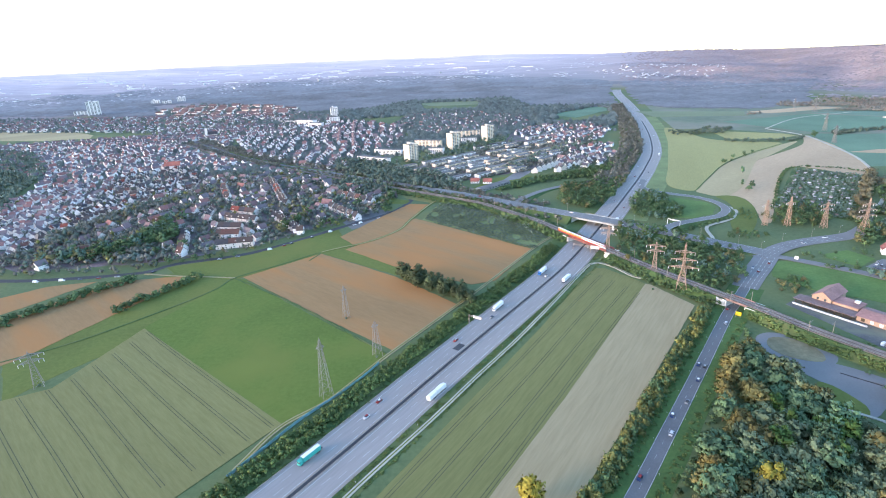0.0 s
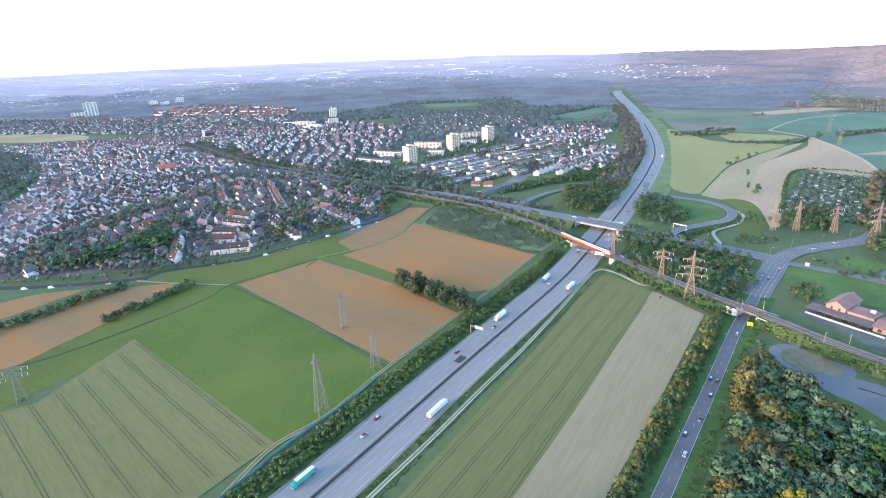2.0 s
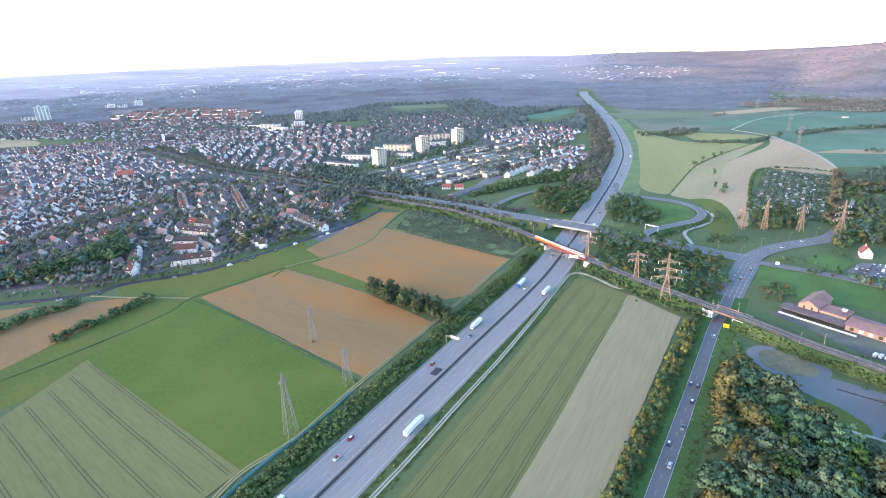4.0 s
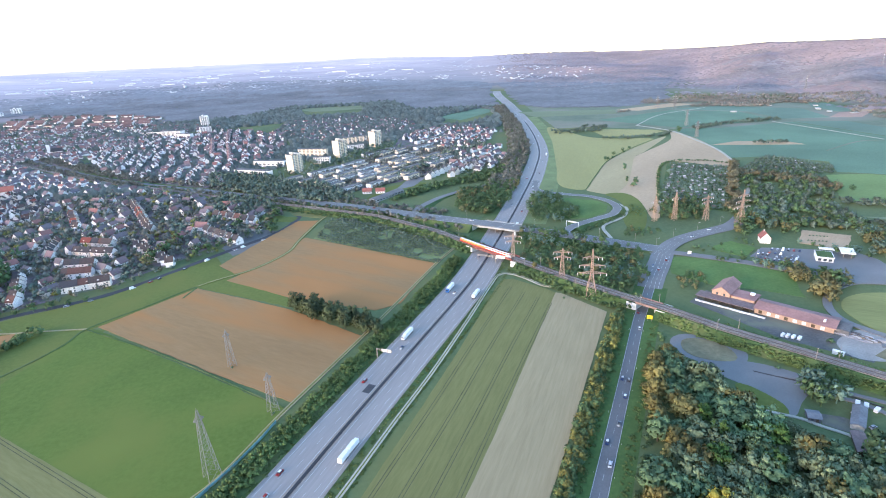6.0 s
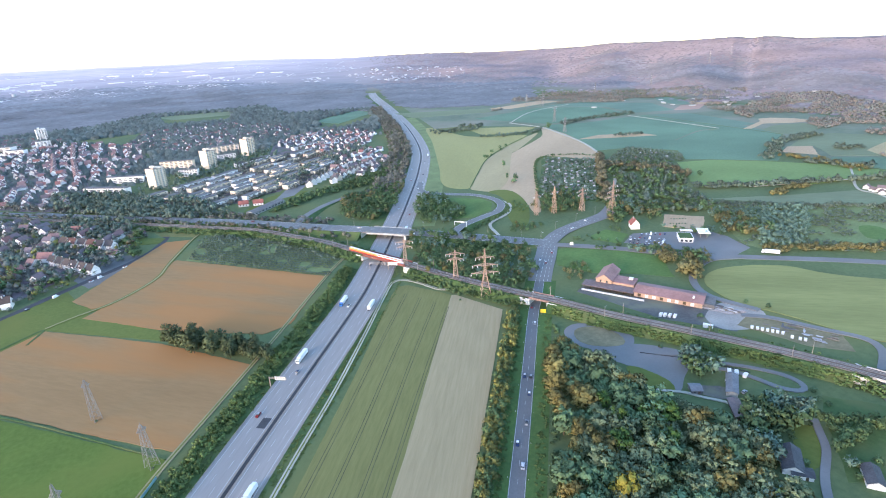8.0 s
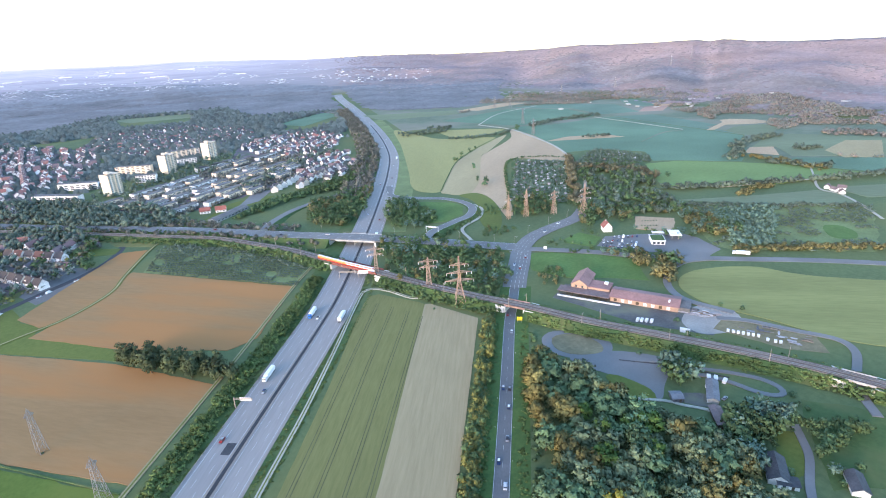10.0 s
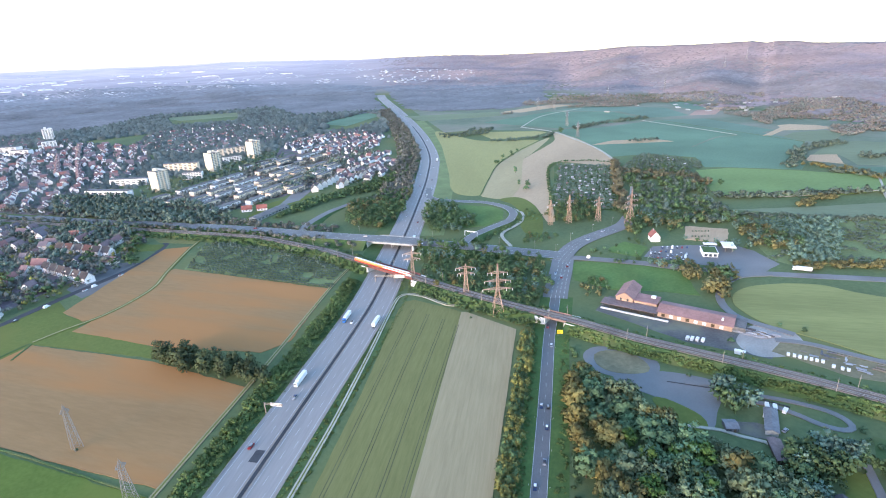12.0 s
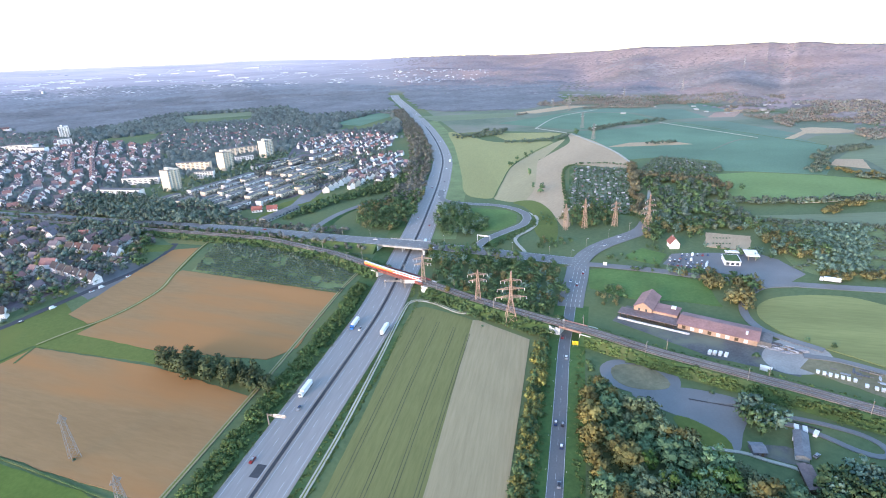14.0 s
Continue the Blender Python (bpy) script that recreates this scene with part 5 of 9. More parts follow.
for x, y in scatter(wood, 9.2, 21):
    e = min((Vector((x, y, 0.1)) - p).length for p in SIDE)
    patch_ = noise.noise((x / 30, y / 30, 0.7))
    kind = vr.choice(("gold", "leaf", "gold", "gold", "leaf")) if e < 31 else vr.choice(("grey",) * 6 + ("leaf", "gold", "gold")) if patch_ > -0.2 else vr.choice(("leaf",) * 7 + ("grey", "fresh"))
    tree(x, y, vr.uniform(9.5, 15), kind, "in the wood by the road", 0.98, "wood beside the road")
for x, y, h, k, where in ((-272, 293, 3, "bush", "at a pylon's foot"), (-77, 369, 2.4, "bush", "at a pylon's foot"), (-46, 309, 2.2, "bush", "at a pylon's foot"), (192, 446, 6, "gold", "beside the railway"),
                          (262, 262, 3.4, "bush", "beside the path"), (38.5, 174, 18, "yellow", "at the field's edge"), (150, 178, 15, "yellow", "in the wood"), (168, 200, 15, "fresh", "in the wood"), (182, 216, 14, "fresh", "in the wood"), (190, 190, 14, "fresh", "in the wood"), (177, 451, 6, "gold", "beside the field track"), (260, 489, 5, "leaf", "beside the main road"), (270, 488, 5, "leaf", "beside the main road"), (278, 482, 5, "leaf", "beside the main road"), (288, 477, 5, "leaf", "beside the main road"), (300, 255, 4, "leaf", "in the station yard"), (317, 276, 5, "leaf", "in the station yard"),
                          (378, 455, 4, "bush", "on the lawn"), (425, 690, 9, "leaf", "in the stubble field"), (437, 705, 10, "leaf", "in the stubble field"), (470, 790, 11, "tall", "in the stubble field"),
                          (432, 720, 8, "tall", "in the stubble field"), (480, 870, 7, "leaf", "at the field's edge"), (540, 910, 7, "leaf", "at the field's edge"), (500, 880, 6, "bush", "at the field's edge"),
                          (760, 1060, 14, "leaf", "at the crossing of field paths"), (655, 560, 9, "leaf", "on the meadow"), (365, 275, 4, "bush", "at the field's edge"), (372, 262, 5, "bush", "at the field's edge"),
                          (484, 868, 8, "leaf", "at the field's edge"), (513, 899, 8, "leaf", "at the field's edge"), (544, 921, 8, "leaf", "at the field's edge"), (567, 937, 8, "leaf", "at the field's edge"), (180, 395, 2.6, "bush", "at the field's corner")):
    tree(x, y, h, k, where)
# trees round the sheds and the lane
def plant(poly, gap, lo, hi, kinds, where):
    """Single trees scattered over a plan."""
    for x, y in scatter(poly, gap, int(gap * 10 + lo)):
        tree(x, y, vr.uniform(lo, hi), vr.choice(kinds), where)


plant([(256, 243), (272, 238), (268, 222), (252, 222)], 6, 11, 15, ("leaf", "leaf", "grey"), "beside the sheds")
plant([(330, 120), (400, 60), (330, 20), (262, 100), (290, 90)], 9, 6, 10, ("leaf", "leaf", "grey", "bush"), "near the railway")
plant([(205, 150), (218, 134), (212, 95), (160, 60), (120, 60)], 9, 9, 13, ("leaf", "grey"), "in the wood")
plant([(236, 176), (240, 187), (252, 190), (267, 181), (278, 178), (270, 171), (258, 172), (247, 169)], 6.5, 11, 15, ("leaf", "leaf", "grey"), "beside the lane")
plant([(278, 166), (287, 164), (297, 157), (301, 146), (284, 149), (270, 147), (264, 152), (272, 158)], 6.5, 5, 9, ("leaf", "leaf", "dark"), "beside the lane")
plant([(238, 182), (250, 193), (262, 191), (273, 182), (276, 174), (258, 168)], 7.5, 10, 15, ("leaf", "leaf", "grey"), "behind the clubhouse")
for x, y, h, k in ((279, 162, 9, "leaf"), (282, 159, 10, "dark"), (288, 157, 8, "leaf"), (291, 153, 9, "dark"), (295, 150, 10, "leaf"), (298, 147, 8, "leaf"), (273, 152, 9, "leaf"), (261, 150, 9, "dark"), (267, 149, 9, "leaf"), (278, 149, 7, "leaf"), (256, 141, 7, "grey"), (269, 136, 6, "leaf"), (274, 171, 10, "dark"), (276, 167, 8, "dark"), (267, 173, 12, "grey"), (265, 178, 13, "grey"), (274, 180, 8, "leaf"), (293, 178, 5, "bush"), (299, 184, 5, "bush"), (294, 173, 4, "bush"), (250, 166, 6, "fresh"), (229, 167, 11, "leaf"), (228, 161, 11, "grey"), (244, 170, 10, "leaf"), (236, 173, 11, "dark"), (237, 180, 10, "leaf"), (254, 177, 11, "leaf"), (249, 182, 12, "leaf"), (240, 152, 5, "bush")):
    tree(x, y, h, k, "beside the lane")
plant([(221, 166), (230, 160), (238, 168), (232, 176)], 6, 9, 12, ("grey", "leaf"), "behind the house")
plant([(244, 131), (252, 128), (266, 134), (258, 142)], 9, 4, 6, ("leaf", "bush"), "round the cottage")
plant([(206, 562), (246, 522), (292, 466), (268, 412), (240, 385), (216, 400), (200, 440), (181, 492)], 8, 6, 11, ("leaf", "leaf", "leaf", "grey", "leaf", "leaf", "leaf", "gold"), "between railway and road")
plant([(158, 668), (196, 634), (240, 690), (292, 790), (228, 772), (180, 745)], 9, 8, 13, ("leaf", "leaf", "leaf", "leaf", "leaf", "gold"), "between the slip roads")
plant([(244, 640), (238, 596), (262, 580), (288, 590), (300, 612), (296, 650), (306, 682), (290, 702), (268, 684)], 8.5, 7, 12, ("leaf", "leaf", "grey", "leaf", "leaf"), "inside the slip road loop")
plant([(388, 545), (420, 535), (440, 550), (420, 575)], 9, 6, 9, ("gold", "leaf", "gold"), "below the allotments")
plant([(340, 470), (360, 462), (395, 425), (368, 425), (345, 448)], 10, 3, 5.5, ("leaf", "bush"), "beside the junction")
plant([(452, 470), (478, 500), (500, 480), (470, 452), (440, 462)], 10, 7, 11, ("leaf", "gold"), "behind the white house")
plant([(378, 388), (396, 402), (414, 366), (400, 350), (385, 362)], 8.5, 6, 10, ("gold", "gold", "leaf"), "beside the car park")
plant([(364, 330), (370, 322), (382, 324), (386, 334), (380, 344), (368, 342)], 6.5, 12, 16, ("gold",), "by the station yard")
plant([(386, 346), (394, 340), (408, 344), (410, 354), (398, 362), (388, 358)], 6.5, 11, 15, ("gold", "gold", "leaf"), "by the station yard")
plant([(370, 364), (378, 356), (388, 362), (386, 374), (374, 374)], 6, 9, 12, ("gold", "grey", "gold"), "beside the car park")
plant([(440, 440), (475, 400), (490, 380), (470, 372), (446, 405)], 10, 5, 9, ("leaf", "grey"), "round the filling station")
plant([(285, 397), (303, 408), (314, 398), (308, 384), (288, 374), (279, 382)], 6, 3.5, 7, ("leaf", "leaf", "gold"), "on the station meadow")
plant([(303, 510), (318, 500), (343, 500), (350, 510), (322, 536)], 7, 3.5, 7, ("gold", "leaf", "leaf"), "beside the junction")
plant([(490, 372), (520, 352), (560, 410), (520, 440), (498, 400)], 9, 8, 12, ("gold", "grey", "leaf"), "at the edge of the copse")
plant([(342, 432), (362, 424), (372, 412), (364, 406), (346, 422)], 7, 3, 6, ("leaf", "bush"), "beside the east road")
plant([(362, 404), (372, 406), (384, 388), (376, 380)], 6, 6, 9, ("gold", "leaf", "grey"), "beside the car park")
plant([(394, 463), (402, 442), (410, 446), (402, 468)], 6, 3, 5, ("leaf", "leaf"), "beside the lawn")
plant([(408, 462), (440, 474), (470, 500), (450, 520), (425, 500)], 9, 7, 11, ("leaf", "leaf", "gold"), "behind the white house")
plant([(440, 500), (470, 532), (505, 502), (540, 468), (560, 455), (522, 440), (508, 464), (482, 474), (452, 474)], 8.5, 6, 11, ("leaf", "leaf", "grey", "gold"), "behind the garden plot")
plant([(374, 551), (415, 605), (439, 608), (462, 592), (415, 531), (392, 536)], 8, 6, 10, ("gold", "leaf", "leaf", "dark"), "below the allotments")
plant([(372, 556), (392, 566), (404, 594), (392, 600), (376, 580)], 9, 4, 7, ("gold", "leaf"), "below the allotments")
plant([(348, 568), (362, 600), (372, 612), (380, 590), (362, 560)], 7, 2.5, 5, ("leaf",), "beside the slip road")

# thickets farther off
thicket("trees_motorway_west", [(x, y, vr.uniform(6, 12), vr.uniform(6, 10)) for x, y in along(MW, near(MW, 270, 720), near(MW, 640, 1795), -62, -19, 8.5, 31)], 32, M["leaf_town"], "belt of dark green trees beside the motorway", "trees", 14, 0.9, 2)
thicket("trees_loop_slope", [(x, y, vr.uniform(2, 4), vr.uniform(3, 5)) for x, y in along(LOOP, 20, 120, 7, 16, 5, 33)], 34, M["leaf_stuff"], "shrubs outside the slip road loop", "shrubs", 16, 0.5, 1)
thicket("trees_crossing_road", [(x, y, vr.uniform(4, 8), vr.uniform(5, 8)) for x, y in along(CROSS, 300, mid - 40, 11, 20, 7, 35) + along(CROSS, 0, mid - 90, -40, -12, 7.5, 36) + along(CROSS, 0, 520, 7, 24, 8, 361) + along(CROSS, 0, 520, -14, -6, 9, 362)], 37, M["leaf_town"], "trees and shrubs along the crossing road", "trees", 18, 0.7, 2)
thicket("trees_noise_bank", [(x, y, vr.uniform(5, 9), vr.uniform(6, 9)) for x, y in scatter([(80, 746), (130, 770), (170, 795), (250, 812), (330, 895), (310, 905), (220, 845), (150, 812), (112, 785)], 7, 38)], 39, M["leaf_stuff"], "belt of trees between houses and slip road", "trees", 18, 0.8, 2)
copse = [(453, 536), (500, 570), (538, 597), (575, 660), (600, 690), (640, 700), (690, 668), (672, 630), (640, 590), (612, 548), (579, 489), (545, 452), (516, 447), (488, 470)]
cp = [q for q in scatter(copse, 8.4, 41) if noise.noise((q[0] / 38, q[1] / 38, 6.2)) > -0.25]
for name, mat, pick, text in (("trees_copse_green", "leaf_park", cp[::2], "copse of green trees behind the junction"), ("trees_copse_olive", "leaf_stuff", cp[1::2], "fresh green trees in the copse")):
    thicket(name, [(x, y, vr.uniform(5, 11), vr.uniform(7, 12)) for x, y in pick], 42 + len(name), M[mat], text, "trees", 16, 0.6, 4)
rust_row = along(curve_points([(592, 692), (612, 660), (628, 632), (645, 612), (632, 570)]), 0, 400, -14, 12, 9.5, 411) + along(curve_points([(460, 545), (520, 615), (585, 690), (640, 755)]), 0, 400, -3, 9, 10, 412)
thicket("trees_copse_rust", [(x, y, vr.uniform(8, 13), vr.uniform(9, 14)) for x, y in rust_row], 413, M["leaf_rust"], "rust-tinged tall trees along the copse", "trees", 18, 0.6, 4)
thicket("shrubs_garden_huts", [(x, y, vr.uniform(2, 6), vr.uniform(3, 7)) for x, y in scatter([(620, 715), (655, 738), (728, 782), (748, 736), (755, 676), (714, 640), (672, 668)], 6.5, 414)], 415, M["leaf_park"], "garden shrubs round huts beside the beet field", "shrubs", 10, 0.5, 1)
wood_e = [(566, 450), (640, 400), (718, 330), (640, 290), (573, 262), (470, 340), (470, 360), (515, 415)]
willows = [(569, 424), (613, 406), (622, 382), (592, 372), (560, 345), (507, 322), (480, 342), (534, 390)]
wood_spots = [(x, y, inside(x, y, willows)) for x, y in scatter(wood_e, 6.0, 43) if not inside(x, y, [(572, 300), (604, 332), (626, 322), (622, 296), (592, 282)])]
thicket("trees_wood_east", [(x, y, vr.uniform(5, 9), vr.uniform(6, 10)) for x, y, dense in wood_spots if dense and noise.noise((x / 34, y / 34, 3.3)) > -0.4], 44, M["leaf_grey_stuff"], "grey-green young willow wood beside the road", "trees", 14, 0.5, 2)
thicket("shrubs_wood_east", [(x, y, vr.uniform(1.2, 3.6), vr.uniform(3, 6.5)) for x, y, dense in wood_spots if not dense and noise.noise((x / 26, y / 26, 3.3)) > -0.05], 441, M["leaf_park"], "low shrubs on the rough land beside the road", "shrubs", 10, 0.5, 1)
thicket("hedge_wood_east", [(x, y, vr.uniform(3, 6.5), vr.uniform(4, 7)) for x, y in along(curve_points([(545, 474), (582, 440), (620, 404), (660, 372), (708, 336)]), 0, 400, -6, 6, 4.6, 442)], 443, M["leaf_park"], "dark green hedge behind the young wood", "hedge", 14, 0.5, 2)
thicket("trees_field_rows", [(x, y, vr.uniform(5, 10), vr.uniform(7, 11)) for x, y in along(curve_points([(600, 520), (690, 472), (780, 430), (900, 380)]), 0, 400, -8, 8, 7, 45)
                             + along(curve_points([(812, 1080), (890, 1102), (950, 1110), (1058, 1110)]), 0, 400, -9, 9, 8, 46) + along(curve_points([(580, 1060), (660, 1040), (740, 1045)]), 0, 400, -9, 9, 9, 47)
                             + along(curve_points([(520, 1190), (600, 1170), (660, 1240)]), 0, 400, -26, 26, 12, 48) + along(curve_points([(820, 575), (880, 600), (950, 645), (1068, 646)]), 0, 400, -12, 12, 10, 49) + along(curve_points([(840, 530), (860, 480), (873, 450)]), 0, 100, -12, 10, 9, 490) + scatter([(960, 552), (990, 520), (1012, 545), (980, 570)], 10, 491)
                             + along(curve_points([(790, 870), (850, 860)]), 0, 90, -12, 0, 9, 50)], 51, M["leaf_park"], "rows of trees between the fields", "trees", 16, 0.9, 2)
thicket("trees_gold_band", [(x, y, vr.uniform(3.5, 8), vr.uniform(5, 8)) for x, y in along(curve_points([(470, 336), (520, 302), (575, 262), (640, 190)]), 0, 400, -9, 4, 7, 56) + along(curve_points([(850, 574), (862, 530), (852, 450)]), 0, 200, -14, 10, 9, 57)
                            + along(curve_points([(640, 440), (690, 452), (712, 440)]), 0, 100, -7, 7, 7, 58) + scatter([(556, 444), (536, 404), (503, 370), (484, 372), (492, 404), (530, 440)], 9, 59)], 60, M["leaf_gold_stuff"], "olive and golden trees along the east road", "trees", 22, 0.6, 3)
thicket("hedge_west", [(x, y, vr.uniform(4, 8.5), vr.uniform(5, 8)) for x, y in along(curve_points([(-370, 385), (-330, 440), (-300, 474)]), 0, 300, -7, 5, 4.5, 52) + along(curve_points([(-282, 398), (-255, 440), (-238, 470)]), 0, 100, -6, 4, 4.2, 53)
                       + along(curve_points([(-470, 300), (-400, 350), (-365, 390)]), 0, 200, -8, 8, 6, 54)], 55, M["leaf_stuff"], "dark hedge of shrubs and trees between fields", "hedge", 20, 0.6, 2)

# woods on the plain and on the hills
def wood_reach(az):
    """How far the forest on the plain reaches, by bearing."""
    rows = [(-90, 3500), (-20, 3660), (-4, 3640), (2, 3520), (8, 3330), (13, 3180), (18, 2950), (30, 2700), (90, 2600)]
    for (a, e), (b, g) in zip(rows, rows[1:]):
        if a <= az <= b:
            return e + (g - e) * (az - a) / (b - a)
    return 2600


far_wood = [(-3300, 2450), (-1500, 2350), (-700, 2000), (-250, 2080), (-120, 2330), (300, 2250), (330, 1900), (575, 1760), (605, 1810), (725, 2290), (800, 2520), (860, 2700), (905, 2700), (865, 2480), (805, 2280), (690, 1810), (700, 1700), (900, 1560), (1100, 1600),
            (1300, 1900), (1500, 2200), (1150, 3300), (300, 3800), (-1200, 3800), (-4000, 3300)]
plain_trees = [(x, y, vr.uniform(3.0, 5.0), vr.uniform(27, 38)) for x, y in scatter(far_wood, 19.5, 61) if not on_field(x, y) and not on_field(x * 1.04, y * 1.04) and math.hypot(x - 8, y - 40) < wood_reach(math.degrees(math.atan2(x - 8, y - 40))) + 90 * noise.noise((x / 180, y / 180, 4.1))
                        and (x < 0.42 * y or noise.noise((x / 130, y / 130, 1.3)) > 0.9 - 2.4 * y / x * 0.42)]
# deeper forest takes the paler material, so painted haze grows with distance
depth = [(math.hypot(x - 8, y - 40) - 2450) / (wood_reach(math.degrees(math.atan2(x - 8, y - 40))) - 2450) + 0.5 * noise.noise((x / 170, y / 90, 6.6)) + vr.uniform(-0.12, 0.12) for x, y, h_, w_ in plain_trees]
thicket("woods_plain", [q for q, d in zip(plain_trees, depth) if d < 0.5], 62, M["wood_far"], "dark green forest on the plain, greyed with painted haze", "forest", tilt=1.5)
thicket("woods_plain_far", [q for q, d in zip(plain_trees, depth) if d >= 0.5 and (d < 0.95 or vr.random() < 0.45)], 68, M["wood_farther"], "far forest on the plain, paled grey-green with painted haze", "forest", tilt=1.5)
hill, hill_green = [], []
for i in range(27000):
    az, t = vr.uniform(18, 76), vr.random()
    r0 = hill_start(az)
    r = r0 - 60 + (t ** 0.7) * (1700 if az > 46 else 2450)
    if az < 28 and vr.random() > (az - 18) / 10:
        continue
    x, y = 8 + r * math.sin(radians(az)), 40 + r * math.cos(radians(az))
    if r < r0 + 150 and noise.noise((x / 130, y / 130, 5)) < 0.05:
        continue
    low = 3.4 if az < 28.2 and r > 2900 else 0.0      # the backdrop lies a little above the land here
    green = noise.noise((x / 210, y / 210, 2.6)) + 0.9 * (0.42 - (r - r0) / 1300) + vr.uniform(-0.3, 0.3)
    (hill_green if green > 0 else hill).append((x, y, vr.uniform(2.6, 5.2) + low, vr.uniform(15, 24)))
thicket("woods_hill", hill, 63, M["wood_hill"], "brownish forest of the upper hills, tinted with painted haze", "forest", tilt=3.0)
thicket("woods_hill_green", hill_green, 67, M["wood_hill_green"], "grey-green forest on the lower slopes, tinted with painted haze", "forest", tilt=3.0)
scrub = [(820, 1420), (1000, 1480), (1330, 1230), (1220, 950), (1080, 700), (980, 560), (900, 330), (760, 250), (700, 120), (1100, 100), (1500, 700), (1700, 1200), (1300, 1600), (1100, 1700)]
sc = [p for p in scatter(scrub, 10.5, 64) if not on_field(*p) and noise.noise((p[0] / 110, p[1] / 110, 2.2)) > 0.02]
foot = sc + scatter([(1100, 1600), (1250, 1750), (1480, 1500), (1560, 1300), (1500, 1060), (1380, 1280), (1200, 1450)], 17, 66)
vr.shuffle(foot)
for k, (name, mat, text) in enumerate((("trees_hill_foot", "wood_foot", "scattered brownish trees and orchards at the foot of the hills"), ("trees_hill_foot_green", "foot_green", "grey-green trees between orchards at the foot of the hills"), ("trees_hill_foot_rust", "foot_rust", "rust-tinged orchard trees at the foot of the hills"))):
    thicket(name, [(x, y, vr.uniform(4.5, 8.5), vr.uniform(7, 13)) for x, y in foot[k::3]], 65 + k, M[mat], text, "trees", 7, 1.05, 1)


# ---- houses ----
def house_meshes(a, b, h, rise):
    """Meshes of a gabled house: walls, roof, chimney."""
    wall = Geo().gable(0, 0, -0.4, a, b, h + 0.4, rise).mesh("house", M["wall"])
    roof = Geo().saddle(0, 0, h, a, b, rise, 0, 0.5, 0.3)
    roof = roof.mesh("roof", M["roof"])
    chim = Geo().box(a * 0.22, b * 0.1, h + rise * 0.55, 0.8, 0.7, rise * 0.45 + 1.1).box(a * 0.22, b * 0.1, h + rise + 1.1, 1.0, 0.9, 0.18).mesh("chimney", M["concrete"])
    dorm = Geo().gable(-a * 0.18, -b * 0.3, h + rise * 0.15, 1.8, 2.2, 1.0, 0.6, 90).mesh("dormer", M["wall"])
    door = Geo().box(a * 0.1, -b / 2 - 0.04, 0, 1.1, 0.12, 2.1).mesh("door", M["bark"])
    panes = [Geo().box(a * px, -b / 2 - 0.03, z, 1.3, 0.1, 1.3).box(a * px, -b / 2 - 0.08, z - 0.12, 1.5, 0.2, 0.1).mesh("window", M["glass"]) for px in (-0.3, 0.32) for z in (1.0, 3.7) if z + 1.5 < h + 0.5]
    return wall, roof, chim, dorm, door, panes


HOUSES = [house_meshes(*s) for s in ((10.5, 9, 5.8, 4.6), (12, 9.5, 5.4, 4.8), (9, 8.5, 6.0, 4.4), (14, 9, 6.2, 4.4), (7.5, 9.5, 6.0, 4.6), (11, 8, 4.6, 4.0))]
HOUSES.append(tuple(Geo().saddle(0, 0, 6.0, 7.5, 9.5, 4.6, 0, 0.5, 0.3).mesh("roof", M["slate"]) if k == 1 else m for k, m in enumerate(HOUSES[4])))
hr = random.Random(23)
houses_built = 0


def house(x, y, rz, kind=None, label="white rendered house with a dark gabled tile roof", group="", detail=True, size=1.0):
    """A detached or terraced house: walls, roof, chimney, sometimes a dormer, door and windows."""
    global houses_built
    houses_built += 1
    wall, roof, chim, dorm, door, panes = HOUSES[hr.randrange(6) if kind is None else kind]
    w = new("house", wall)
    w.matrix_world = pose(x, y, 0, 0, 0, rz) @ Matrix.Scale(size, 4)
    tagged(w, label, "house", group)
    parts = [("roof", roof), ("chimney", chim)] + ([("dormer", dorm)] if hr.random() < 0.3 else [])
    if detail:
        parts += [("door", door)] + [("window", p) for p in panes]
    for n, me in parts:
        o = new(n, me)
        o.parent = w
    return w


def terrace(p, q, count, kind=4, turn=90, text="white terraced house with a dark tile roof", group="terraced houses", detail=True):
    """A row of houses side by side from p to q."""
    a = math.degrees(math.atan2(q[1] - p[1], q[0] - p[0]))
    for i in range(count):
        t = (i + 0.5) / count
        house(p[0] + (q[0] - p[0]) * t + hr.uniform(-0.6, 0.6), p[1] + (q[1] - p[1]) * t + hr.uniform(-0.6, 0.6), a + turn, kind, text, group, detail)


# terraces and rows at the near edge of the town
terrace((-216, 722), (-283, 886), 13, 4, 40, "white stepped terrace house with a steep gable", "stepped terrace")
terrace((-163, 590), (-221, 674), 9, 4, 55, "pale stepped terrace house with a dark gable roof", "stepped terrace")
terrace((-283, 702), (-250, 684), 4, 3, 0)
terrace((-281, 669), (-237, 648), 5, 3, 0)
terrace((-272, 624), (-248, 620), 3, 3, 0)
terrace((-263, 595), (-242, 593), 3, 3, 0)
terrace((-251, 557), (-215, 562), 4, 3, 0, "white terraced house facing the town road")
terrace((-150, 703), (-102, 638), 6, 0, 0, "pale house with a red tile roof in a row")
terrace((-150, 768), (-90, 712), 6, 0, 0)
terrace((-355, 858), (-317, 772), 7, 4, 50)
terrace((-322, 723), (-312, 670), 4, 0, 0)
terrace((-311, 609), (-282, 532), 7, 4, 50, "pale gabled terrace house at the town's edge", "gabled terrace")
terrace((-376, 668), (-342, 663), 3, 3, 0, "long white house with a red tile roof", "long white house")
terrace((-404, 556), (-384, 560), 2, 3, 0)
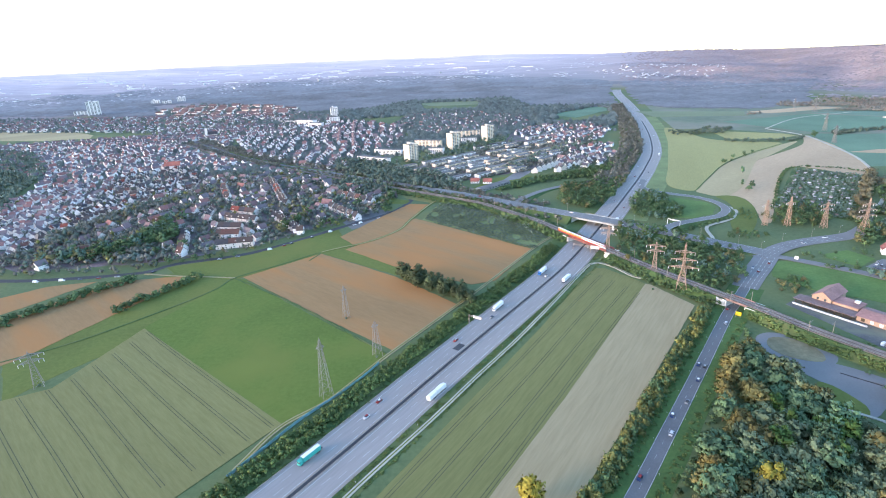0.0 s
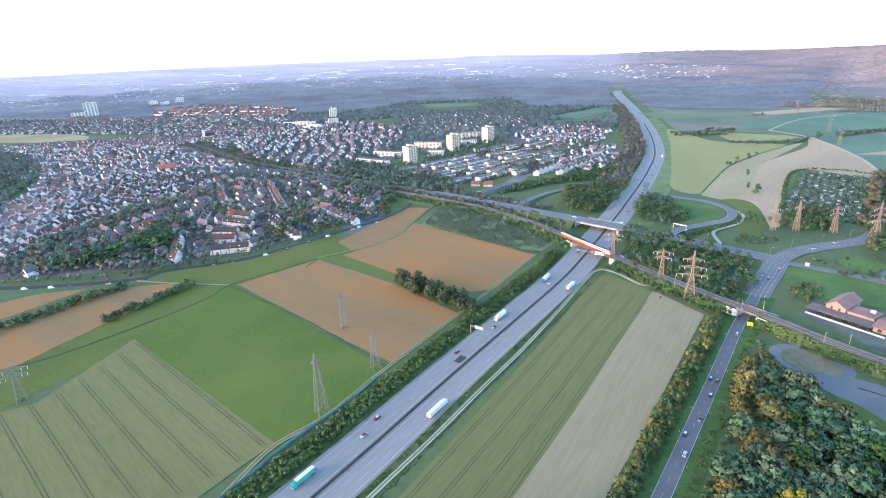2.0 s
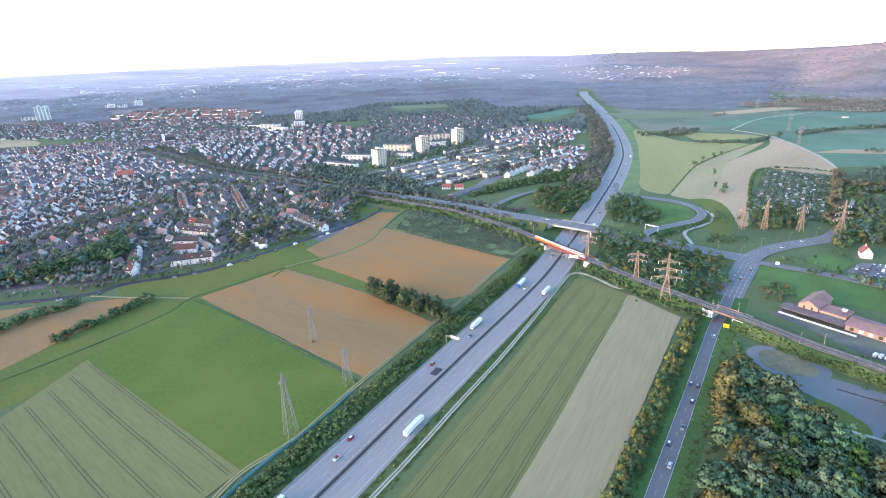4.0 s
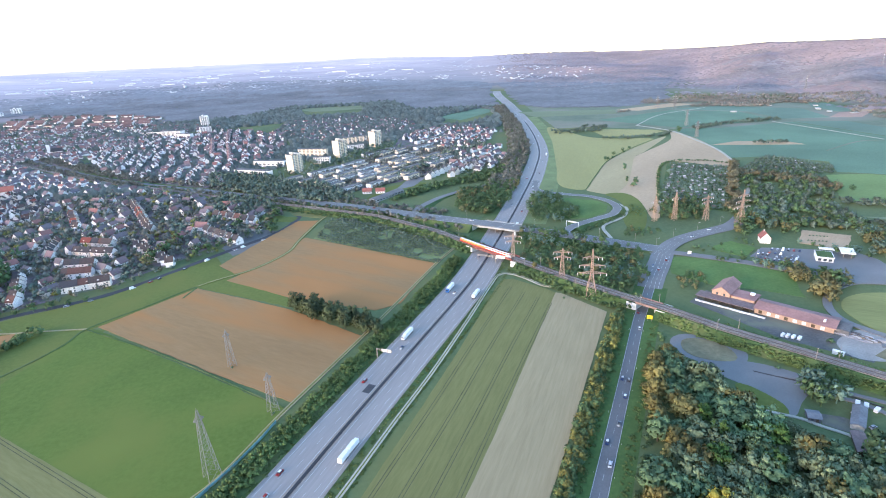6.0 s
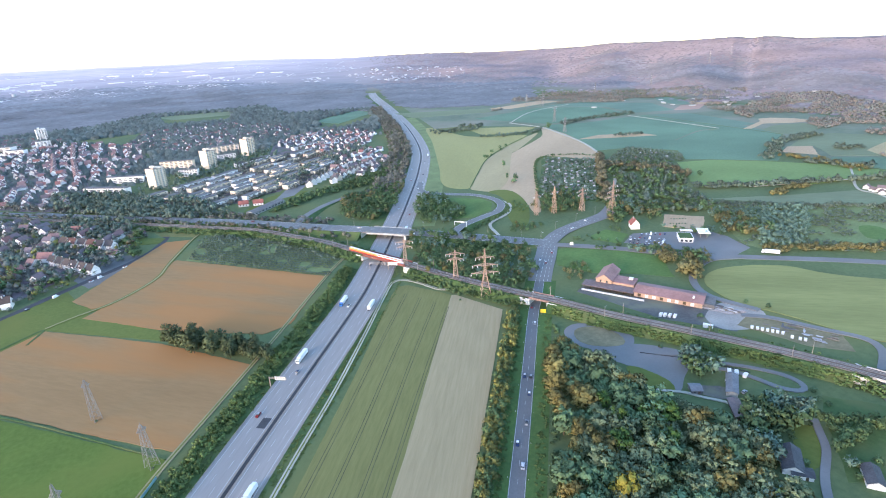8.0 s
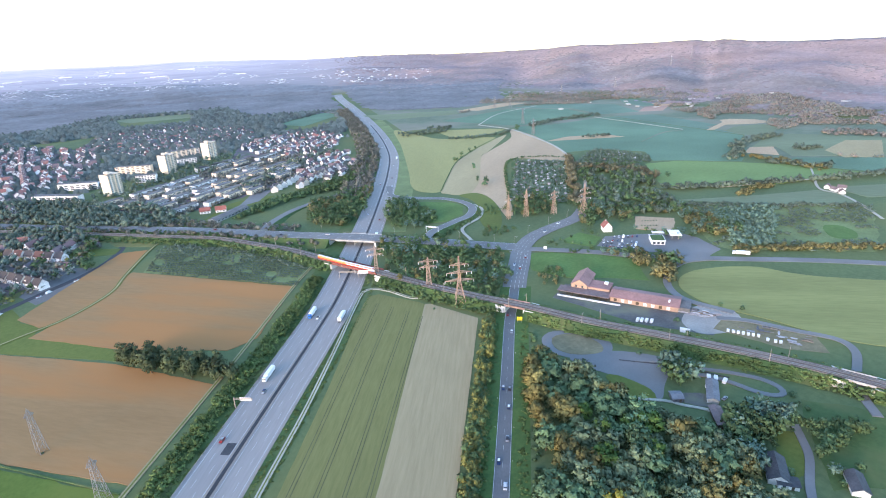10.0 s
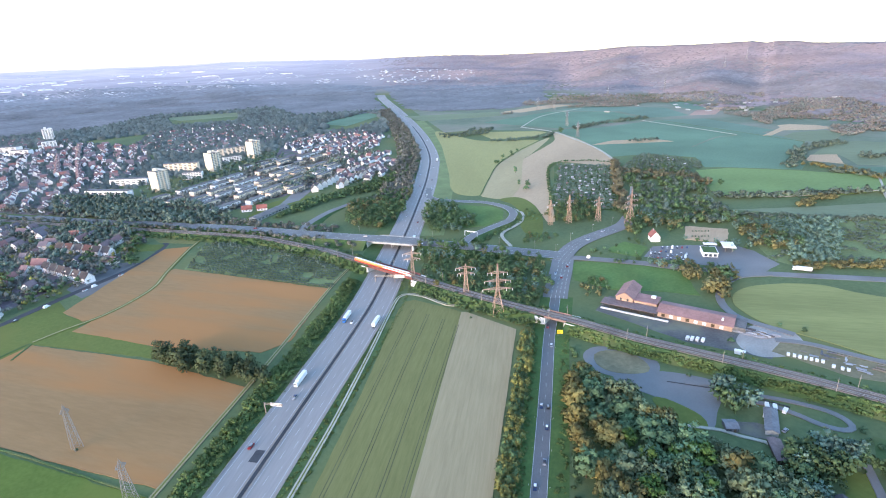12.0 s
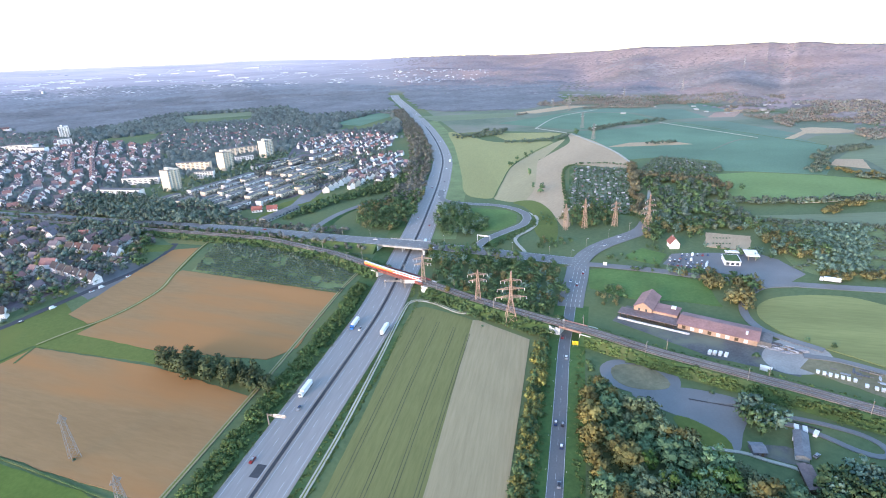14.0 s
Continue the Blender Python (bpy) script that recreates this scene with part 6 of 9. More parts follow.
taken = [(o.location.x, o.location.y) for o in scene.objects if o.name.startswith("house")]


def free(x, y, gap=15.0):
    return all((x - a) ** 2 + (y - b) ** 2 > gap * gap for a, b in taken)


def clear_of(line, x, y, d):
    return all((p.x - x) ** 2 + (p.y - y) ** 2 > d * d for p in line[::2])


PARK = [(-485, 530), (-385, 518), (-318, 528), (-316, 600), (-345, 655), (-390, 612), (-470, 575)]
TOWN_NEAR = [(-620, 600), (-440, 510), (-300, 520), (-210, 560), (-130, 640), (-75, 690), (-62, 770), (-180, 880), (-330, 1020), (-520, 1060), (-700, 900)]
town_trees, far_houses = [], []
for k, land in enumerate((TOWN_NEAR, [(-700, 900), (-520, 1060), (-330, 1020), (-470, 1180), (-560, 1480), (-800, 1560), (-1020, 1500), (-1000, 1250), (-760, 1000)],
                          [(-330, 1060), (-250, 985), (-170, 945), (-150, 1020), (-160, 1120), (-100, 1180), (-80, 1300), (-100, 1550), (-250, 1720), (-520, 1700), (-560, 1480), (-440, 1220)],
                          [(-70, 935), (-10, 860), (20, 815), (80, 850), (150, 880), (235, 985), (300, 1080), (330, 1110), (420, 1290), (400, 1420), (260, 1420), (180, 1300), (140, 1150), (40, 1040)],
                          [(-20, 1330), (150, 1350), (260, 1420), (250, 1650), (120, 1820), (-90, 1780), (-120, 1560)])):
    tagged(Geo().prism(rough_outline(land, 12.0, 3.0, 900 + k), -0.2, 0.05 + 0.006 * k).ob("ground_town_%d" % (k + 1), M["town_ground"]), "streets, yards and gardens between the houses", "ground", "", "structure")
def quarter(region, way, gap, step, keep):
    """Streets of houses with garden trees over a quarter of the town."""
    ux, uy = way
    u = Vector((ux, uy)).normalized()
    nrm = Vector((-u.y, u.x))
    cx, cy = sum(p[0] for p in region) / len(region), sum(p[1] for p in region) / len(region)
    for i in range(-40, 41):
        for j in range(-75, 76):
            bend = 22 * noise.noise(((cx + i * gap) / 170, (cy + j * step) / 170, 1.7)) + 10 * math.sin(j * step / 110 + i * 0.13)
            p = Vector((cx, cy)) + nrm * (i * gap + bend) + u * (j * step + hr.uniform(-4, 4)) + nrm * hr.uniform(-6, 6)
            if not inside(p.x, p.y, region) or inside(p.x, p.y, PARK) or (region is TOWN_NEAR and inside(p.x, p.y, TOWN_WEST)) or (region is TOWN_NEAR and noise.noise((p.x / 75, p.y / 75, 12.3)) > 0.3) or not clear_of(BELT, p.x, p.y, 18) or not free(p.x, p.y) or not clear_of(CROSS, p.x, p.y, 24) or not clear_of(RAIL, p.x, p.y, 15) or not clear_of(TOWN, p.x, p.y, 11):
                continue
            side = nrm * hr.uniform(5, 9) * hr.choice((-1, 1))
            for _ in range(hr.choice((0, 1, 1)) if region is TOWN_WEST else 2):
                town_trees.append((p.x + side.x * 1.3 + hr.uniform(-5, 5), p.y + side.y * 1.3 + hr.uniform(-5, 5), hr.uniform(4, 9), hr.uniform(5, 9.5)))
            if hr.random() < keep:
                rz = math.degrees(math.atan2(u.y, u.x)) + hr.choice((0, 0, 90)) + hr.uniform(-9, 9)
                small = 0.78 if region is TOWN_WEST else 1.08 if region is TOWN_NEAR else 0.9
                if region in (TOWN_NEAR, TOWN_WEST) and houses_built < 275:
                    house(p.x, p.y, rz, None, hr.choice(("white rendered house with a dark gabled tile roof", "pale rendered house with a gabled tile roof among trees")), "houses in the town", p.y < 620, small * hr.uniform(0.88, 1.08))
                else:
                    far_houses.append((p.x, p.y, rz, small * hr.choice((hr.uniform(7, 10), hr.uniform(8, 16))), small * hr.uniform(7, 10), hr.uniform(3.6, 6.5), small * hr.uniform(3, 5)))
                    if hr.random() < 0.3:
                        far_houses.append((p.x + 6.5 * u.x, p.y + 6.5 * u.y, rz, 5.5, 4.0, 2.6, 0.5))
            elif hr.random() < 0.8:
                town_trees.append((p.x, p.y, hr.uniform(6, 13), hr.uniform(7, 11)))


BELT = curve_points([(-560, 470), (-484, 535), (-462, 570), (-470, 630), (-455, 684), (-440, 740), (-400, 800)], 6)
for px, py in along(BELT, 0, 900, -13, 13, 9, 241):
    town_trees.append((px, py, hr.uniform(7, 12), hr.uniform(8, 12)))
for px, py in along(TOWN, 90, 640, -17, -8, 9.5, 242):
    town_trees.append((px, py, hr.uniform(5, 9), hr.uniform(6, 9)))
TOWN_WEST = [(-640, 590), (-520, 540), (-478, 560), (-490, 640), (-465, 760), (-400, 860), (-400, 960), (-520, 1060), (-700, 900)]
quarter(TOWN_WEST, (-0.24, 0.97), 19, 10.8, 0.9)
quarter(TOWN_NEAR, (0.55, 0.83), 31, 17.5, 0.7)
quarter([(-700, 900), (-520, 1060), (-330, 1020), (-470, 1180), (-560, 1480), (-800, 1560), (-1250, 1530), (-1100, 1250), (-760, 1000)], (0.5, 0.87), 25, 14.5, 0.85)
quarter([(-330, 1060), (-250, 985), (-170, 945), (-150, 1020), (-160, 1120), (-100, 1180), (-80, 1300), (-100, 1550), (-250, 1720), (-520, 1700), (-560, 1480), (-440, 1220)], (-0.1, 1.0), 27, 13.5, 0.88)
quarter([(-20, 1330), (150, 1350), (260, 1420), (250, 1650), (120, 1820), (-90, 1780), (-120, 1560)], (0.7, 0.7), 30, 15, 0.72)
quarter([(250, 1120), (330, 1110), (420, 1290), (400, 1420), (260, 1420), (180, 1300)], (0.75, 0.66), 26, 14, 0.8)
quarter([(200, 880), (250, 860), (330, 960), (360, 1100), (270, 1080)], (0.75, 0.66), 24, 13, 0.8)
quarter([(-1000, 1540), (-780, 1440), (-620, 1390), (-560, 1490), (-520, 1710), (-620, 1730), (-800, 1600)], (0.9, 0.45), 24, 14, 0.85)
quarter([(-1900, 2000), (-1020, 1720), (-800, 1600), (-560, 1720), (-250, 1760), (-500, 2050), (-1000, 2150), (-1700, 2300), (-2300, 2250)], (0.9, 0.45), 30, 15, 0.66)
built = [(o.matrix_world.translation.x, o.matrix_world.translation.y) for o in scene.objects if o.name.split(".")[0] == "house"]
for x, y in scatter(TOWN_NEAR, 8.6, 24):
    lush = noise.noise((x / 75, y / 75, 12.3)) > 0.3
    gap = 9 if lush else 11
    if not inside(x, y, TOWN_WEST) and all((x - a) ** 2 + (y - b) ** 2 > gap * gap for a, b in built) and clear_of(TOWN, x, y, 9) and hr.random() < 0.92:
        town_trees.append((x, y, hr.uniform(6, 11) + 3 * lush, hr.uniform(7.5, 12) + 2 * lush))
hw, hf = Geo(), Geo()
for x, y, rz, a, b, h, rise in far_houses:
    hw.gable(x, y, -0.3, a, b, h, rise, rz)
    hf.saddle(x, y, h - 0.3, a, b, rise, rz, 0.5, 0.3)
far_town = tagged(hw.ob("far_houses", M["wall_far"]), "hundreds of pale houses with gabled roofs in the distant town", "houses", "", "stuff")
tagged(hf.ob("roofs", M["roof_far"], far_town), "brown, grey and red tile roofs, paled with painted haze", "", "", "stuff")
near_trees = [t for t in town_trees if t[1] < 960 and t[0] > -720]
hr.shuffle(near_trees)
cuts = [int(len(near_trees) * v) for v in (0, 0.06, 0.36, 0.42, 1.0)]
for name, mat, text, lo, hi in (("trees_town_olive", "hedge_olive", "yellowish street trees among the houses", cuts[0], cuts[1]), ("trees_town_park", "leaf_park", "dark green garden trees among the houses", cuts[1], cuts[2]),
                                ("trees_town_rust", "leaf_rust", "reddish brown trees among the houses", cuts[2], cuts[3]), ("trees_town", "leaf_town", "garden and street trees among the houses", cuts[3], cuts[4])):
    thicket(name, near_trees[lo:hi], 69 + lo, M[mat], text, "trees", 13, 0.5, 2)
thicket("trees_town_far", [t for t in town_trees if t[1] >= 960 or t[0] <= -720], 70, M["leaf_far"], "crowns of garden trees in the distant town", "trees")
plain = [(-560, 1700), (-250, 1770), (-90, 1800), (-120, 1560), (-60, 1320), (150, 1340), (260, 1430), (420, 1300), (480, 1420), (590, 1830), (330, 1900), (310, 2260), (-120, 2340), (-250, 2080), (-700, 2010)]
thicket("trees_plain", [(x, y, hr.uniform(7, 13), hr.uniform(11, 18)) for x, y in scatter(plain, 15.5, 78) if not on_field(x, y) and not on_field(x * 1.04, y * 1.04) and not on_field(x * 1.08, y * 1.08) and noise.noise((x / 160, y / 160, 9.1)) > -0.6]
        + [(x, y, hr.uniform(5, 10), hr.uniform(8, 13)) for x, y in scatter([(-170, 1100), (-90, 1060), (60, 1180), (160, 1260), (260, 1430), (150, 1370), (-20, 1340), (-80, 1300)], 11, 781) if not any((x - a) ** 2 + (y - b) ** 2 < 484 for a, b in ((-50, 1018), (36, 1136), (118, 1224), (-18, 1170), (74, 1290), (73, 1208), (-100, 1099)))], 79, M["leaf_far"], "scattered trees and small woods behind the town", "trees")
# street trees near the town's edge as single trees
for x, y, h, k in [(-416 + i * 14 + vr.uniform(-4, 4), 528 + 3 * i + vr.uniform(-9, 9), vr.uniform(7, 11), vr.choice(("leaf", "leaf", "gold", "grey"))) for i in range(10)] + \
        [(-330 + vr.uniform(-22, 22), 590 + vr.uniform(-24, 24), vr.uniform(9, 13), "leaf") for i in range(14)] + [(-191 + 2 * i, 604 + 9 * i - 3, vr.uniform(8, 11), vr.choice(("leaf", "gold"))) for i in range(9)] + \
        [(-100 - 12 * i + vr.uniform(-4, 4), 655 - 10 * i + vr.uniform(-3, 5), vr.uniform(5, 8), "leaf") for i in range(5)] + [(-90 + vr.uniform(-30, 25), 700 + vr.uniform(-30, 40), vr.uniform(5, 9), "leaf") for i in range(14)] + \
        [(x_, y_, vr.uniform(7, 12), vr.choice(("leaf", "leaf", "leaf", "grey", "gold"))) for x_, y_ in scatter([(-463, 533), (-429, 524), (-391, 526), (-350, 545), (-335, 570), (-352, 596), (-375, 570), (-400, 552)], 9.5, 93) + scatter([(-369, 658), (-341, 679), (-331, 607), (-350, 600)], 10, 94)] + \
        [(-300 + 13 * i, 512 + 1.5 * i + 0.03 * i * i * 4, vr.uniform(4, 7), "leaf") for i in range(7)]:
    tree(x, y, h * 1.5, k, "at the edge of the town", 0.95, "trees at the town's edge")
thicket("trees_town_wood", [(x, y, vr.uniform(8, 14), vr.uniform(9, 13)) for x, y in scatter([(-1300, 1480), (-1000, 1330), (-800, 1080), (-720, 900), (-640, 760), (-820, 800), (-1400, 1200)], 10.5, 72)
                            + scatter([(-213, 1060), (-178, 945), (-109, 858), (-10, 775), (40, 770), (20, 830), (-7, 893), (-60, 940), (-99, 1010)], 9, 73)
                            + scatter([(-165, 880), (-60, 788), (-100, 764), (-150, 776)], 9, 77)
                            + scatter([(-90, 1000), (-20, 960), (60, 1040), (150, 1120), (180, 1180), (150, 1240), (60, 1180), (-20, 1090)], 16, 74)
                            + scatter([(100, 850), (230, 1000), (330, 1080), (350, 1180), (250, 1080), (120, 930)], 15, 75)], 76, M["leaf_park"], "dark green park trees around the blocks", "trees", 5, 0.9, 2)

# ---- blocks of flats ----
M["cream"] = surface("cream_panels", (0.84, 0.67, 0.5), (0.9, 0.74, 0.57), 0.5, 0.1, 0.85, 0.1, 0.08)
M["white_panel"] = surface("white_panels", (0.78, 0.735, 0.71), (0.87, 0.82, 0.8), 0.5, 0.1, 0.85, 0.1, 0.08)
M["felt"] = surface("flat_roof_felt", (0.13, 0.125, 0.124), (0.19, 0.184, 0.182), 0.6, 0.1, 0.95, 0.2, 0.2)


def block(name, x, y, rz, a, b, h, mat, text, bays=5, roof_box=True, group=""):
    """A flat-roofed block of flats with parapet, stair tower, windows and balconies storey by storey."""
    e = empty(name, pose(x, y, 0, 0, 0, rz), text, "apartment block", group)
    w = Geo().box(0, 0, -0.5, a, b, h + 0.5)
    if h > 25:
        w.box(a * 0.27, 0, -0.5, a * 0.4, b + 2.4, h + 1.2)
    w.ob("wall", M[mat], e)
    Geo().box(0, 0, h + 0.01, a + 0.3, b + 0.3, 0.35).ob("roof", M["felt"], e)
    if roof_box:
        Geo().box(-a * 0.15, 0, h + 0.35, a * 0.22, b * 0.4, 3.2).box(-a * 0.15, 0, h + 3.55, a * 0.24, b * 0.44, 0.2).ob("lift_house", M[mat], e)
    floors = int(h / 3)
    pane = Geo().box(0, 0, 0, a / bays * 0.62, 0.16, 1.5).mesh("window", M["glass"])
    rail = Geo().box(0, 0, 0, a / bays * 0.5, 1.1, 0.15).box(0, -0.5, 0.15, a / bays * 0.5, 0.1, 0.9).mesh("balcony", M["white_panel"])
    for k in range(floors):
        for i in range(bays):
            for sgn in (-1, 1):
                proud = 1.2 if (h > 25 and i >= bays * 0.5 and i < bays * 0.94) else 0
                o = new("window", pane)
                o.parent = e
                o.location = (-a / 2 + (i + 0.5) * a / bays, sgn * (b / 2 + proud + 0.02), 1.0 + 3 * k)
            if i % 2 == 0 and k:
                o = new("balcony", rail)
                o.parent = e
                o.location = (-a / 2 + (i + 0.5) * a / bays, -b / 2 - 0.7 - (1.2 if (h > 25 and i >= bays * 0.5 and i < bays * 0.94) else 0), 3 * k)
    return e


for x, y in ((-50, 1018), (36, 1136), (118, 1224)):
    block("apartment_tower", x, y, 38, 21, 19, 33, "cream", "cream high-rise block of flats with balconies", 4, True, "three cream high-rise blocks")
for p, q, h in (((-46, 1182), (10, 1158), 15), ((-16, 1088), (14, 1078), 12), ((42, 1284), (105, 1295), 15), ((56, 1206), (90, 1210), 10), ((-128, 1112), (-71, 1086), 11), ((-154, 1044), (-92, 1000), 11)):
    block("apartment_slab", (p[0] + q[0]) / 2, (p[1] + q[1]) / 2, math.degrees(math.atan2(q[1] - p[1], q[0] - p[0])), math.hypot(q[0] - p[0], q[1] - p[1]), 12, h, "white_panel" if h < 14 else "cream", "long pale block of flats with balconies", 7, False, "long blocks of flats")
for x, y, a, b, h, rz, text in ((-344, 1850, 24, 20, 35, 15, "white high-rise block beyond the old town"), (-316, 1690, 30, 18, 20, 15, "white mid-rise block beyond the old town"), (-1468, 2366, 50, 22, 62, 30, "large white high-rise at the town's far edge"),
                                (-1530, 2370, 50, 22, 24, 30, "low white block at the town's far edge"), (-1366, 2700, 38, 25, 34, 20, "pale far high-rise block"), (-1306, 2690, 38, 25, 30, 20, "pale far high-rise block"), (-1266, 2760, 38, 25, 40, 20, "pale far high-rise block"),
                                (-470, 1740, 80, 14, 10, -20, "long white school building"), (-400, 1680, 60, 22, 16, -25, "white institute building with stepped roof"), (-360, 1620, 46, 16, 13, -25, "white wing of the institute")):
    block("apartment_block", x, y, rz, a, b, h, "white_panel", text, 4, h > 30)
TERRACES = [((-26, 970), (29, 1014), "white_panel"), ((34, 1015), (74, 1050), "white_panel"), ((-78, 931), (-39, 959), "cream"), ((-15, 894), (15, 918), "cream"), ((16, 825), (52, 853), "white_panel"), ((17, 931), (54, 961), "cream"),
                  ((58, 964), (96, 997), "white_panel"), ((86, 891), (124, 922), "cream"), ((128, 928), (166, 960), "cream"), ((81, 1099), (147, 1153), "white_panel"), ((146, 1065), (192, 1091), "cream"), ((52, 884), (78, 906), "cream"),
                  ((100, 1038), (140, 1070), "cream"), ((130, 994), (180, 1030), "cream"), ((190, 1128), (236, 1168), "white_panel"), ((185, 1020), (225, 1055), "cream"), ((-40, 908), (-20, 928), "cream"), ((0, 862), (28, 880), "cream"),
            ((79, 1107), (140, 1138), "white_panel"), ((205, 1205), (262, 1240), "white_panel"), ((270, 1240), (322, 1273), "cream"), ((138, 1061), (170, 1080), "white_panel")]
TERRACE_LAND = [(-70, 935), (-10, 860), (20, 815), (80, 850), (150, 880), (235, 985), (300, 1080), (250, 1180), (140, 1150), (40, 1040)]
spots = [((p[0] + (q[0] - p[0]) * k / 4, p[1] + (q[1] - p[1]) * k / 4)) for p, q, m in TERRACES for k in range(5)]
for i in range(-14, 15):
    for j in range(-9, 10):
        c = Vector((100, 990)) + Vector((0.77, 0.64)) * (j * 40 + 13 * (i % 3)) + Vector((-0.64, 0.77)) * (i * 18)
        e0, e1 = c - Vector((0.77, 0.64)) * 15, c + Vector((0.77, 0.64)) * 15
        if all(inside(v.x, v.y, TERRACE_LAND) for v in (c, e0, e1)) and all((v.x - a) ** 2 + (v.y - b) ** 2 > 196 for v in (c, e0, e1) for a, b in spots) and hr.random() < 0.7:
            TERRACES.append(((e0.x, e0.y), (e1.x, e1.y), "white_panel" if hr.random() < 0.45 else "cream"))
terrace((158, 858), (262, 972), 11, 6, 40, "white stepped house with a grey gable roof", "stepped white houses", False)
terrace((196, 858), (296, 958), 9, 6, 60, "white stepped house with a grey gable roof", "stepped white houses", False)
row_trees = []
for p, q, mat in TERRACES:
    for k in range(12):
        t = hr.random() * 1.15
        row_trees.append((p[0] + (q[0] - p[0]) * t + 9.5 * 0.64 + hr.uniform(-2, 2), p[1] + (q[1] - p[1]) * t - 9.5 * 0.77 + hr.uniform(-2, 2), hr.uniform(3.5, 8), hr.uniform(4, 8)))
    n = max(2, int(math.hypot(q[0] - p[0], q[1] - p[1]) / 9))
    a = math.degrees(math.atan2(q[1] - p[1], q[0] - p[0]))
    e = empty("terrace_block", pose((p[0] + q[0]) / 2, (p[1] + q[1]) / 2, 0, 0, 0, a), "flat-roofed pale terrace of houses in parallel rows", "terraced houses", "flat-roofed terraces")
    ln = math.hypot(q[0] - p[0], q[1] - p[1])
    for i in range(n):
        off = 1.2 * (i % 2)
        Geo().box(-ln / 2 + (i + 0.5) * ln / n, off, -0.3, ln / n - 0.01, 10, 6.6).ob("wall", M[mat], e)
        Geo().box(-ln / 2 + (i + 0.5) * ln / n, off, 6.32, ln / n - 0.2, 10.4, 0.4).ob("roof", M["felt"], e)
    pane = Geo().box(0, 0, 0, 2.2, 0.14, 1.5).mesh("window", M["glass"])
    for i in range(n):
        for z in (0.9, 3.8):
            o = new("window", pane)
            o.parent = e
            o.location = (-ln / 2 + (i + 0.5) * ln / n, -5.02 + 1.2 * (i % 2), z)
ends = [(p[0] + (q[0] - p[0]) * k / 3, p[1] + (q[1] - p[1]) * k / 3) for p, q, m in TERRACES for k in range(4)]
for x, y in scatter(TERRACE_LAND + [], 8.5, 801):
    if all((x - a) ** 2 + (y - b) ** 2 > 81 for a, b in ends) and not on_field(x, y):
        row_trees.append((x, y, hr.uniform(3.5, 8.5), hr.uniform(5, 9)))
thicket("trees_terraces", row_trees, 80, M["leaf_town"], "garden trees between the terrace rows", "trees", 8, 0.7, 1)
# church tower, hall and red-roofed farm at the town's edge
ch = empty("church", pose(-640, 1500, 0, 0, 0, 20), "pale church with a slender pointed tower", "church")
Geo().box(0, 0, 0, 7, 7, 26).ob("tower", M["white_panel"], ch)
Geo().box(0, 0, 26, 7.6, 7.6, 12, 0, 0.05).ob("spire", M["felt"], ch)
Geo().gable(15, 0, 0, 24, 13, 9, 7).ob("nave", M["wall"], ch)
Geo().saddle(15, 0, 9, 24, 13, 7).ob("roof", M["roof"], ch)
M["red_tiles"] = surface("red_roof_tiles", (0.25, 0.095, 0.08), (0.32, 0.125, 0.1), 1.0, 0.2, 0.8, 0.3, 0.15)


M["far_red"] = surface("dull_red_tiles", (0.098, 0.07, 0.072), (0.15, 0.1, 0.1), 0.1, 0.02, 0.85, 0, 0.3, rand="object", spread=0.3)
M["old_red"] = surface("weathered_red_tiles", (0.2, 0.122, 0.118), (0.26, 0.16, 0.152), 0.8, 0.1, 0.85, 0.2, 0.2)


def red_house(x, y, rz, a, b, h, rise, text, name="farmhouse"):
    w = tagged(Geo().gable(0, 0, -0.3, a, b, h, rise).ob(name, M["white_panel"]), text, "house")
    w.matrix_world = pose(x, y, 0, 0, 0, rz)
    Geo().saddle(0, 0, h - 0.3, a, b, rise, 0, 0.6, 0.3).ob("roof", M["red_tiles"], w)
    Geo().box(a * 0.2, 0.6, h + rise * 0.5, 0.8, 0.8, rise * 0.5 + 1).ob("chimney", M["concrete"], w)
    for px in (-0.3, 0, 0.3):
        Geo().box(a * px, -b / 2 - 0.02, 1.2, 1.4, 0.12, 1.4).ob("window", M["glass"], w)
        Geo().box(a / 2 + 0.02, b * px * 0.8, 1.2, 0.12, 1.2, 1.4).ob("window", M["glass"], w)
    return w


red_house(59, 812, -12, 13, 8, 4.0, 4, "white house with a bright red tile roof beside the terraces")
red_house(78, 806, -12, 13, 8, 4.0, 4, "white house with a bright red tile roof beside the terraces")
red_house(-530, 1055, 10, 30, 14, 8, 7, "school with a bright red hipped tile roof", "school")
red_house(422, 449, 60, 11, 9, 5.6, 5.4, "white gabled house with a red tile roof near the car park", "house")
rw, rr, far_row_trees = Geo(), Geo(), []
for (p0, p1, count) in (((-272, 1522), (-232, 1263), 13), ((-250, 1661), (-222, 1429), 11), ((-218, 1405), (-184, 1180), 11)):
    turn = math.degrees(math.atan2(p1[1] - p0[1], p1[0] - p0[0]))
    for i in range(count):
        x, y = p0[0] + (p1[0] - p0[0]) * (i + 0.5) / count, p0[1] + (p1[1] - p0[1]) * (i + 0.5) / count
        a = 15 + 2 * hr.random()
        rw.gable(x, y, -0.3, a, 9.5, 6.5, 3.6, turn)
        rr.saddle(x, y, 6.2, a, 9.5, 3.6, turn, 0.5, 0.3)
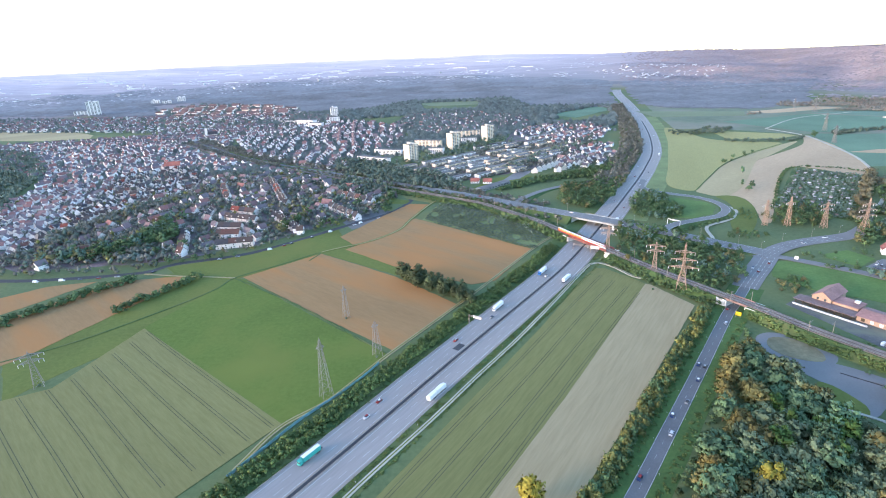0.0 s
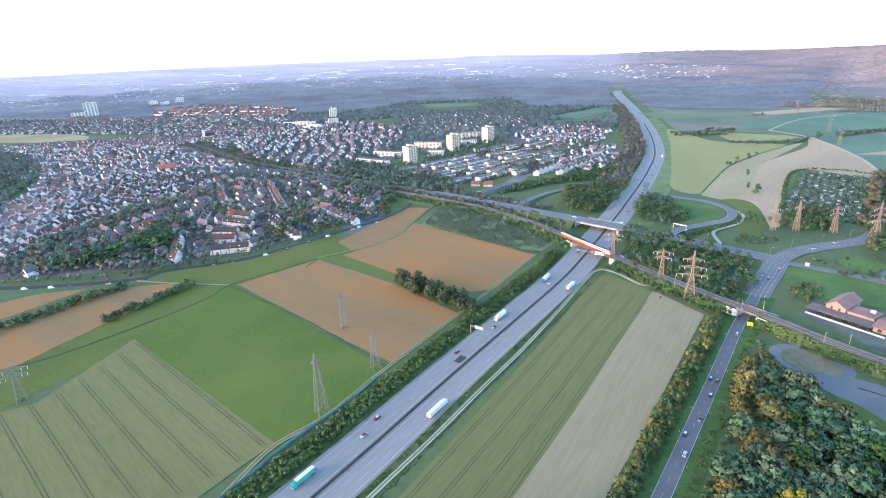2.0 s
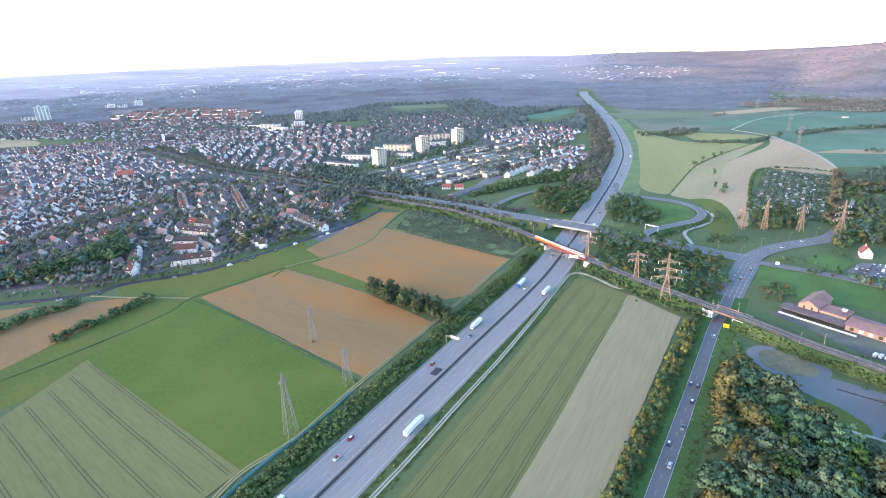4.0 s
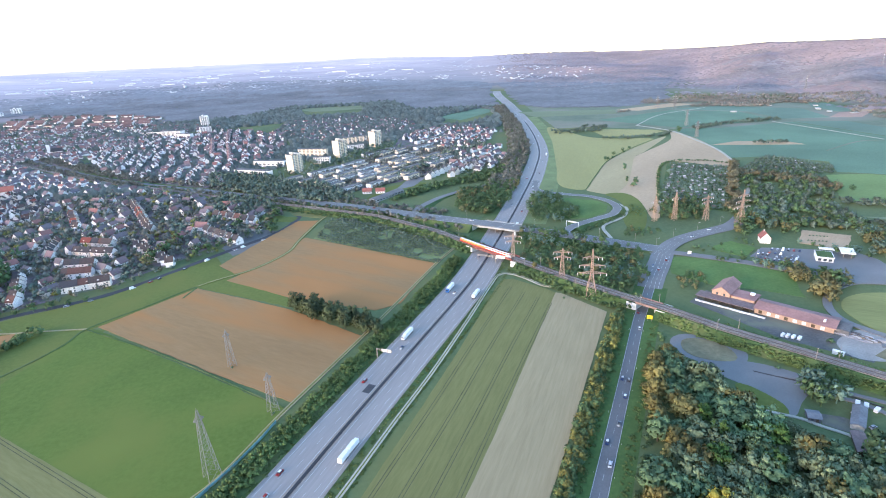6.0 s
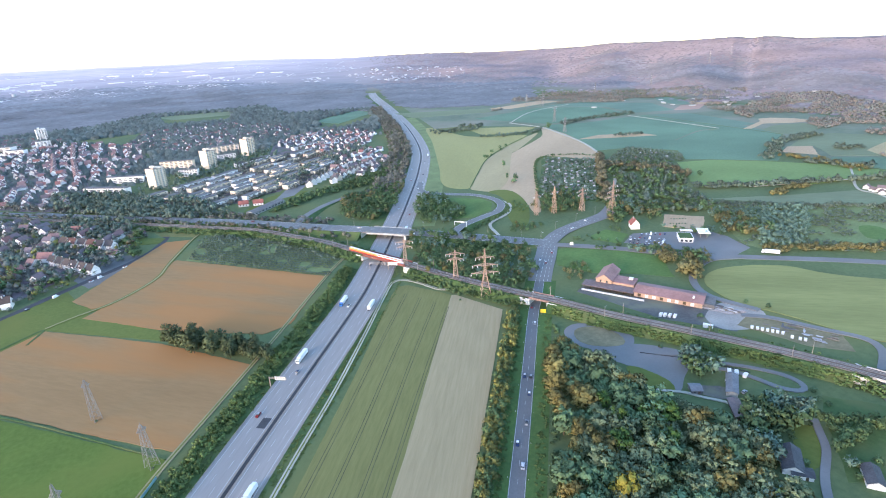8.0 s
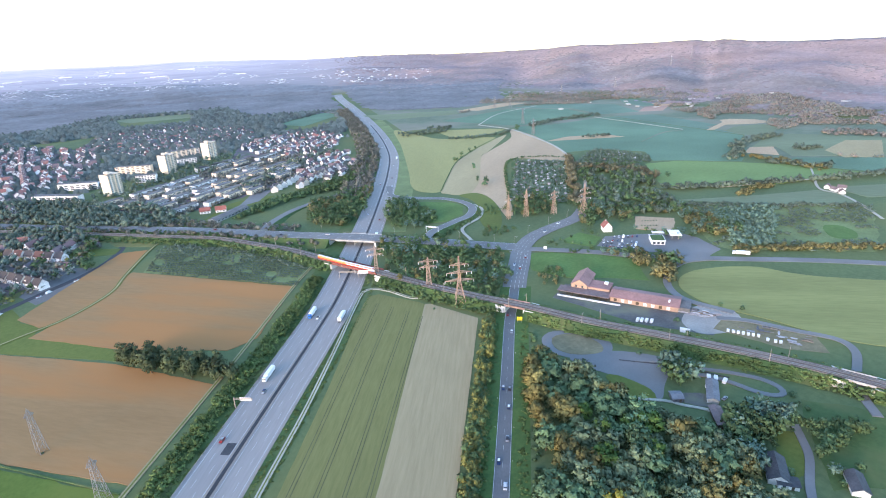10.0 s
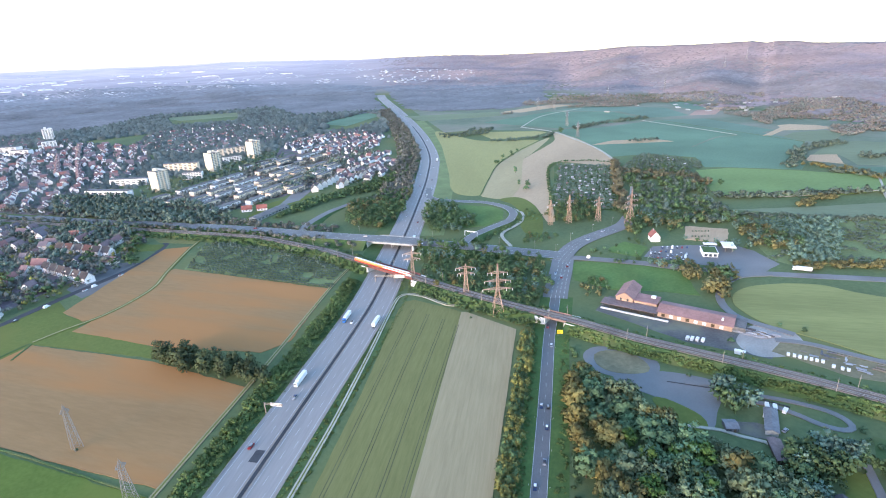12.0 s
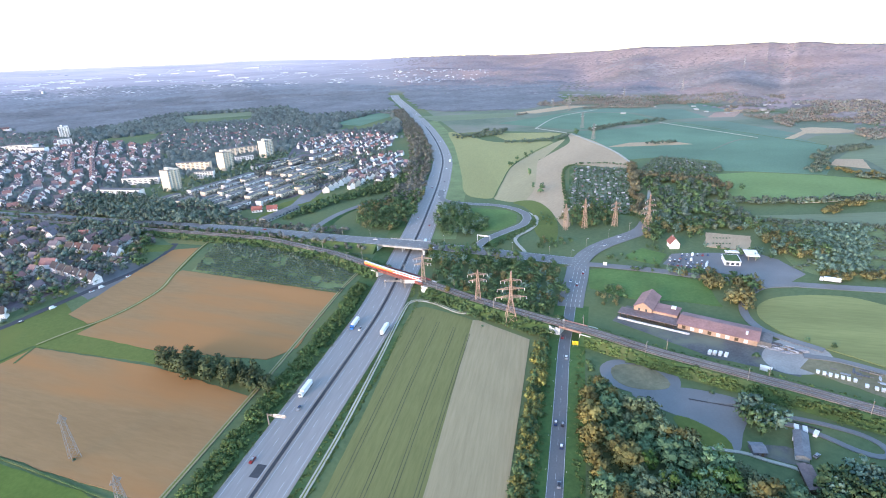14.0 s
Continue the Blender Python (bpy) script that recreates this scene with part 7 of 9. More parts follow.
# red-roofed rows in the far quarter of the old town
ru = Vector((594, -239)).normalized()
rn = Vector((-ru.y, ru.x))
for i in range(-6, 9):
    for j in range(-6, 7):
        c = Vector((-890, 2260)) + rn * (i * 52 + hr.uniform(-8, 8)) + ru * (j * 62 + 20 * (i % 3) + hr.uniform(-8, 8))
        ends = [c - ru * 26, c + ru * 26]
        if not all(inside(v.x, v.y, field_plans["field_old_town"]) for v in ends):
            continue
        for k in range(5):
            far_row_trees.append((c.x + rn.x * 18 + hr.uniform(-28, 28), c.y + rn.y * 18 + hr.uniform(-5, 5), hr.uniform(6, 10), hr.uniform(9, 15)))
        if hr.random() < 0.7:
            ln, turn = hr.uniform(30, 54), math.degrees(math.atan2(ru.y, ru.x)) + hr.uniform(-4, 4)
            row = tagged(Geo().gable(0, 0, -0.3, ln, 11, 5.6, 5, 0).ob("row_house", M["wall"]), "long pale row of houses with a weathered red roof", "houses", "red-roofed rows of the old town")
            row.matrix_world = pose(c.x, c.y, 0, 0, 0, turn)
            Geo().saddle(0, 0, 5.3, ln, 11, 5, 0, 0.5, 0.3).ob("roof", M["far_red"], row)
            for px in (-0.3, 0.3):
                Geo().box(ln * px, 0.5, 8.1, 1.0, 1.0, 3.2).ob("chimney", M["far_red"], row)
thicket("trees_old_town", far_row_trees, 811, M["leaf_far"], "trees in the yards of the old town", "trees")
for p, q in (((-1196, 2735), (-1120, 2716)), ((-1112, 2712), (-1040, 2692)), ((-1028, 2692), (-960, 2718)), ((-950, 2722), (-884, 2750))):
    wh = empty("factory_hall", pose((p[0] + q[0]) / 2, (p[1] + q[1]) / 2, 0, 0, 0, math.degrees(math.atan2(q[1] - p[1], q[0] - p[0]))), "long low white factory hall at the forest's edge", "hall", "white factory halls")
    ln = math.hypot(q[0] - p[0], q[1] - p[1])
    Geo().gable(0, 0, -0.3, ln, 22, 8, 1.2).ob("wall", M["white_panel"], wh)
    Geo().saddle(0, 0, 7.7, ln, 22, 1.2, 0, 0.4, 0.3).ob("roof", M["white_panel"], wh)
old_rows = tagged(rw.ob("old_town_rows", M["wall_far"]), "rows of old town houses along a straight street", "houses", "", "stuff")
tagged(rr.ob("roofs", M["old_red"], old_rows), "weathered red tile roofs", "", "", "stuff")
hall = empty("hall", pose(84, 780, 0, 0, 0, 42), "long low hall with a grey metal roof", "hall")
Geo().gable(0, 0, 0, 62, 14, 3.5, 1.5).ob("wall", M["concrete"], hall)
Geo().saddle(0, 0, 3.5, 62, 14, 1.5, 0, 0.6, 0.2).ob("roof", M["felt"], hall)
for i in range(9):
    Geo().box(-27 + 6.6 * i, -7.03, 1.0, 3.4, 0.14, 1.6).ob("window", M["glass"], hall)
field("field_hall_yard", [(53.9, 753.7), (100.8, 802.8), (132.4, 818.6), (156.9, 839.2), (131.6, 853.6), (93.9, 837.7), (43.6, 766.5)], 0.1, "grass", "green bank behind the houses", "grass")
field("field_school_yard", [(100.5, 812.8), (132.2, 825.6), (165.9, 884.4), (131.1, 873.6)], 0.14, "asphalt", "grey yard between terraces and hall", "yard")


# ---- bridges, barriers and signs ----
def post_line(line, lo, hi, off, gap, w, h, lift=0.0):
    """Places along a line, at even distances: x, y, z, bearing."""
    out, s, nxt = [], 0.0, lo
    for a, b, r in zip(line, line[1:], normals(line)):
        ln = (b - a).length
        while nxt < s + ln and nxt <= hi:
            p = a + (b - a) * ((nxt - s) / ln) + r * off
            out.append((p.x, p.y, p.z + lift, math.degrees(math.atan2(b.y - a.y, b.x - a.x))))
            nxt += gap
        s += ln
    return out


def crash_barrier(name, line, off, text, lift=0.1):
    """A steel crash barrier: a ribbed rail on posts."""
    g = Geo()
    ribbon(g, line, off - 0.05, off + 0.05, lift + 0.75, 0.32)
    ob = tagged(g.ob(name, M["galv"]), text, "crash barrier", "", "structure")
    p = Geo()
    for x, y, z, a in post_line(line, 0, 900, off, 4.0, 0, 0, lift):
        p.box(x, y, z - 0.1, 0.12, 0.08, 0.8, a)
    tagged(p.ob("posts", M["galv"], ob), "", "", "", "stuff")
    return ob


for off, nm in ((-17.9, "barrier_west"), (16.9, "barrier_east"), (-1.5, "barrier_median_west"), (1.5, "barrier_median_east")):
    crash_barrier(nm, MW[:120], off, "grey steel crash barrier along the motorway")
tagged(ribbon(Geo(), MW[:220], -1.25, 1.25, 0.12, 0.1).ob("median_strip", M["dark_asphalt"]), "dark narrow median strip of the motorway", "median", "", "structure")
patch = tagged(Geo().box(0, 0, 0, 9, 5.2, 0.02).box(0.3, 0.1, 0.02, 7.8, 4.3, 0.012).ob("road_patch", M["dark_asphalt"]), "dark asphalt repair patch in the motorway lane", "road patch", "", "structure")
patch.matrix_world = pose(11.5, 317, 0.205, 0, 0, 54)

# bridge of the crossing road
br = empty("road_bridge", pose(0, 0, 0), "grey concrete road bridge over the motorway", "bridge")
span = cut(CROSS, mid - 27, mid + 29)
ribbon(Geo(), span, -11, 11, 0.02, 1.5).ob("deck", M["concrete"], br)
for off in (-10.6, 10.6):
    ribbon(Geo(), span, off - 0.2, off + 0.2, 0.3, 0.4).ob("kerb", M["concrete"], br)
    g = Geo()
    for x, y, z, a in post_line(span, 0, 80, off, 2.0, 0, 0, 0.4):
        g.box(x, y, z, 0.08, 0.08, 1.0, a)
    ribbon(g, span, off - 0.05, off + 0.05, 1.45, 0.08)
    g.ob("railing", M["galv"], br)
for k, s in enumerate((-25, 1.5, 27)):
    p = cut(CROSS, mid + s - 4, mid + s + 4)[0]
    q = (span[-1] - span[0]).normalized()
    a = math.degrees(math.atan2(q.y, q.x))
    for w in (-7, -2.4, 2.4, 7):
        c = p + Vector((q.y, -q.x, 0)) * w
        if k == 1:
            Geo().tube(c.x, c.y, 0, 5.4, 0.55, 0.5, 10).ob("pier", M["concrete"], br)
    if k != 1:
        Geo().box(p.x, p.y, 0, 2.0, 21, 5.3, a).ob("abutment", M["white_concrete"], br)


def rail_bridge(name, at, half, text, pier=True, mat="red_steel", tall=2.5):
    """A red steel girder railway bridge with pale abutments."""
    e = empty(name, pose(0, 0, 0), text, "railway bridge")
    line = cut(RAIL, at - half - 3, at + half + 3)
    for off in (-5.3, 5.3):
        g = Geo()
        ribbon(g, line, off - 0.2, off + 0.2, tall - 1.2, tall)
        for x, y, z, a in post_line(line, 1, 2 * half, off, 2.5, 0, 0):
            g.box(x, y, z - 1.15, 0.25, 0.62, tall - 0.1, a)
        g.ob("girder", M[mat], e)
    ribbon(Geo(), line, -5.2, 5.2, -0.15, 1.0).ob("deck", M[mat], e)
    p, q = line[0], line[-1]
    d = (q - p).normalized()
    a = math.degrees(math.atan2(d.y, d.x))
    for c, s in ((p, 1), (q, -1)):
        Geo().box(c.x + d.x * s * 0.5, c.y + d.y * s * 0.5, 0, 1.6, 13, 5.0, a).ob("abutment", M["white_concrete"], e)
        for w in (-6.4, 6.4):
            nn = Vector((d.y, -d.x, 0)) * w
            g = Geo()
            g.prism([(c.x + nn.x, c.y + nn.y), (c.x + nn.x - d.x * s * 7, c.y + nn.y - d.y * s * 7), (c.x + nn.x * 1.12 - d.x * s * 7, c.y + nn.y * 1.12 - d.y * s * 7), (c.x + nn.x * 1.12, c.y + nn.y * 1.12)], 0, 5.6)
            g.ob("wing_wall", M["white_concrete"], e)
    if pier:
        m = (p + q) / 2
        for w in (-3, 3):
            Geo().tube(m.x + d.y * w, m.y - d.x * w, 0, 4.9, 0.7, 0.6, 10).ob("pier", M["concrete"], e)
    return e


rail_bridge("rail_bridge", r_mw - 3, 28, "long red steel railway bridge over the motorway")
rail_bridge("rail_bridge", r_road, 8.5, "short rust-red railway bridge over the country road", False, "rust_deck", 1.7)
rail_bridge("rail_bridge", r_path, 5.5, "small railway bridge with white wing walls over a lane", False, "concrete", 1.6)
rail_bridge("rail_bridge", near(RAIL, 190, 424), 3.0, "little railway underpass with pale wing walls", False, "concrete", 1.4)


def overhead_mast(x, y, z, a, group="railway masts"):
    e = empty("catenary_mast", pose(x, y, z, 0, 0, a), "slim grey railway catenary mast with a bracket", "mast", group)
    Geo().box(0, 0, -1.0, 0.32, 0.32, 9.0, 0, 0.6).ob("pole", M["galv"], e)
    Geo().beam((0, 0, 7.4), (0, 3.4, 7.0), 0.12).beam((0, 0, 6.2), (0, 3.2, 6.9), 0.1).ob("bracket", M["galv"], e)


for x, y, z, a in post_line(RAIL, r_mw - 190, r_path + 150, 5.6, 58, 0, 0):
    overhead_mast(x, y, z, a)
for x, y, z, a in post_line(RAIL, r_mw - 180, r_path + 150, -5.6, 58, 0, 0):
    overhead_mast(x, y, z, a + 180)


def gantry(x, y, rz, reach, h, text, panel=True):
    """A cantilever sign gantry over the carriageway."""
    e = empty("sign_gantry", pose(x, y, 0, 0, 0, rz), text, "sign gantry")
    Geo().box(0, 0, 0, 0.6, 0.6, h, 0, 0.7).ob("post", M["galv"], e)
    g = Geo()
    for dz in (0, 1.0):
        g.beam((0, 0, h - 0.2 - dz), (reach, 0, h - 0.2 - dz), 0.22)
    for i in range(int(reach / 1.5)):
        g.beam((i * 1.5, 0, h - 1.2), (i * 1.5 + 1.5, 0, h - 0.2), 0.12)
    g.ob("arm", M["galv"], e)
    if panel:
        Geo().box(reach * 0.6, 0.25, h - 2.0, reach * 0.6, 0.12, 2.2).ob("sign_panel", M["white_panel"], e, "grey back of a sign panel")


gantry(21, 352, -36, 12, 7.5, "grey steel cantilever sign gantry beside the motorway")
M["yellow_sign"] = surface("yellow_sign", (0.75, 0.55, 0.02), (0.85, 0.62, 0.03), 1, 0.2, 0.5, 0, 0.05)
M["blue_sign"] = surface("blue_sign", (0.2, 0.28, 0.5), (0.28, 0.36, 0.58), 1, 0.2, 0.5, 0, 0.05)
sg = empty("sign_gantry", pose(151, 489, 0, 0, 0, -34), "wide pale sign gantry with dark lettering bars over the motorway", "sign gantry")
for px in (-16.5, 1.5, 17.5):
    Geo().box(px, 0, 0, 0.5, 0.5, 7.2, 0, 0.8).ob("post", M["galv"], sg)
Geo().beam((-16.5, 0, 7.0), (17.5, 0, 7.0), 0.35).beam((-16.5, 0, 5.9), (17.5, 0, 5.9), 0.35).ob("beam", M["galv"], sg)
board = Geo().box(9.3, -0.35, 4.9, 15, 0.15, 3.0).ob("sign_panel", M["white_panel"], sg, "white sign panel")
for i in range(5):
    for j in range(2):
        Geo().box(3.4 + i * 2.9, -0.46, 5.4 + j * 1.2, 1.8 + 0.5 * ((i + j) % 2), 0.06, 0.5).ob("lettering_bar", M["blue_sign"], board)
lpg = empty("sign_gantry", pose(262, 549, 4.3, 0, 0, -48), "white portal sign gantry over the slip road", "sign gantry")
for px in (-7, 7):
    Geo().box(px, 0, 0, 0.5, 0.5, 6.2, 0, 0.8).ob("post", M["white_concrete"], lpg)
Geo().beam((-7.2, 0, 6.0), (7.2, 0, 6.0), 0.5).ob("beam", M["white_concrete"], lpg)
Geo().box(0, 0.3, 4.9, 9, 0.15, 1.4).ob("sign_panel", M["white_panel"], lpg)
ys = empty("road_sign", pose(223, 340, 0, 0, 0, -36), "yellow direction sign beside the railway bridge", "road sign")
for px in (-1.4, 1.4):
    Geo().tube(px, 0, 0, 4.8, 0.09, 0.09, 8).ob("post", M["galv"], ys)
yp = Geo().box(0, -0.12, 1.9, 3.9, 0.1, 3.0).ob("sign_panel", M["yellow_sign"], ys, "bright yellow panel")
for i in range(3):
    Geo().box(-0.3, -0.2, 2.3 + 0.85 * i, 2.4 - 0.4 * i, 0.04, 0.28).ob("lettering_bar", M["dark_asphalt"], yp)
ws = empty("road_sign", pose(331, 441, 0.4, 0, 0, -45), "white sign board at the junction", "road sign")
Geo().tube(0, 0, 0, 2.0, 0.1, 0.1, 8).ob("post", M["galv"], ws)
Geo().box(0, 0, 1.6, 3.2, 0.14, 3.0).ob("sign_panel", M["white_panel"], ws)


def street_lamp(x, y, z, rz, h=9.0):
    e = empty("street_lamp", pose(x, y, z, 0, 0, rz), "tall grey street lamp with a short arm", "street lamp", "street lamps")
    Geo().tube(0, 0, 0, h, 0.12, 0.07, 8).ob("pole", M["galv"], e)
    Geo().beam((0, 0, h - 0.1), (1.7, 0, h + 0.15), 0.09).ob("arm", M["galv"], e)
    Geo().box(1.9, 0, h + 0.05, 0.9, 0.32, 0.14).ob("lamp_head", M["white_panel"], e)


for x, y, z, a in post_line(CROSS, mid - 215, mid - 40, -10.6, 34, 0, 0) + post_line(CROSS, mid + 40, mid + 150, -10.4, 36, 0, 0) + post_line(NORTH, 20, 130, -9.6, 36, 0, 0):
    street_lamp(x, y, z, a - 90)
# delineator posts along the motorway verge and the country road
dl = Geo().box(0, 0, 0, 0.14, 0.1, 1.0, 0, 0.8).mesh("delineator_post", M["white_panel"])
for x, y, z, a in post_line(MW, near(MW, -60, 205), near(MW, 120, 455), 20.2, 50, 0, 0) + post_line(SIDE, near(SIDE, 100, 195), near(SIDE, 230, 360), 5.0, 25, 0, 0) + post_line(SIDE, near(SIDE, 100, 195), near(SIDE, 230, 360), -5.0, 25, 0, 0):
    o = new("delineator_post", dl)
    o.matrix_world = pose(x, y, z, 0, 0, a)
    tagged(o, "small white delineator post on the verge", "post", "delineator posts")
# turquoise screen fence beside the field track
M["teal_net"] = surface("turquoise_screen", (0.2, 0.36, 0.36), (0.27, 0.43, 0.43), 1.5, 0.2, 0.7, 0.2, 0.15)
fl = curve_points([(-112, 200), (-98, 222), (-84, 244), (-66, 266), (-52, 286), (-44, 300)], 3)
fence = tagged(ribbon(Geo(), fl, -0.06, 0.06, 2.1, 2.1).ob("screen_fence", M["teal_net"]), "turquoise screen fence beside the field track", "fence")
for x, y, z, a in post_line(fl, 0, 140, 0.12, 6, 0, 0):
    Geo().box(x, y, 0, 0.1, 0.1, 2.2, a).ob("post", M["galv"], fence)


# ---- pylons ----
def pylon(x, y, h, rz, arms, foot, text, thick=1.0, steel="pylon_steel", group="electricity pylons"):
    """A steel lattice pylon: legs, crossed braces, arms with insulators. arms: (height, half width)."""
    e = empty("pylon", pose(x, y, terrain(x, y), 0, 0, rz), text, "pylon", group)
    low = min(a for a, _ in arms)

    def half(z):
        return foot / 2 + (1.0 - foot / 2) * (z / low) if z < low else 1.0 + (0.35 - 1.0) * (z - low) / max(0.1, h - low)
    for sx_ in (-1, 1):
        for sy_ in (-1, 1):
            g = Geo()
            g.beam((sx_ * half(0), sy_ * half(0), -0.3), (sx_ * half(low), sy_ * half(low), low), 0.3 * thick)
            g.beam((sx_ * half(low), sy_ * half(low), low), (sx_ * half(h), sy_ * half(h), h), 0.26 * thick)
            g.ob("leg", M[steel], e)
    zs, z = [0.0], 0.0
    while z < h - 1.2:
        z += max(1.6, half(z) * 1.7)
        zs.append(min(z, h))
    for face in range(4):
        g = Geo()
        for a, b in zip(zs, zs[1:]):
            ha, hb = half(a), half(b)
            ca = [(-ha, -ha), (ha, -ha), (ha, ha), (-ha, ha)]
            cb = [(-hb, -hb), (hb, -hb), (hb, hb), (-hb, hb)]
            p, q, r, s = ca[face], ca[(face + 1) % 4], cb[face], cb[(face + 1) % 4]
            g.beam((*p, a), (*s, b), 0.14 * thick).beam((*q, a), (*r, b), 0.14 * thick).beam((*r, b), (*s, b), 0.13 * thick)
        tagged(g.ob("bracing", M[steel], e), "", "", "", "stuff")
    for az_, w in arms:
        for sgn in (-1, 1):
            g = Geo()
            k = half(az_)
            tip = (sgn * w, 0, az_ + 0.3)
            for yy in (-k, k):
                g.beam((sgn * k, yy, az_), tip, 0.24).beam((sgn * k, yy * 0.8, az_ + 1.8), tip, 0.22)
            for t in (0.25, 0.5, 0.75):
                xx = sgn * (k + (w - k) * t)
                g.beam((xx, -k * (1 - t), az_ + 0.3 * t), (xx, k * (1 - t), az_ + 0.3 * t), 0.14)
                g.beam((xx, 0, az_ + 0.2), (xx - sgn * w * 0.1, 0, az_ + 1.8 * (1 - t)), 0.14)
            arm = g.ob("arm", M[steel], e)
            for t in (1.0, 0.6) if w > 3 else ():
                Geo().tube(sgn * w * t, 0, az_ - 1.9, az_ + 0.2, 0.16, 0.16, 6).ob("insulator", M["white_panel"], arm)
    Geo().beam((0, 0, h - 0.3), (0, 0, h + 1.2), 0.14).ob("tip", M[steel], e)
    return e


BIG, MID, SLIM = [(0.5, 11.5), (0.66, 10.0), (0.82, 7.5)], [(0.72, 7.0), (0.88, 8.0)], [(0.78, 5.5)]
for x, y, h, rz, arms, foot, text in (
        (202, 391, 42, -22, BIG, 9.0, "tall lattice pylon with three cross-arms beside the barley field"), (193, 427, 31, -22, MID, 5.0, "lattice pylon with two cross-arms beside the railway"), (167, 480, 31, -22, MID, 4.0, "slim lattice pylon beside the railway bridge"),
        (-73, 265, 41, 35, [(0.86, 2.6)], 7.0, "tall narrow lattice pylon in the green meadow"), (-46, 311, 27, 35, [(0.86, 2.6)], 5.5, "narrow lattice pylon at the corner of the corn"), (-77, 371, 28, 35, [(0.86, 2.4)], 4.5, "slender faded pylon in the brown corn"),
        (-272, 293, 26, 35, MID, 6.0, "lattice pylon at the edge of the pale green field"), (384, 540, 33, 8, SLIM, 4.5, "slim lattice pylon below the allotments"), (416, 528, 29, 8, MID, 5.0, "lattice pylon with wide arms below the allotments"),
        (440, 503, 39, 8, BIG, 8.5, "tall lattice pylon with three arms beside the junction"), (362, 545, 30, 8, SLIM, 4.0, "faded slim pylon in the stubble field"), (751, 989, 34, 20, MID, 6.0, "distant lattice pylon among fields"),
        (830, 1130, 38, 20, MID, 7.0, "distant lattice pylon among fields"), (1006, 1424, 42, 20, BIG, 8.0, "distant tall lattice pylon below the hills"), (960, 1440, 38, 20, MID, 8.0, "distant lattice pylon below the hills"),
        (1330, 1560, 40, 30, BIG, 8.0, "far lattice pylon at the foot of the hill"), (1560, 1530, 44, 30, BIG, 8.0, "far lattice pylon at the foot of the hill"), (1990, 1640, 46, 30, BIG, 8.0, "far lattice pylon on the wooded hill"), (2180, 1690, 46, 30, BIG, 8.0, "far lattice pylon on the wooded hill"), (2480, 1790, 46, 30, BIG, 8.0, "far lattice pylon on the ridge")):
    pylon(x, y, h, rz, [(a * h, w) for a, w in arms], foot, text, 0.6 if x < 0 else 1.2 if y > 900 else 1.0, "pale_steel" if x < 0 or y > 900 else "pylon_steel")


# ---- vehicles ----
def car_meshes(ln, w, h, van=False):
    g = Geo()
    prof = [(-ln / 2, 0.3), (ln / 2, 0.3), (ln / 2, 0.75), (ln * 0.28, 0.95), (-ln / 2, 0.98)]
    n = len(g.v)
    for y in (-w / 2, w / 2):
        g.v += [(x, y, z) for x, z in prof]
    k = len(prof)
    g.f += [tuple(n + i for i in range(k)), tuple(n + k + k - 1 - i for i in range(k))] + [(n + (i + 1) % k, n + i, n + k + i, n + k + (i + 1) % k) for i in range(k)]
    roof = Geo().box(-ln * (0.08 if not van else 0.12), 0, 0.95, ln * (0.56 if not van else 0.74), w * 0.9, h - 0.95, 0, 0.84)
    top = Geo().box(-ln * (0.08 if not van else 0.12), 0, h, ln * (0.45 if not van else 0.62), w * 0.74, 0.06)
    wheel = Geo()
    wheel.v = [(0.33 * math.cos(a * 0.628), yy, 0.33 + 0.33 * math.sin(a * 0.628)) for yy in (-0.11, 0.11) for a in range(10)]
    wheel.f = [tuple(range(10)), tuple(range(19, 9, -1))] + [(i, i + 10, (i + 1) % 10 + 10, (i + 1) % 10) for i in range(10)]
    return g, roof, top, wheel.mesh("wheel", M["dark_asphalt"])


M["car_paint"] = choice("car_paint", [(0.55, 0.55, 0.57), (0.04, 0.04, 0.05), (0.75, 0.75, 0.75), (0.1, 0.12, 0.16), (0.3, 0.31, 0.33), (0.25, 0.03, 0.03), (0.03, 0.05, 0.12)], 0.3)
for nm, c in (("white_paint", (0.8, 0.8, 0.8)), ("green_paint", (0.08, 0.42, 0.36)), ("blue_paint", (0.05, 0.2, 0.55)), ("red_paint", (0.5, 0.05, 0.04)), ("train_red", (0.62, 0.07, 0.04)), ("train_yellow", (0.62, 0.36, 0.13))):
    M[nm] = surface(nm, tuple(v * 0.92 for v in c), c, 1.5, 0.2, 0.35, 0, 0.06)
CARS = []
for ln, w, h, van in ((4.4, 1.8, 1.46, False), (4.7, 1.85, 1.5, False), (5.4, 2.0, 2.3, True)):
    g, rf, tp, wh = car_meshes(ln, w, h, van)
    CARS.append((ln, w, g.mesh("body", M["car_paint"]), rf.mesh("cabin", M["glass"]), tp.mesh("roof", M["car_paint"]), wh, g.mesh("body", M["white_paint"]), rf.mesh("cabin", M["white_paint"]), tp.mesh("roof", M["white_paint"])))
cr_ = random.Random(8)


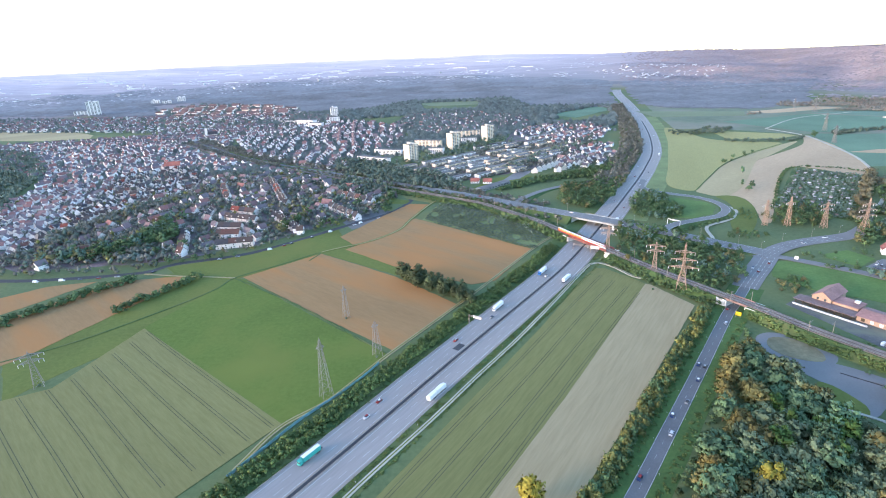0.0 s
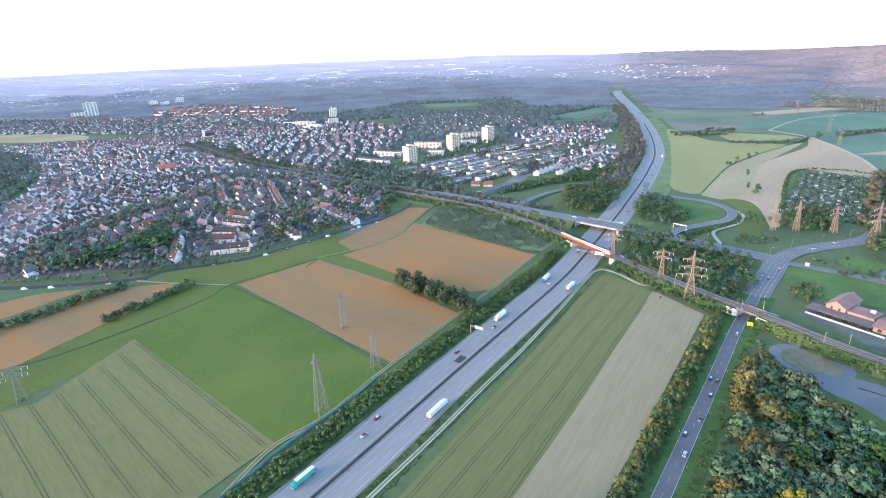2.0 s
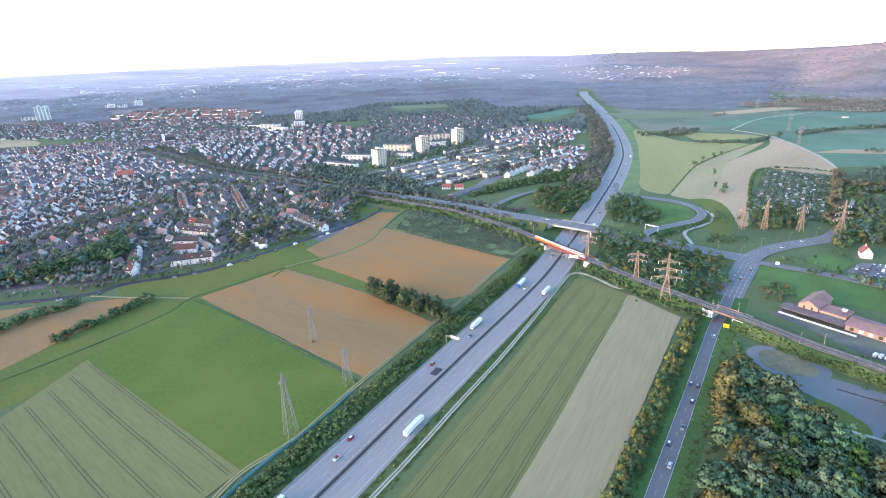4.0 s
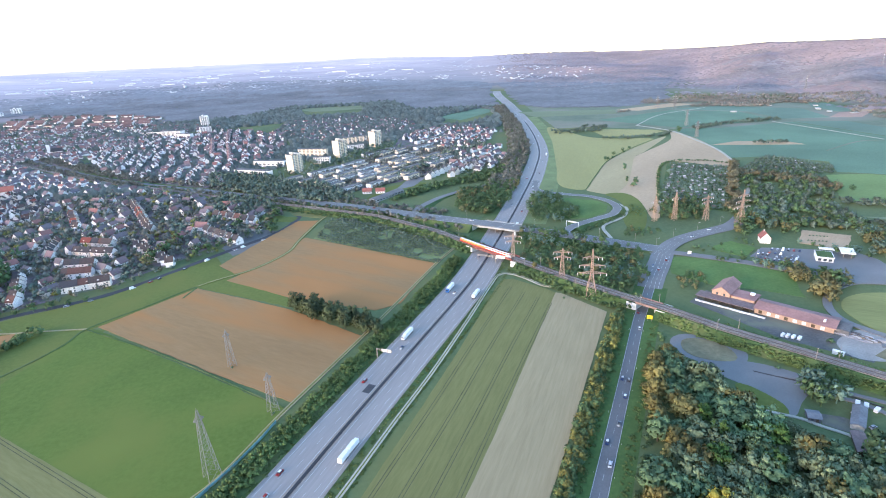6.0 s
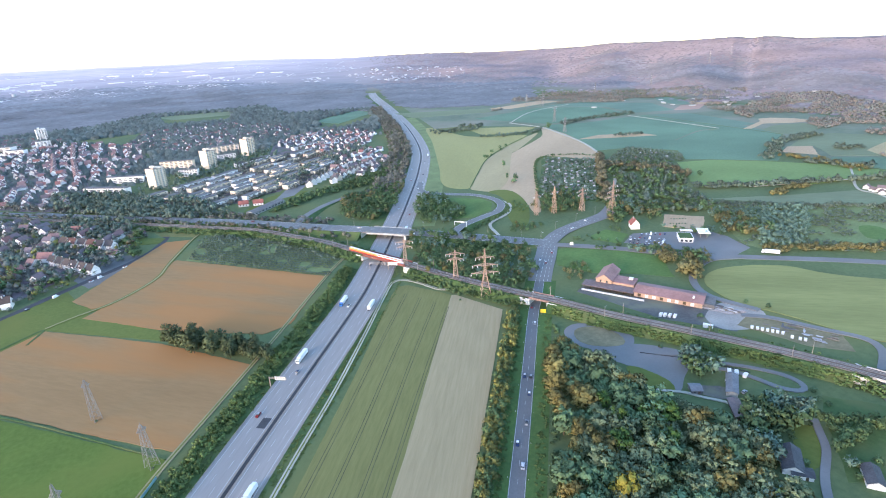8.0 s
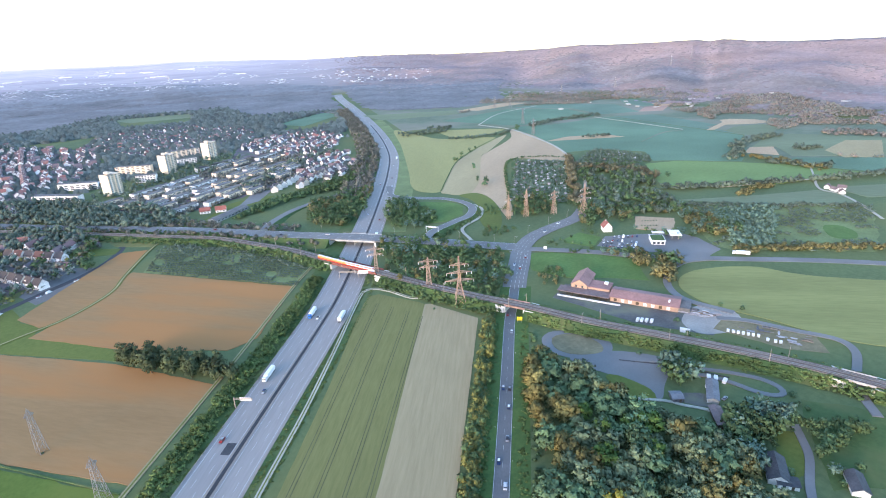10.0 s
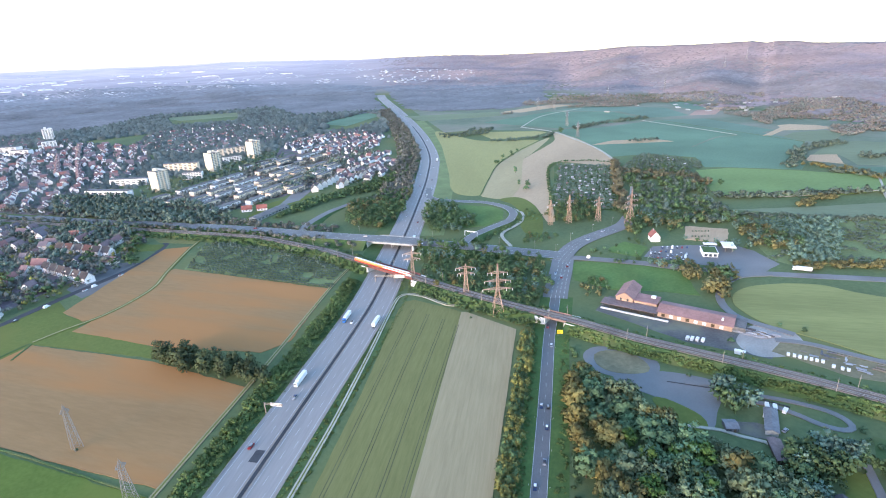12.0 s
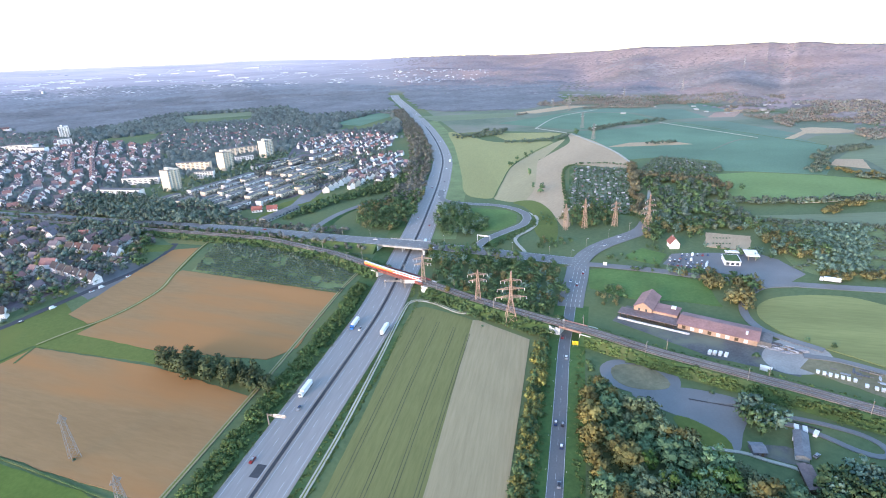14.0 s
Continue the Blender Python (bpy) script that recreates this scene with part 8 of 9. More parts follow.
def car(x, y, z, rz, kind=None, text="", group=""):
    kind = cr_.choice((0, 0, 1)) if kind is None else kind
    ln, w, body, cabin, top, wheel, wb, wc, wt = CARS[kind]
    name = "van" if kind == 2 else "car"
    e = empty(name, pose(x, y, z, 0, 0, rz), text or ("white delivery van on the asphalt" if kind == 2 else "small passenger car on the grey road"), name, group)
    for nm, me in (("body", wb if kind == 2 else body), ("cabin", wc if kind == 2 else cabin), ("roof", wt if kind == 2 else top)):
        o = new(nm, me)
        o.parent = e
    for sx_ in (-0.32, 0.32):
        for sy_ in (-0.5, 0.5):
            o = new("wheel", wheel)
            o.parent = e
            o.location = (sx_ * ln, sy_ * (w - 0.2), 0)
    return e


def lorry(x, y, z, rz, cab, box, trailers, text):
    """A lorry: cab, loading box, chassis, wheels; perhaps a trailer."""
    e = empty("lorry", pose(x, y, z, 0, 0, rz), text, "lorry")
    Geo().box(7.2, 0, 0.7, 2.2, 2.5, 2.6, 0, 0.94).ob("cab", M[cab], e)
    Geo().box(8.27, 0, 1.9, 0.1, 2.2, 0.9).ob("windscreen", M["glass"], e)
    at = [(0.0, 11.8)] if not trailers else [(2.4, 7.0), (-5.6, 7.4)]
    for c, ln in at:
        b = Geo().box(c - (0 if trailers else 0.3), 0, 1.1, ln, 2.55, 2.8).ob("loading_box", M[box], e)
        Geo().box(c - (0 if trailers else 0.3), 0, 3.9, ln - 0.1, 2.5, 0.06).ob("roof", M["white_paint"], b)
    Geo().box(-0.5, 0, 0.75, 14.5, 1.2, 0.34).ob("chassis", M["dark_asphalt"], e)
    wheel = Geo()
    wheel.v = [(0.5 * math.cos(a * 0.628), yy, 0.5 + 0.5 * math.sin(a * 0.628)) for yy in (-0.15, 0.15) for a in range(10)]
    wheel.f = [tuple(range(10)), tuple(range(19, 9, -1))] + [(i, i + 10, (i + 1) % 10 + 10, (i + 1) % 10) for i in range(10)]
    me = wheel.mesh("wheel", M["dark_asphalt"])
    for px in (7.0, 2.6, -3.6, -5.0):
        for py in (-1.1, 1.1):
            o = new("wheel", me)
            o.parent = e
            o.location = (px, py, 0)
    return e


def lane(line, x, y, off):
    """A place in a lane: the point of a line nearest to x, y, moved sideways; with the bearing."""
    s = near(line, x, y)
    p = post_line(line, s, s + 0.5, off, 3, 0, 0)[0]
    return p


for x, y, off, back, cab, box, tr, text in ((-3, 258, 13.2, 0, "white_paint", "white_paint", True, "white lorry with a trailer on the motorway"), (52, 376, -12.2, 180, "white_paint", "white_paint", False, "white articulated lorry on the motorway"),
                                            (113, 424, 13.2, 0, "white_paint", "white_paint", False, "white box lorry on the motorway"), (97, 441, -12.4, 180, "blue_paint", "white_paint", False, "white lorry with a blue cab on the motorway"),
                                            (-62, 208, -12.4, 180, "green_paint", "green_paint", False, "turquoise green articulated lorry on the motorway"), (200, 585, 12.5, 0, "white_paint", "white_paint", False, "white lorry under the road bridge"),
                                            (395, 962, 13, 0, "white_paint", "white_paint", False, "far white lorry on the motorway")):
    px, py, pz, a = lane(MW, x, y, off)
    lorry(px, py, pz + 0.1, a + back, cab, box, tr, text)
for x, y, off, back in ((40, 353, -8.2, 180), (17, 325, -12.6, 180), (-40, 238, -9.5, 180), (-30, 250, -13.0, 180), (101, 430, -6, 180), (148, 500, -9, 180), (150, 505, 9, 0), (241, 664, -8, 180), (290, 752, 8, 0), (303, 780, 12, 0), (310, 800, -7, 180),
                        (330, 830, 9, 0), (350, 866, -12, 180), (370, 912, 8, 0), (420, 1022, 12, 0), (440, 1080, -9, 180), (470, 1170, 9, 0), (500, 1260, -10, 180), (540, 1400, 9, 0), (580, 1560, -9, 180), (620, 1700, 9, 0), (230, 640, 9, 0)):
    px, py, pz, a = lane(MW, x, y, off)
    car(px, py, pz + 0.1, a + back, None, "small car driving on the motorway", "cars on the motorway")
for x, y, off, back in ((170, 278, -1.9, 180), (174, 276, 1.9, 0), (161, 259, 1.9, 0), (148, 243, 1.8, 0), (136, 228, -1.9, 180), (124, 213, 1.9, 0), (98, 188, -1.9, 180), (205, 331, 1.9, 0), (222, 350, -1.9, 180)):
    px, py, pz, a = lane(SIDE, x, y, off)
    car(px, py, pz + 0.1, a + back, None, "small car on the country road", "cars on the country road")
for x, y, off, back in ((56, 705, -3, 180), (120, 640, 3, 0), (160, 600, -3, 180), (255, 512, 3, 0), (210, 552, 6, 0), (-20, 775, 4, 0), (270, 500, -3, 180)):
    px, py, pz, a = lane(CROSS, x, y, off)
    car(px, py, pz + 0.1, a + back, None, "small car on the crossing road", "cars on the crossing road")
for x, y, off, back in ((288, 428, -4, 180), (282, 424, 2, 0), (300, 441, 5, 0)):
    px, py, pz, a = lane(SIDE2, x, y, off)
    car(px, py, pz + 0.15, a + back, None, "small car waiting at the junction", "cars at the junction")
for x, y, off, back in ((365, 484, 3, 0), (395, 492, -3, 180)):
    px, py, pz, a = lane(NORTH, x, y, off)
    car(px, py, pz + 0.18, a + back)
for x, y, off, kind in ((-401, 490, 5, 2), (-379, 490, 5, 2), (-361, 490, 5, 0), (-348, 490, 5, 0), (-328, 491, 5, 1), (-298, 500, 5, 0), (-191, 545, 5, 2), (-180, 556, 5, 0), (-174, 560, 5, 0), (-134, 600, 5, 2), (-111, 622, 5, 0), (-100, 632, 5, 2), (-82, 650, 5, 0), (-220, 533, 5, 0), (-240, 526, 5, 1), (-150, 583, 5, 0)):
    px, py, pz, a = lane(TOWN, x, y, off)
    car(px, py, 0.02, a, kind, "white van parked along the town road" if kind == 2 else "pale car parked along the town road", "vehicles parked at the town road")
park = random.Random(8)
for row, (x0, y0, x1, y1, count) in enumerate(((386, 418, 403, 394, 9), (393, 424, 411, 399, 9), (399, 430, 418, 404, 8), (412, 428, 432, 416, 6))):
    for i in range(count):
        if park.random() < 0.8:
            t = i / (count - 1)
            van = park.random() < 0.12
            car(x0 + (x1 - x0) * t, y0 + (y1 - y0) * t, 0.17, 38 + park.uniform(-4, 4) + 180 * (row % 2), 2 if van else park.choice((0, 0, 1)), "white van parked on the car park" if van else "car parked on the grey car park", "cars on the car park")

# ---- train ----
tr = empty("train", pose(0, 0, 0), "red and yellow light rail train approaching the railway bridge", "train")
tline = cut(RAIL, near(RAIL, 137, 545), near(RAIL, 168, 481))
for k in range(2):
    seg = tline[k * len(tline) // 2:(k + 1) * len(tline) // 2 + 1]
    ribbon(Geo(), seg, 0.85, 3.5, 1.6, 1.2).ob("lower_body", M["train_red"], tr)
    ribbon(Geo(), seg, 0.88, 3.47, 2.6, 1.0).ob("window_band", M["white_paint"] if k else M["train_yellow"], tr)
    ribbon(Geo(), seg, 1.0, 3.35, 3.3, 0.7).ob("upper_body", M["train_red"] if k else M["train_yellow"], tr)
    ribbon(Geo(), seg, 1.25, 3.1, 3.55, 0.25).ob("roof", M["white_paint"], tr)
    g = Geo()
    for x, y, z, a in post_line(seg, 1, 30, 2.17, 4, 0, 0):
        g.box(x, y, z + 0.22, 2.2, 1.6, 0.45, a)
    g.ob("bogies", M["dark_asphalt"], tr)

# ---- station ----
M["brick"] = surface("warm_sandstone_brick", (0.37, 0.25, 0.18), (0.45, 0.315, 0.235), 1.2, 0.2, 0.85, 0.3, 0.12, relief=0.05)
M["red_felt"] = surface("faded_red_roof_sheet", (0.26, 0.15, 0.138), (0.33, 0.195, 0.18), 0.6, 0.08, 0.85, 0.2, 0.18)
M["brown_roof"] = surface("old_brown_roof", (0.16, 0.12, 0.12), (0.24, 0.18, 0.17), 0.6, 0.08, 0.85, 0.2, 0.18)
SA = math.degrees(math.atan2(286 - 357, 323 - 278))     # the station lies along the railway
st = empty("station_building", pose(303, 330, 0, 0, 0, SA), "old sandstone goods station with long red sheet roofs", "station")
hallw = Geo().gable(-24.5, 18, 0, 26, 13, 7, 4.2, 90).ob("hall", M["brick"], st, "sandstone gabled hall")
Geo().saddle(-24.5, 18, 7, 26, 13, 4.2, 90, 0.8, 0.3).ob("roof", M["red_felt"], hallw)
for px in (-2.6, 2.6):
    for z in (1.2, 4.2):
        Geo().box(-24.5 + px, 4.95, z, 1.4, 0.14, 2.0).ob("window", M["glass"], hallw)
mid_ = Geo().box(-9, 13.5, 0, 17, 14, 5.4).ob("middle_wing", M["brick"], st)
Geo().box(-9, 13.5, 5.4, 17.8, 14.8, 0.5).ob("roof", M["red_felt"], mid_)
Geo().box(-5, 17, 5.9, 3, 3, 1.2).box(-5, 17, 7.1, 3.3, 3.3, 0.15).ob("roof_light", M["white_panel"], mid_)
cano = Geo().box(-19, 0.2, 3.6, 42, 11.0, 0.4).ob("platform_roof", M["brown_roof"], st, "long brown platform roof")
for i in range(8):
    Geo().box(-38 + i * 5.4, -4.4, 0, 0.4, 0.4, 3.6).ob("post", M["bark"], cano)
Geo().box(-14, -7.0, 0, 50, 1.6, 1.0).box(-14, -7.0, 1.0, 50, 0.5, 0.2).ob("platform_edge", M["white_concrete"], st, "pale platform edge")
lw = Geo().gable(27, 8, 0, 50, 19, 4.2, 2.2).ob("goods_shed", M["brick"], st)
Geo().saddle(27, 8, 4.2, 50, 19, 2.2, 0, 0.9, 0.3).ob("roof", M["red_felt"], lw, "faded red sheet roof")
for i in range(8):
    Geo().box(6 + i * 5.6, -1.58, 0.8, 2.4, 0.16, 2.4).ob("door", M["white_panel"] if i % 3 else M["bark"], lw)
Geo().box(45, 4, 5.4, 1.4, 3.6, 0.9).ob("skylight", M["white_panel"], lw)
Geo().box(56, 8, 0, 8, 15, 3.6).ob("lean_to", M["felt"], st)
M["timber"] = choice("timber_and_steel", [(0.3, 0.3, 0.32), (0.2, 0.17, 0.14), (0.42, 0.42, 0.44), (0.12, 0.12, 0.13)], 0.8)
for i in range(24):
    o = Geo().box(0, 0, 0, 5.0 + (i % 3), 0.9, 0.5 + 0.25 * (i % 4)).box(0, 0, 0.5 + 0.25 * (i % 4), 4.2, 0.6, 0.25).ob("stacked_beams", M["timber"])
    o.matrix_world = pose(332 + (i % 8) * 1.55 + (i // 8) * 3.4, 284 - (i % 8) * 0.5 - (i // 8) * 6.4, 0.15, 0, 0, SA + 6 * (i % 3) - 6)
    tagged(o, "stack of grey beams in the station yard", "building materials", "stacks of beams")

store = random.Random(12)
for i in range(22):
    t, s = store.random(), store.uniform(-1, 1)
    o = Geo().box(0, 0, 0, store.uniform(3, 7), store.uniform(0.6, 1.3), store.uniform(0.3, 0.9)).box(0, 0, 0.1, 2.4, 1.5, 0.12).ob("stacked_beams", M["timber"])
    o.matrix_world = pose(344 + 22 * t + 7 * s, 250 - 40 * t + 4 * s, 0.16, 0, 0, SA + store.choice((0, 0, 0, 90)) + store.uniform(-6, 6))
    tagged(o, "stack of beams and kerbs on the storage ground", "building materials", "stacks on the storage ground")


def container(x, y, rz, ln, w, h, mat, text, group=""):
    e = empty("container", pose(x, y, 0.1, 0, 0, rz), text, "container", group)
    g = Geo().box(0, 0, 0, ln, w, h)
    g.ob("body", M[mat], e)
    Geo().box(ln / 2 + 0.02, 0, 0.1, 0.06, w * 0.8, h - 0.25).ob("door", M["galv"], e)
    Geo().box(0, 0, h, ln + 0.12, w + 0.12, 0.12).ob("lid", M["white_panel"], e)


for x, y in ((295.7, 293.3), (297.8, 291.3), (300.2, 289), (302.5, 286.4)):
    container(x, y, SA + 85, 3.6, 1.9, 1.9, "white_panel", "white storage container on the grass", "white containers")
container(310, 264, SA, 6.5, 2.6, 2.4, "white_panel", "white site cabin beside the railway")
for x, y, turn in ((275.5, 220.5, 40), (278.0, 217.5, 40), (280.0, 213.0, 20)):
    container(x, y, turn, 4.2, 2.0, 1.7, "white_panel", "white trailer parked behind the clubhouse", "white trailers")
for x, y in ((334.8, 248.2), (336.6, 245.4), (338.2, 242.8), (340, 240.3), (341.6, 237.7), (343.3, 235.3), (345, 232.7), (345.3, 226.4), (347.4, 222.4), (349.1, 219.9)):
    container(x, y, SA + 90, 2.4, 1.7, 1.4, "white_concrete", "pale stone-filled crate on the storage ground", "row of pale crates")


def shed(name, x, y, rz, a, b, h, rise, wall, roof, text):
    e = empty(name, pose(x, y, 0, 0, 0, rz), text, "shed")
    w = Geo().gable(0, 0, -0.2, a, b, h, rise).ob("wall", M[wall], e)
    Geo().saddle(0, 0, h - 0.2, a, b, rise, 0, 0.5, 0.2).ob("roof", M[roof], e)
    Geo().box(a * 0.2, -b / 2 - 0.03, 0, 1.2, 0.12, 2.0).ob("door", M["bark"], e)
    Geo().box(-a * 0.2, -b / 2 - 0.03, 1.0, 1.2, 0.12, 0.9).ob("window", M["glass"], e)


shed("shed", 243, 218, -32, 6, 7, 2.8, 0.8, "timber", "pale_felt", "small shed with a pale sheet roof beside the gravel")
shed("shed", 264, 210, 38, 20, 6, 3.0, 1.1, "concrete", "pale_felt", "long clubhouse with a grey felt roof among trees")
shed("shed", 247, 194, 52, 16, 5.5, 2.8, 0.8, "bark", "brown_roof", "dark wooden shed below the trees")
shed("house", 235, 156, 40, 17, 9, 3.2, 2.6, "white_concrete", "slate", "low house with a big slate-grey roof by the lane")
shed("house", 257, 132, 40, 13, 7, 2.8, 1.8, "white_concrete", "slate", "small house with a grey roof by the lane")
edge_line = curve_points([(246, 264), (260, 250), (270, 240), (277, 229), (286, 214)], 3)
tagged(ribbon(Geo(), edge_line, -0.22, 0.22, 0.55, 0.6, 0.0).ob("wall_low", M["dark_asphalt"]), "low dark retaining edge beside the gravel place", "low wall", "", "structure")
car(268, 216, 0.05, 30, 2, "white van parked behind the clubhouse")
for x, y, turn in ((758, 399, 20), (751, 387, 70), (766, 386, 110), (746, 376, 30)):
    shed("house", x, y, turn, 9, 6.5, 3.0, 2.6, "white_concrete", "brown_roof", "white farmhouse with a brown roof among the fields")
shed("shed", 232, 149, -46, 9, 6, 2.6, 0.8, "white_concrete", "slate", "low garage wing with a slate-grey roof")
car(236, 184, 0.05, 60, 2, "white van parked under the trees")
for x, y, turn in ((230, 187, 20), (232.5, 183.5, 25), (228, 183, 70), (265.5, 203, 10)):
    car(x, y, 0.05, turn, 0, "pale car parked beside the lane's trees")

# filling station and shop
fs = empty("filling_station", pose(436.4, 394.6, 0, 0, 0, -40), "filling station with a white canopy and flat shop", "filling station")
Geo().box(0, 0, 0.1, 13, 17, 4.0).ob("shop", M["white_panel"], fs)
Geo().box(0, 0, 4.1, 13.8, 17.8, 0.5).ob("shop_rim", M["white_panel"], fs)
Geo().box(0, 0, 4.61, 12.4, 16.2, 0.08).ob("green_roof", M["verge"], fs, "planted flat roof")
for s in (-5, 0, 5):
    Geo().box(s * 0.8, -8.56, 0.8, 2.6, 0.12, 2.4).ob("window", M["glass"], fs)
cn = Geo().box(19, 13, 5.0, 11, 16, 0.8).ob("canopy", M["white_panel"], fs, "flat white canopy")
for px, py in ((16, 8), (22, 8), (16, 18), (22, 18)):
    Geo().tube(px, py, 0.1, 5.0, 0.22, 0.22, 8).ob("column", M["galv"], cn)
Geo().box(4, 19, 3.4, 12, 6, 0.5).ob("side_canopy", M["white_panel"], fs)
for s in (-5, 5):
    Geo().box(4 + s, 19, 0.1, 0.25, 0.25, 3.4).ob("column", M["galv"], fs)
lorry(470, 326, 0.2, 130, "white_paint", "white_paint", False, "white lorry parked beside the road")

# ---- allotment gardens ----
allot = [(555, 802), (630, 735), (458, 548), (406, 600)]
field("field_allotments", allot, 0.15, "verge", "allotment gardens with beds, lawns and hedges", "garden")
ar = random.Random(31)
au, av = Vector((148, 190)).normalized(), Vector((60, -60)).normalized()
hedge = []
M["leaf_garden"] = surface("garden_shrub_leaves", (0.1, 0.158, 0.118), (0.145, 0.2, 0.148), 0.5, 0.03, 0.85, 0, 0.3, rand="island", spread=0.16)
M["hut_roof"] = choice("hut_roofs", [(0.36, 0.36, 0.37), (0.18, 0.175, 0.18), (0.28, 0.28, 0.285), (0.5, 0.5, 0.51), (0.24, 0.17, 0.15), (0.19, 0.19, 0.2)], 0.8)
HUTS = [(Geo().gable(0, 0, 0, a, b, h, r).mesh("garden_hut", M["timber"]), Geo().saddle(0, 0, h, a, b, r, 0, 0.3, 0.15).mesh("roof", M["hut_roof"])) for a, b, h, r in ((3.2, 2.6, 1.9, 0.7), (3.8, 3.0, 2.0, 0.8), (2.8, 2.4, 1.9, 0.6))]
for i in range(20):
    for j in range(9):
        p = Vector((406, 600)) + au * (8 + i * 12.5 + ar.uniform(-2, 2)) + av * (5 + j * 9.5 + ar.uniform(-1.5, 1.5))
        if not inside(p.x, p.y, allot):
            continue
        wall, roof = ar.choice(HUTS)
        if ar.random() < 0.6:
            o = tagged(new("garden_hut", wall), "small pale garden hut among allotment beds", "hut", "garden huts")
            o.matrix_world = pose(p.x + ar.uniform(-2.5, 2.5), p.y + ar.uniform(-2.5, 2.5), 0.1, 0, 0, ar.uniform(0, 180))
            r = new("roof", roof)
            r.parent = o
        for k in range(10):
            hedge.append((p.x + ar.uniform(-6, 6), p.y + ar.uniform(-6, 6), ar.uniform(1.2, 4.4), ar.uniform(2.0, 4.6)))
thicket("garden_shrubs", hedge, 81, M["leaf_garden"], "shrubs and fruit trees in the allotment gardens", "shrubs", 8, 0.5, 1)
thicket("garden_hedge", [(x, y, ar.uniform(1.6, 3.4), ar.uniform(2, 3.4)) for x, y in along(curve_points([(*p, 0) for p in ((404, 602), (556, 806), (634, 736), (456, 545))]), 0, 900, -2, 2, 3, 82)], 83, M["leaf_stuff"], "hedge round the allotment gardens", "hedge", 12, 0.5, 1)
for i in range(16):
    wall, roof = ar.choice(HUTS)
    o = tagged(new("garden_hut", wall), "small garden hut beside the beet field", "hut", "garden huts")
    o.matrix_world = pose(700 + ar.uniform(-38, 40), 708 + ar.uniform(-34, 40), 0, 0, 0, ar.uniform(0, 180))
    r = new("roof", roof)
    r.parent = o
# garden plot rows
for i in range(2):
    for j in range(6):
        p = Vector((472 + 13 * i, 422 + 11 * i)) + Vector((0.62, -0.4)) * (j * 4.2 - 14)
        tree(p.x - 2, p.y + 8, 2.2, "bush", "in a row on the garden plot")

# ---- far town and city ----
fr = random.Random(77)


def far_blocks(name, count, az0, az1, r0, r1, lo, hi, mat, text, clump=-1.0):
    """Small far buildings, in clumps where the noise is high."""
    g, made = Geo(), 0
    while made < count:
        az, r = fr.uniform(az0, az1), fr.uniform(r0, r1)
        x, y = 8 + r * math.sin(radians(az)), 40 + r * math.cos(radians(az))
        if noise.noise((x / 210, y / 120, 8.8)) < clump:
            continue
        made += 1
        h = fr.uniform(lo, hi)
        g.box(x, y, terrain(x, y) - 4, fr.uniform(7, 22), fr.uniform(7, 11), h + 4, fr.uniform(0, 180))
    return tagged(g.ob(name, M[mat]), text, "buildings", "", "stuff")


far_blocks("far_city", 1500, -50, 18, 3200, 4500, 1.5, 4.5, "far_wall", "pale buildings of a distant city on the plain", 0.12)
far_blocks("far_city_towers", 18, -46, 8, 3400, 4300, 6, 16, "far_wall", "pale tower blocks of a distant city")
halls = Geo()
for i in range(46):
    az, r = fr.uniform(-44, 10), fr.uniform(3720, 4350)
    x, y = 8 + r * math.sin(radians(az)), 40 + r * math.cos(radians(az))
    halls.box(x, y, terrain(x, y) - 4, fr.uniform(40, 110), fr.uniform(20, 45), fr.uniform(8, 11), -az + fr.uniform(-8, 8))
tagged(halls.ob("far_halls", M["white_concrete"]), "long pale halls of the distant city", "buildings", "", "stuff")
far_blocks("far_village", 130, 18.5, 28, 3050, 3750, 3, 6, "far_wall", "distant village on the hillside")
far_blocks("hill_houses", 26, 38, 66, 1600, 1950, 2, 3.5, "concrete", "scattered houses at the foot of the hill")


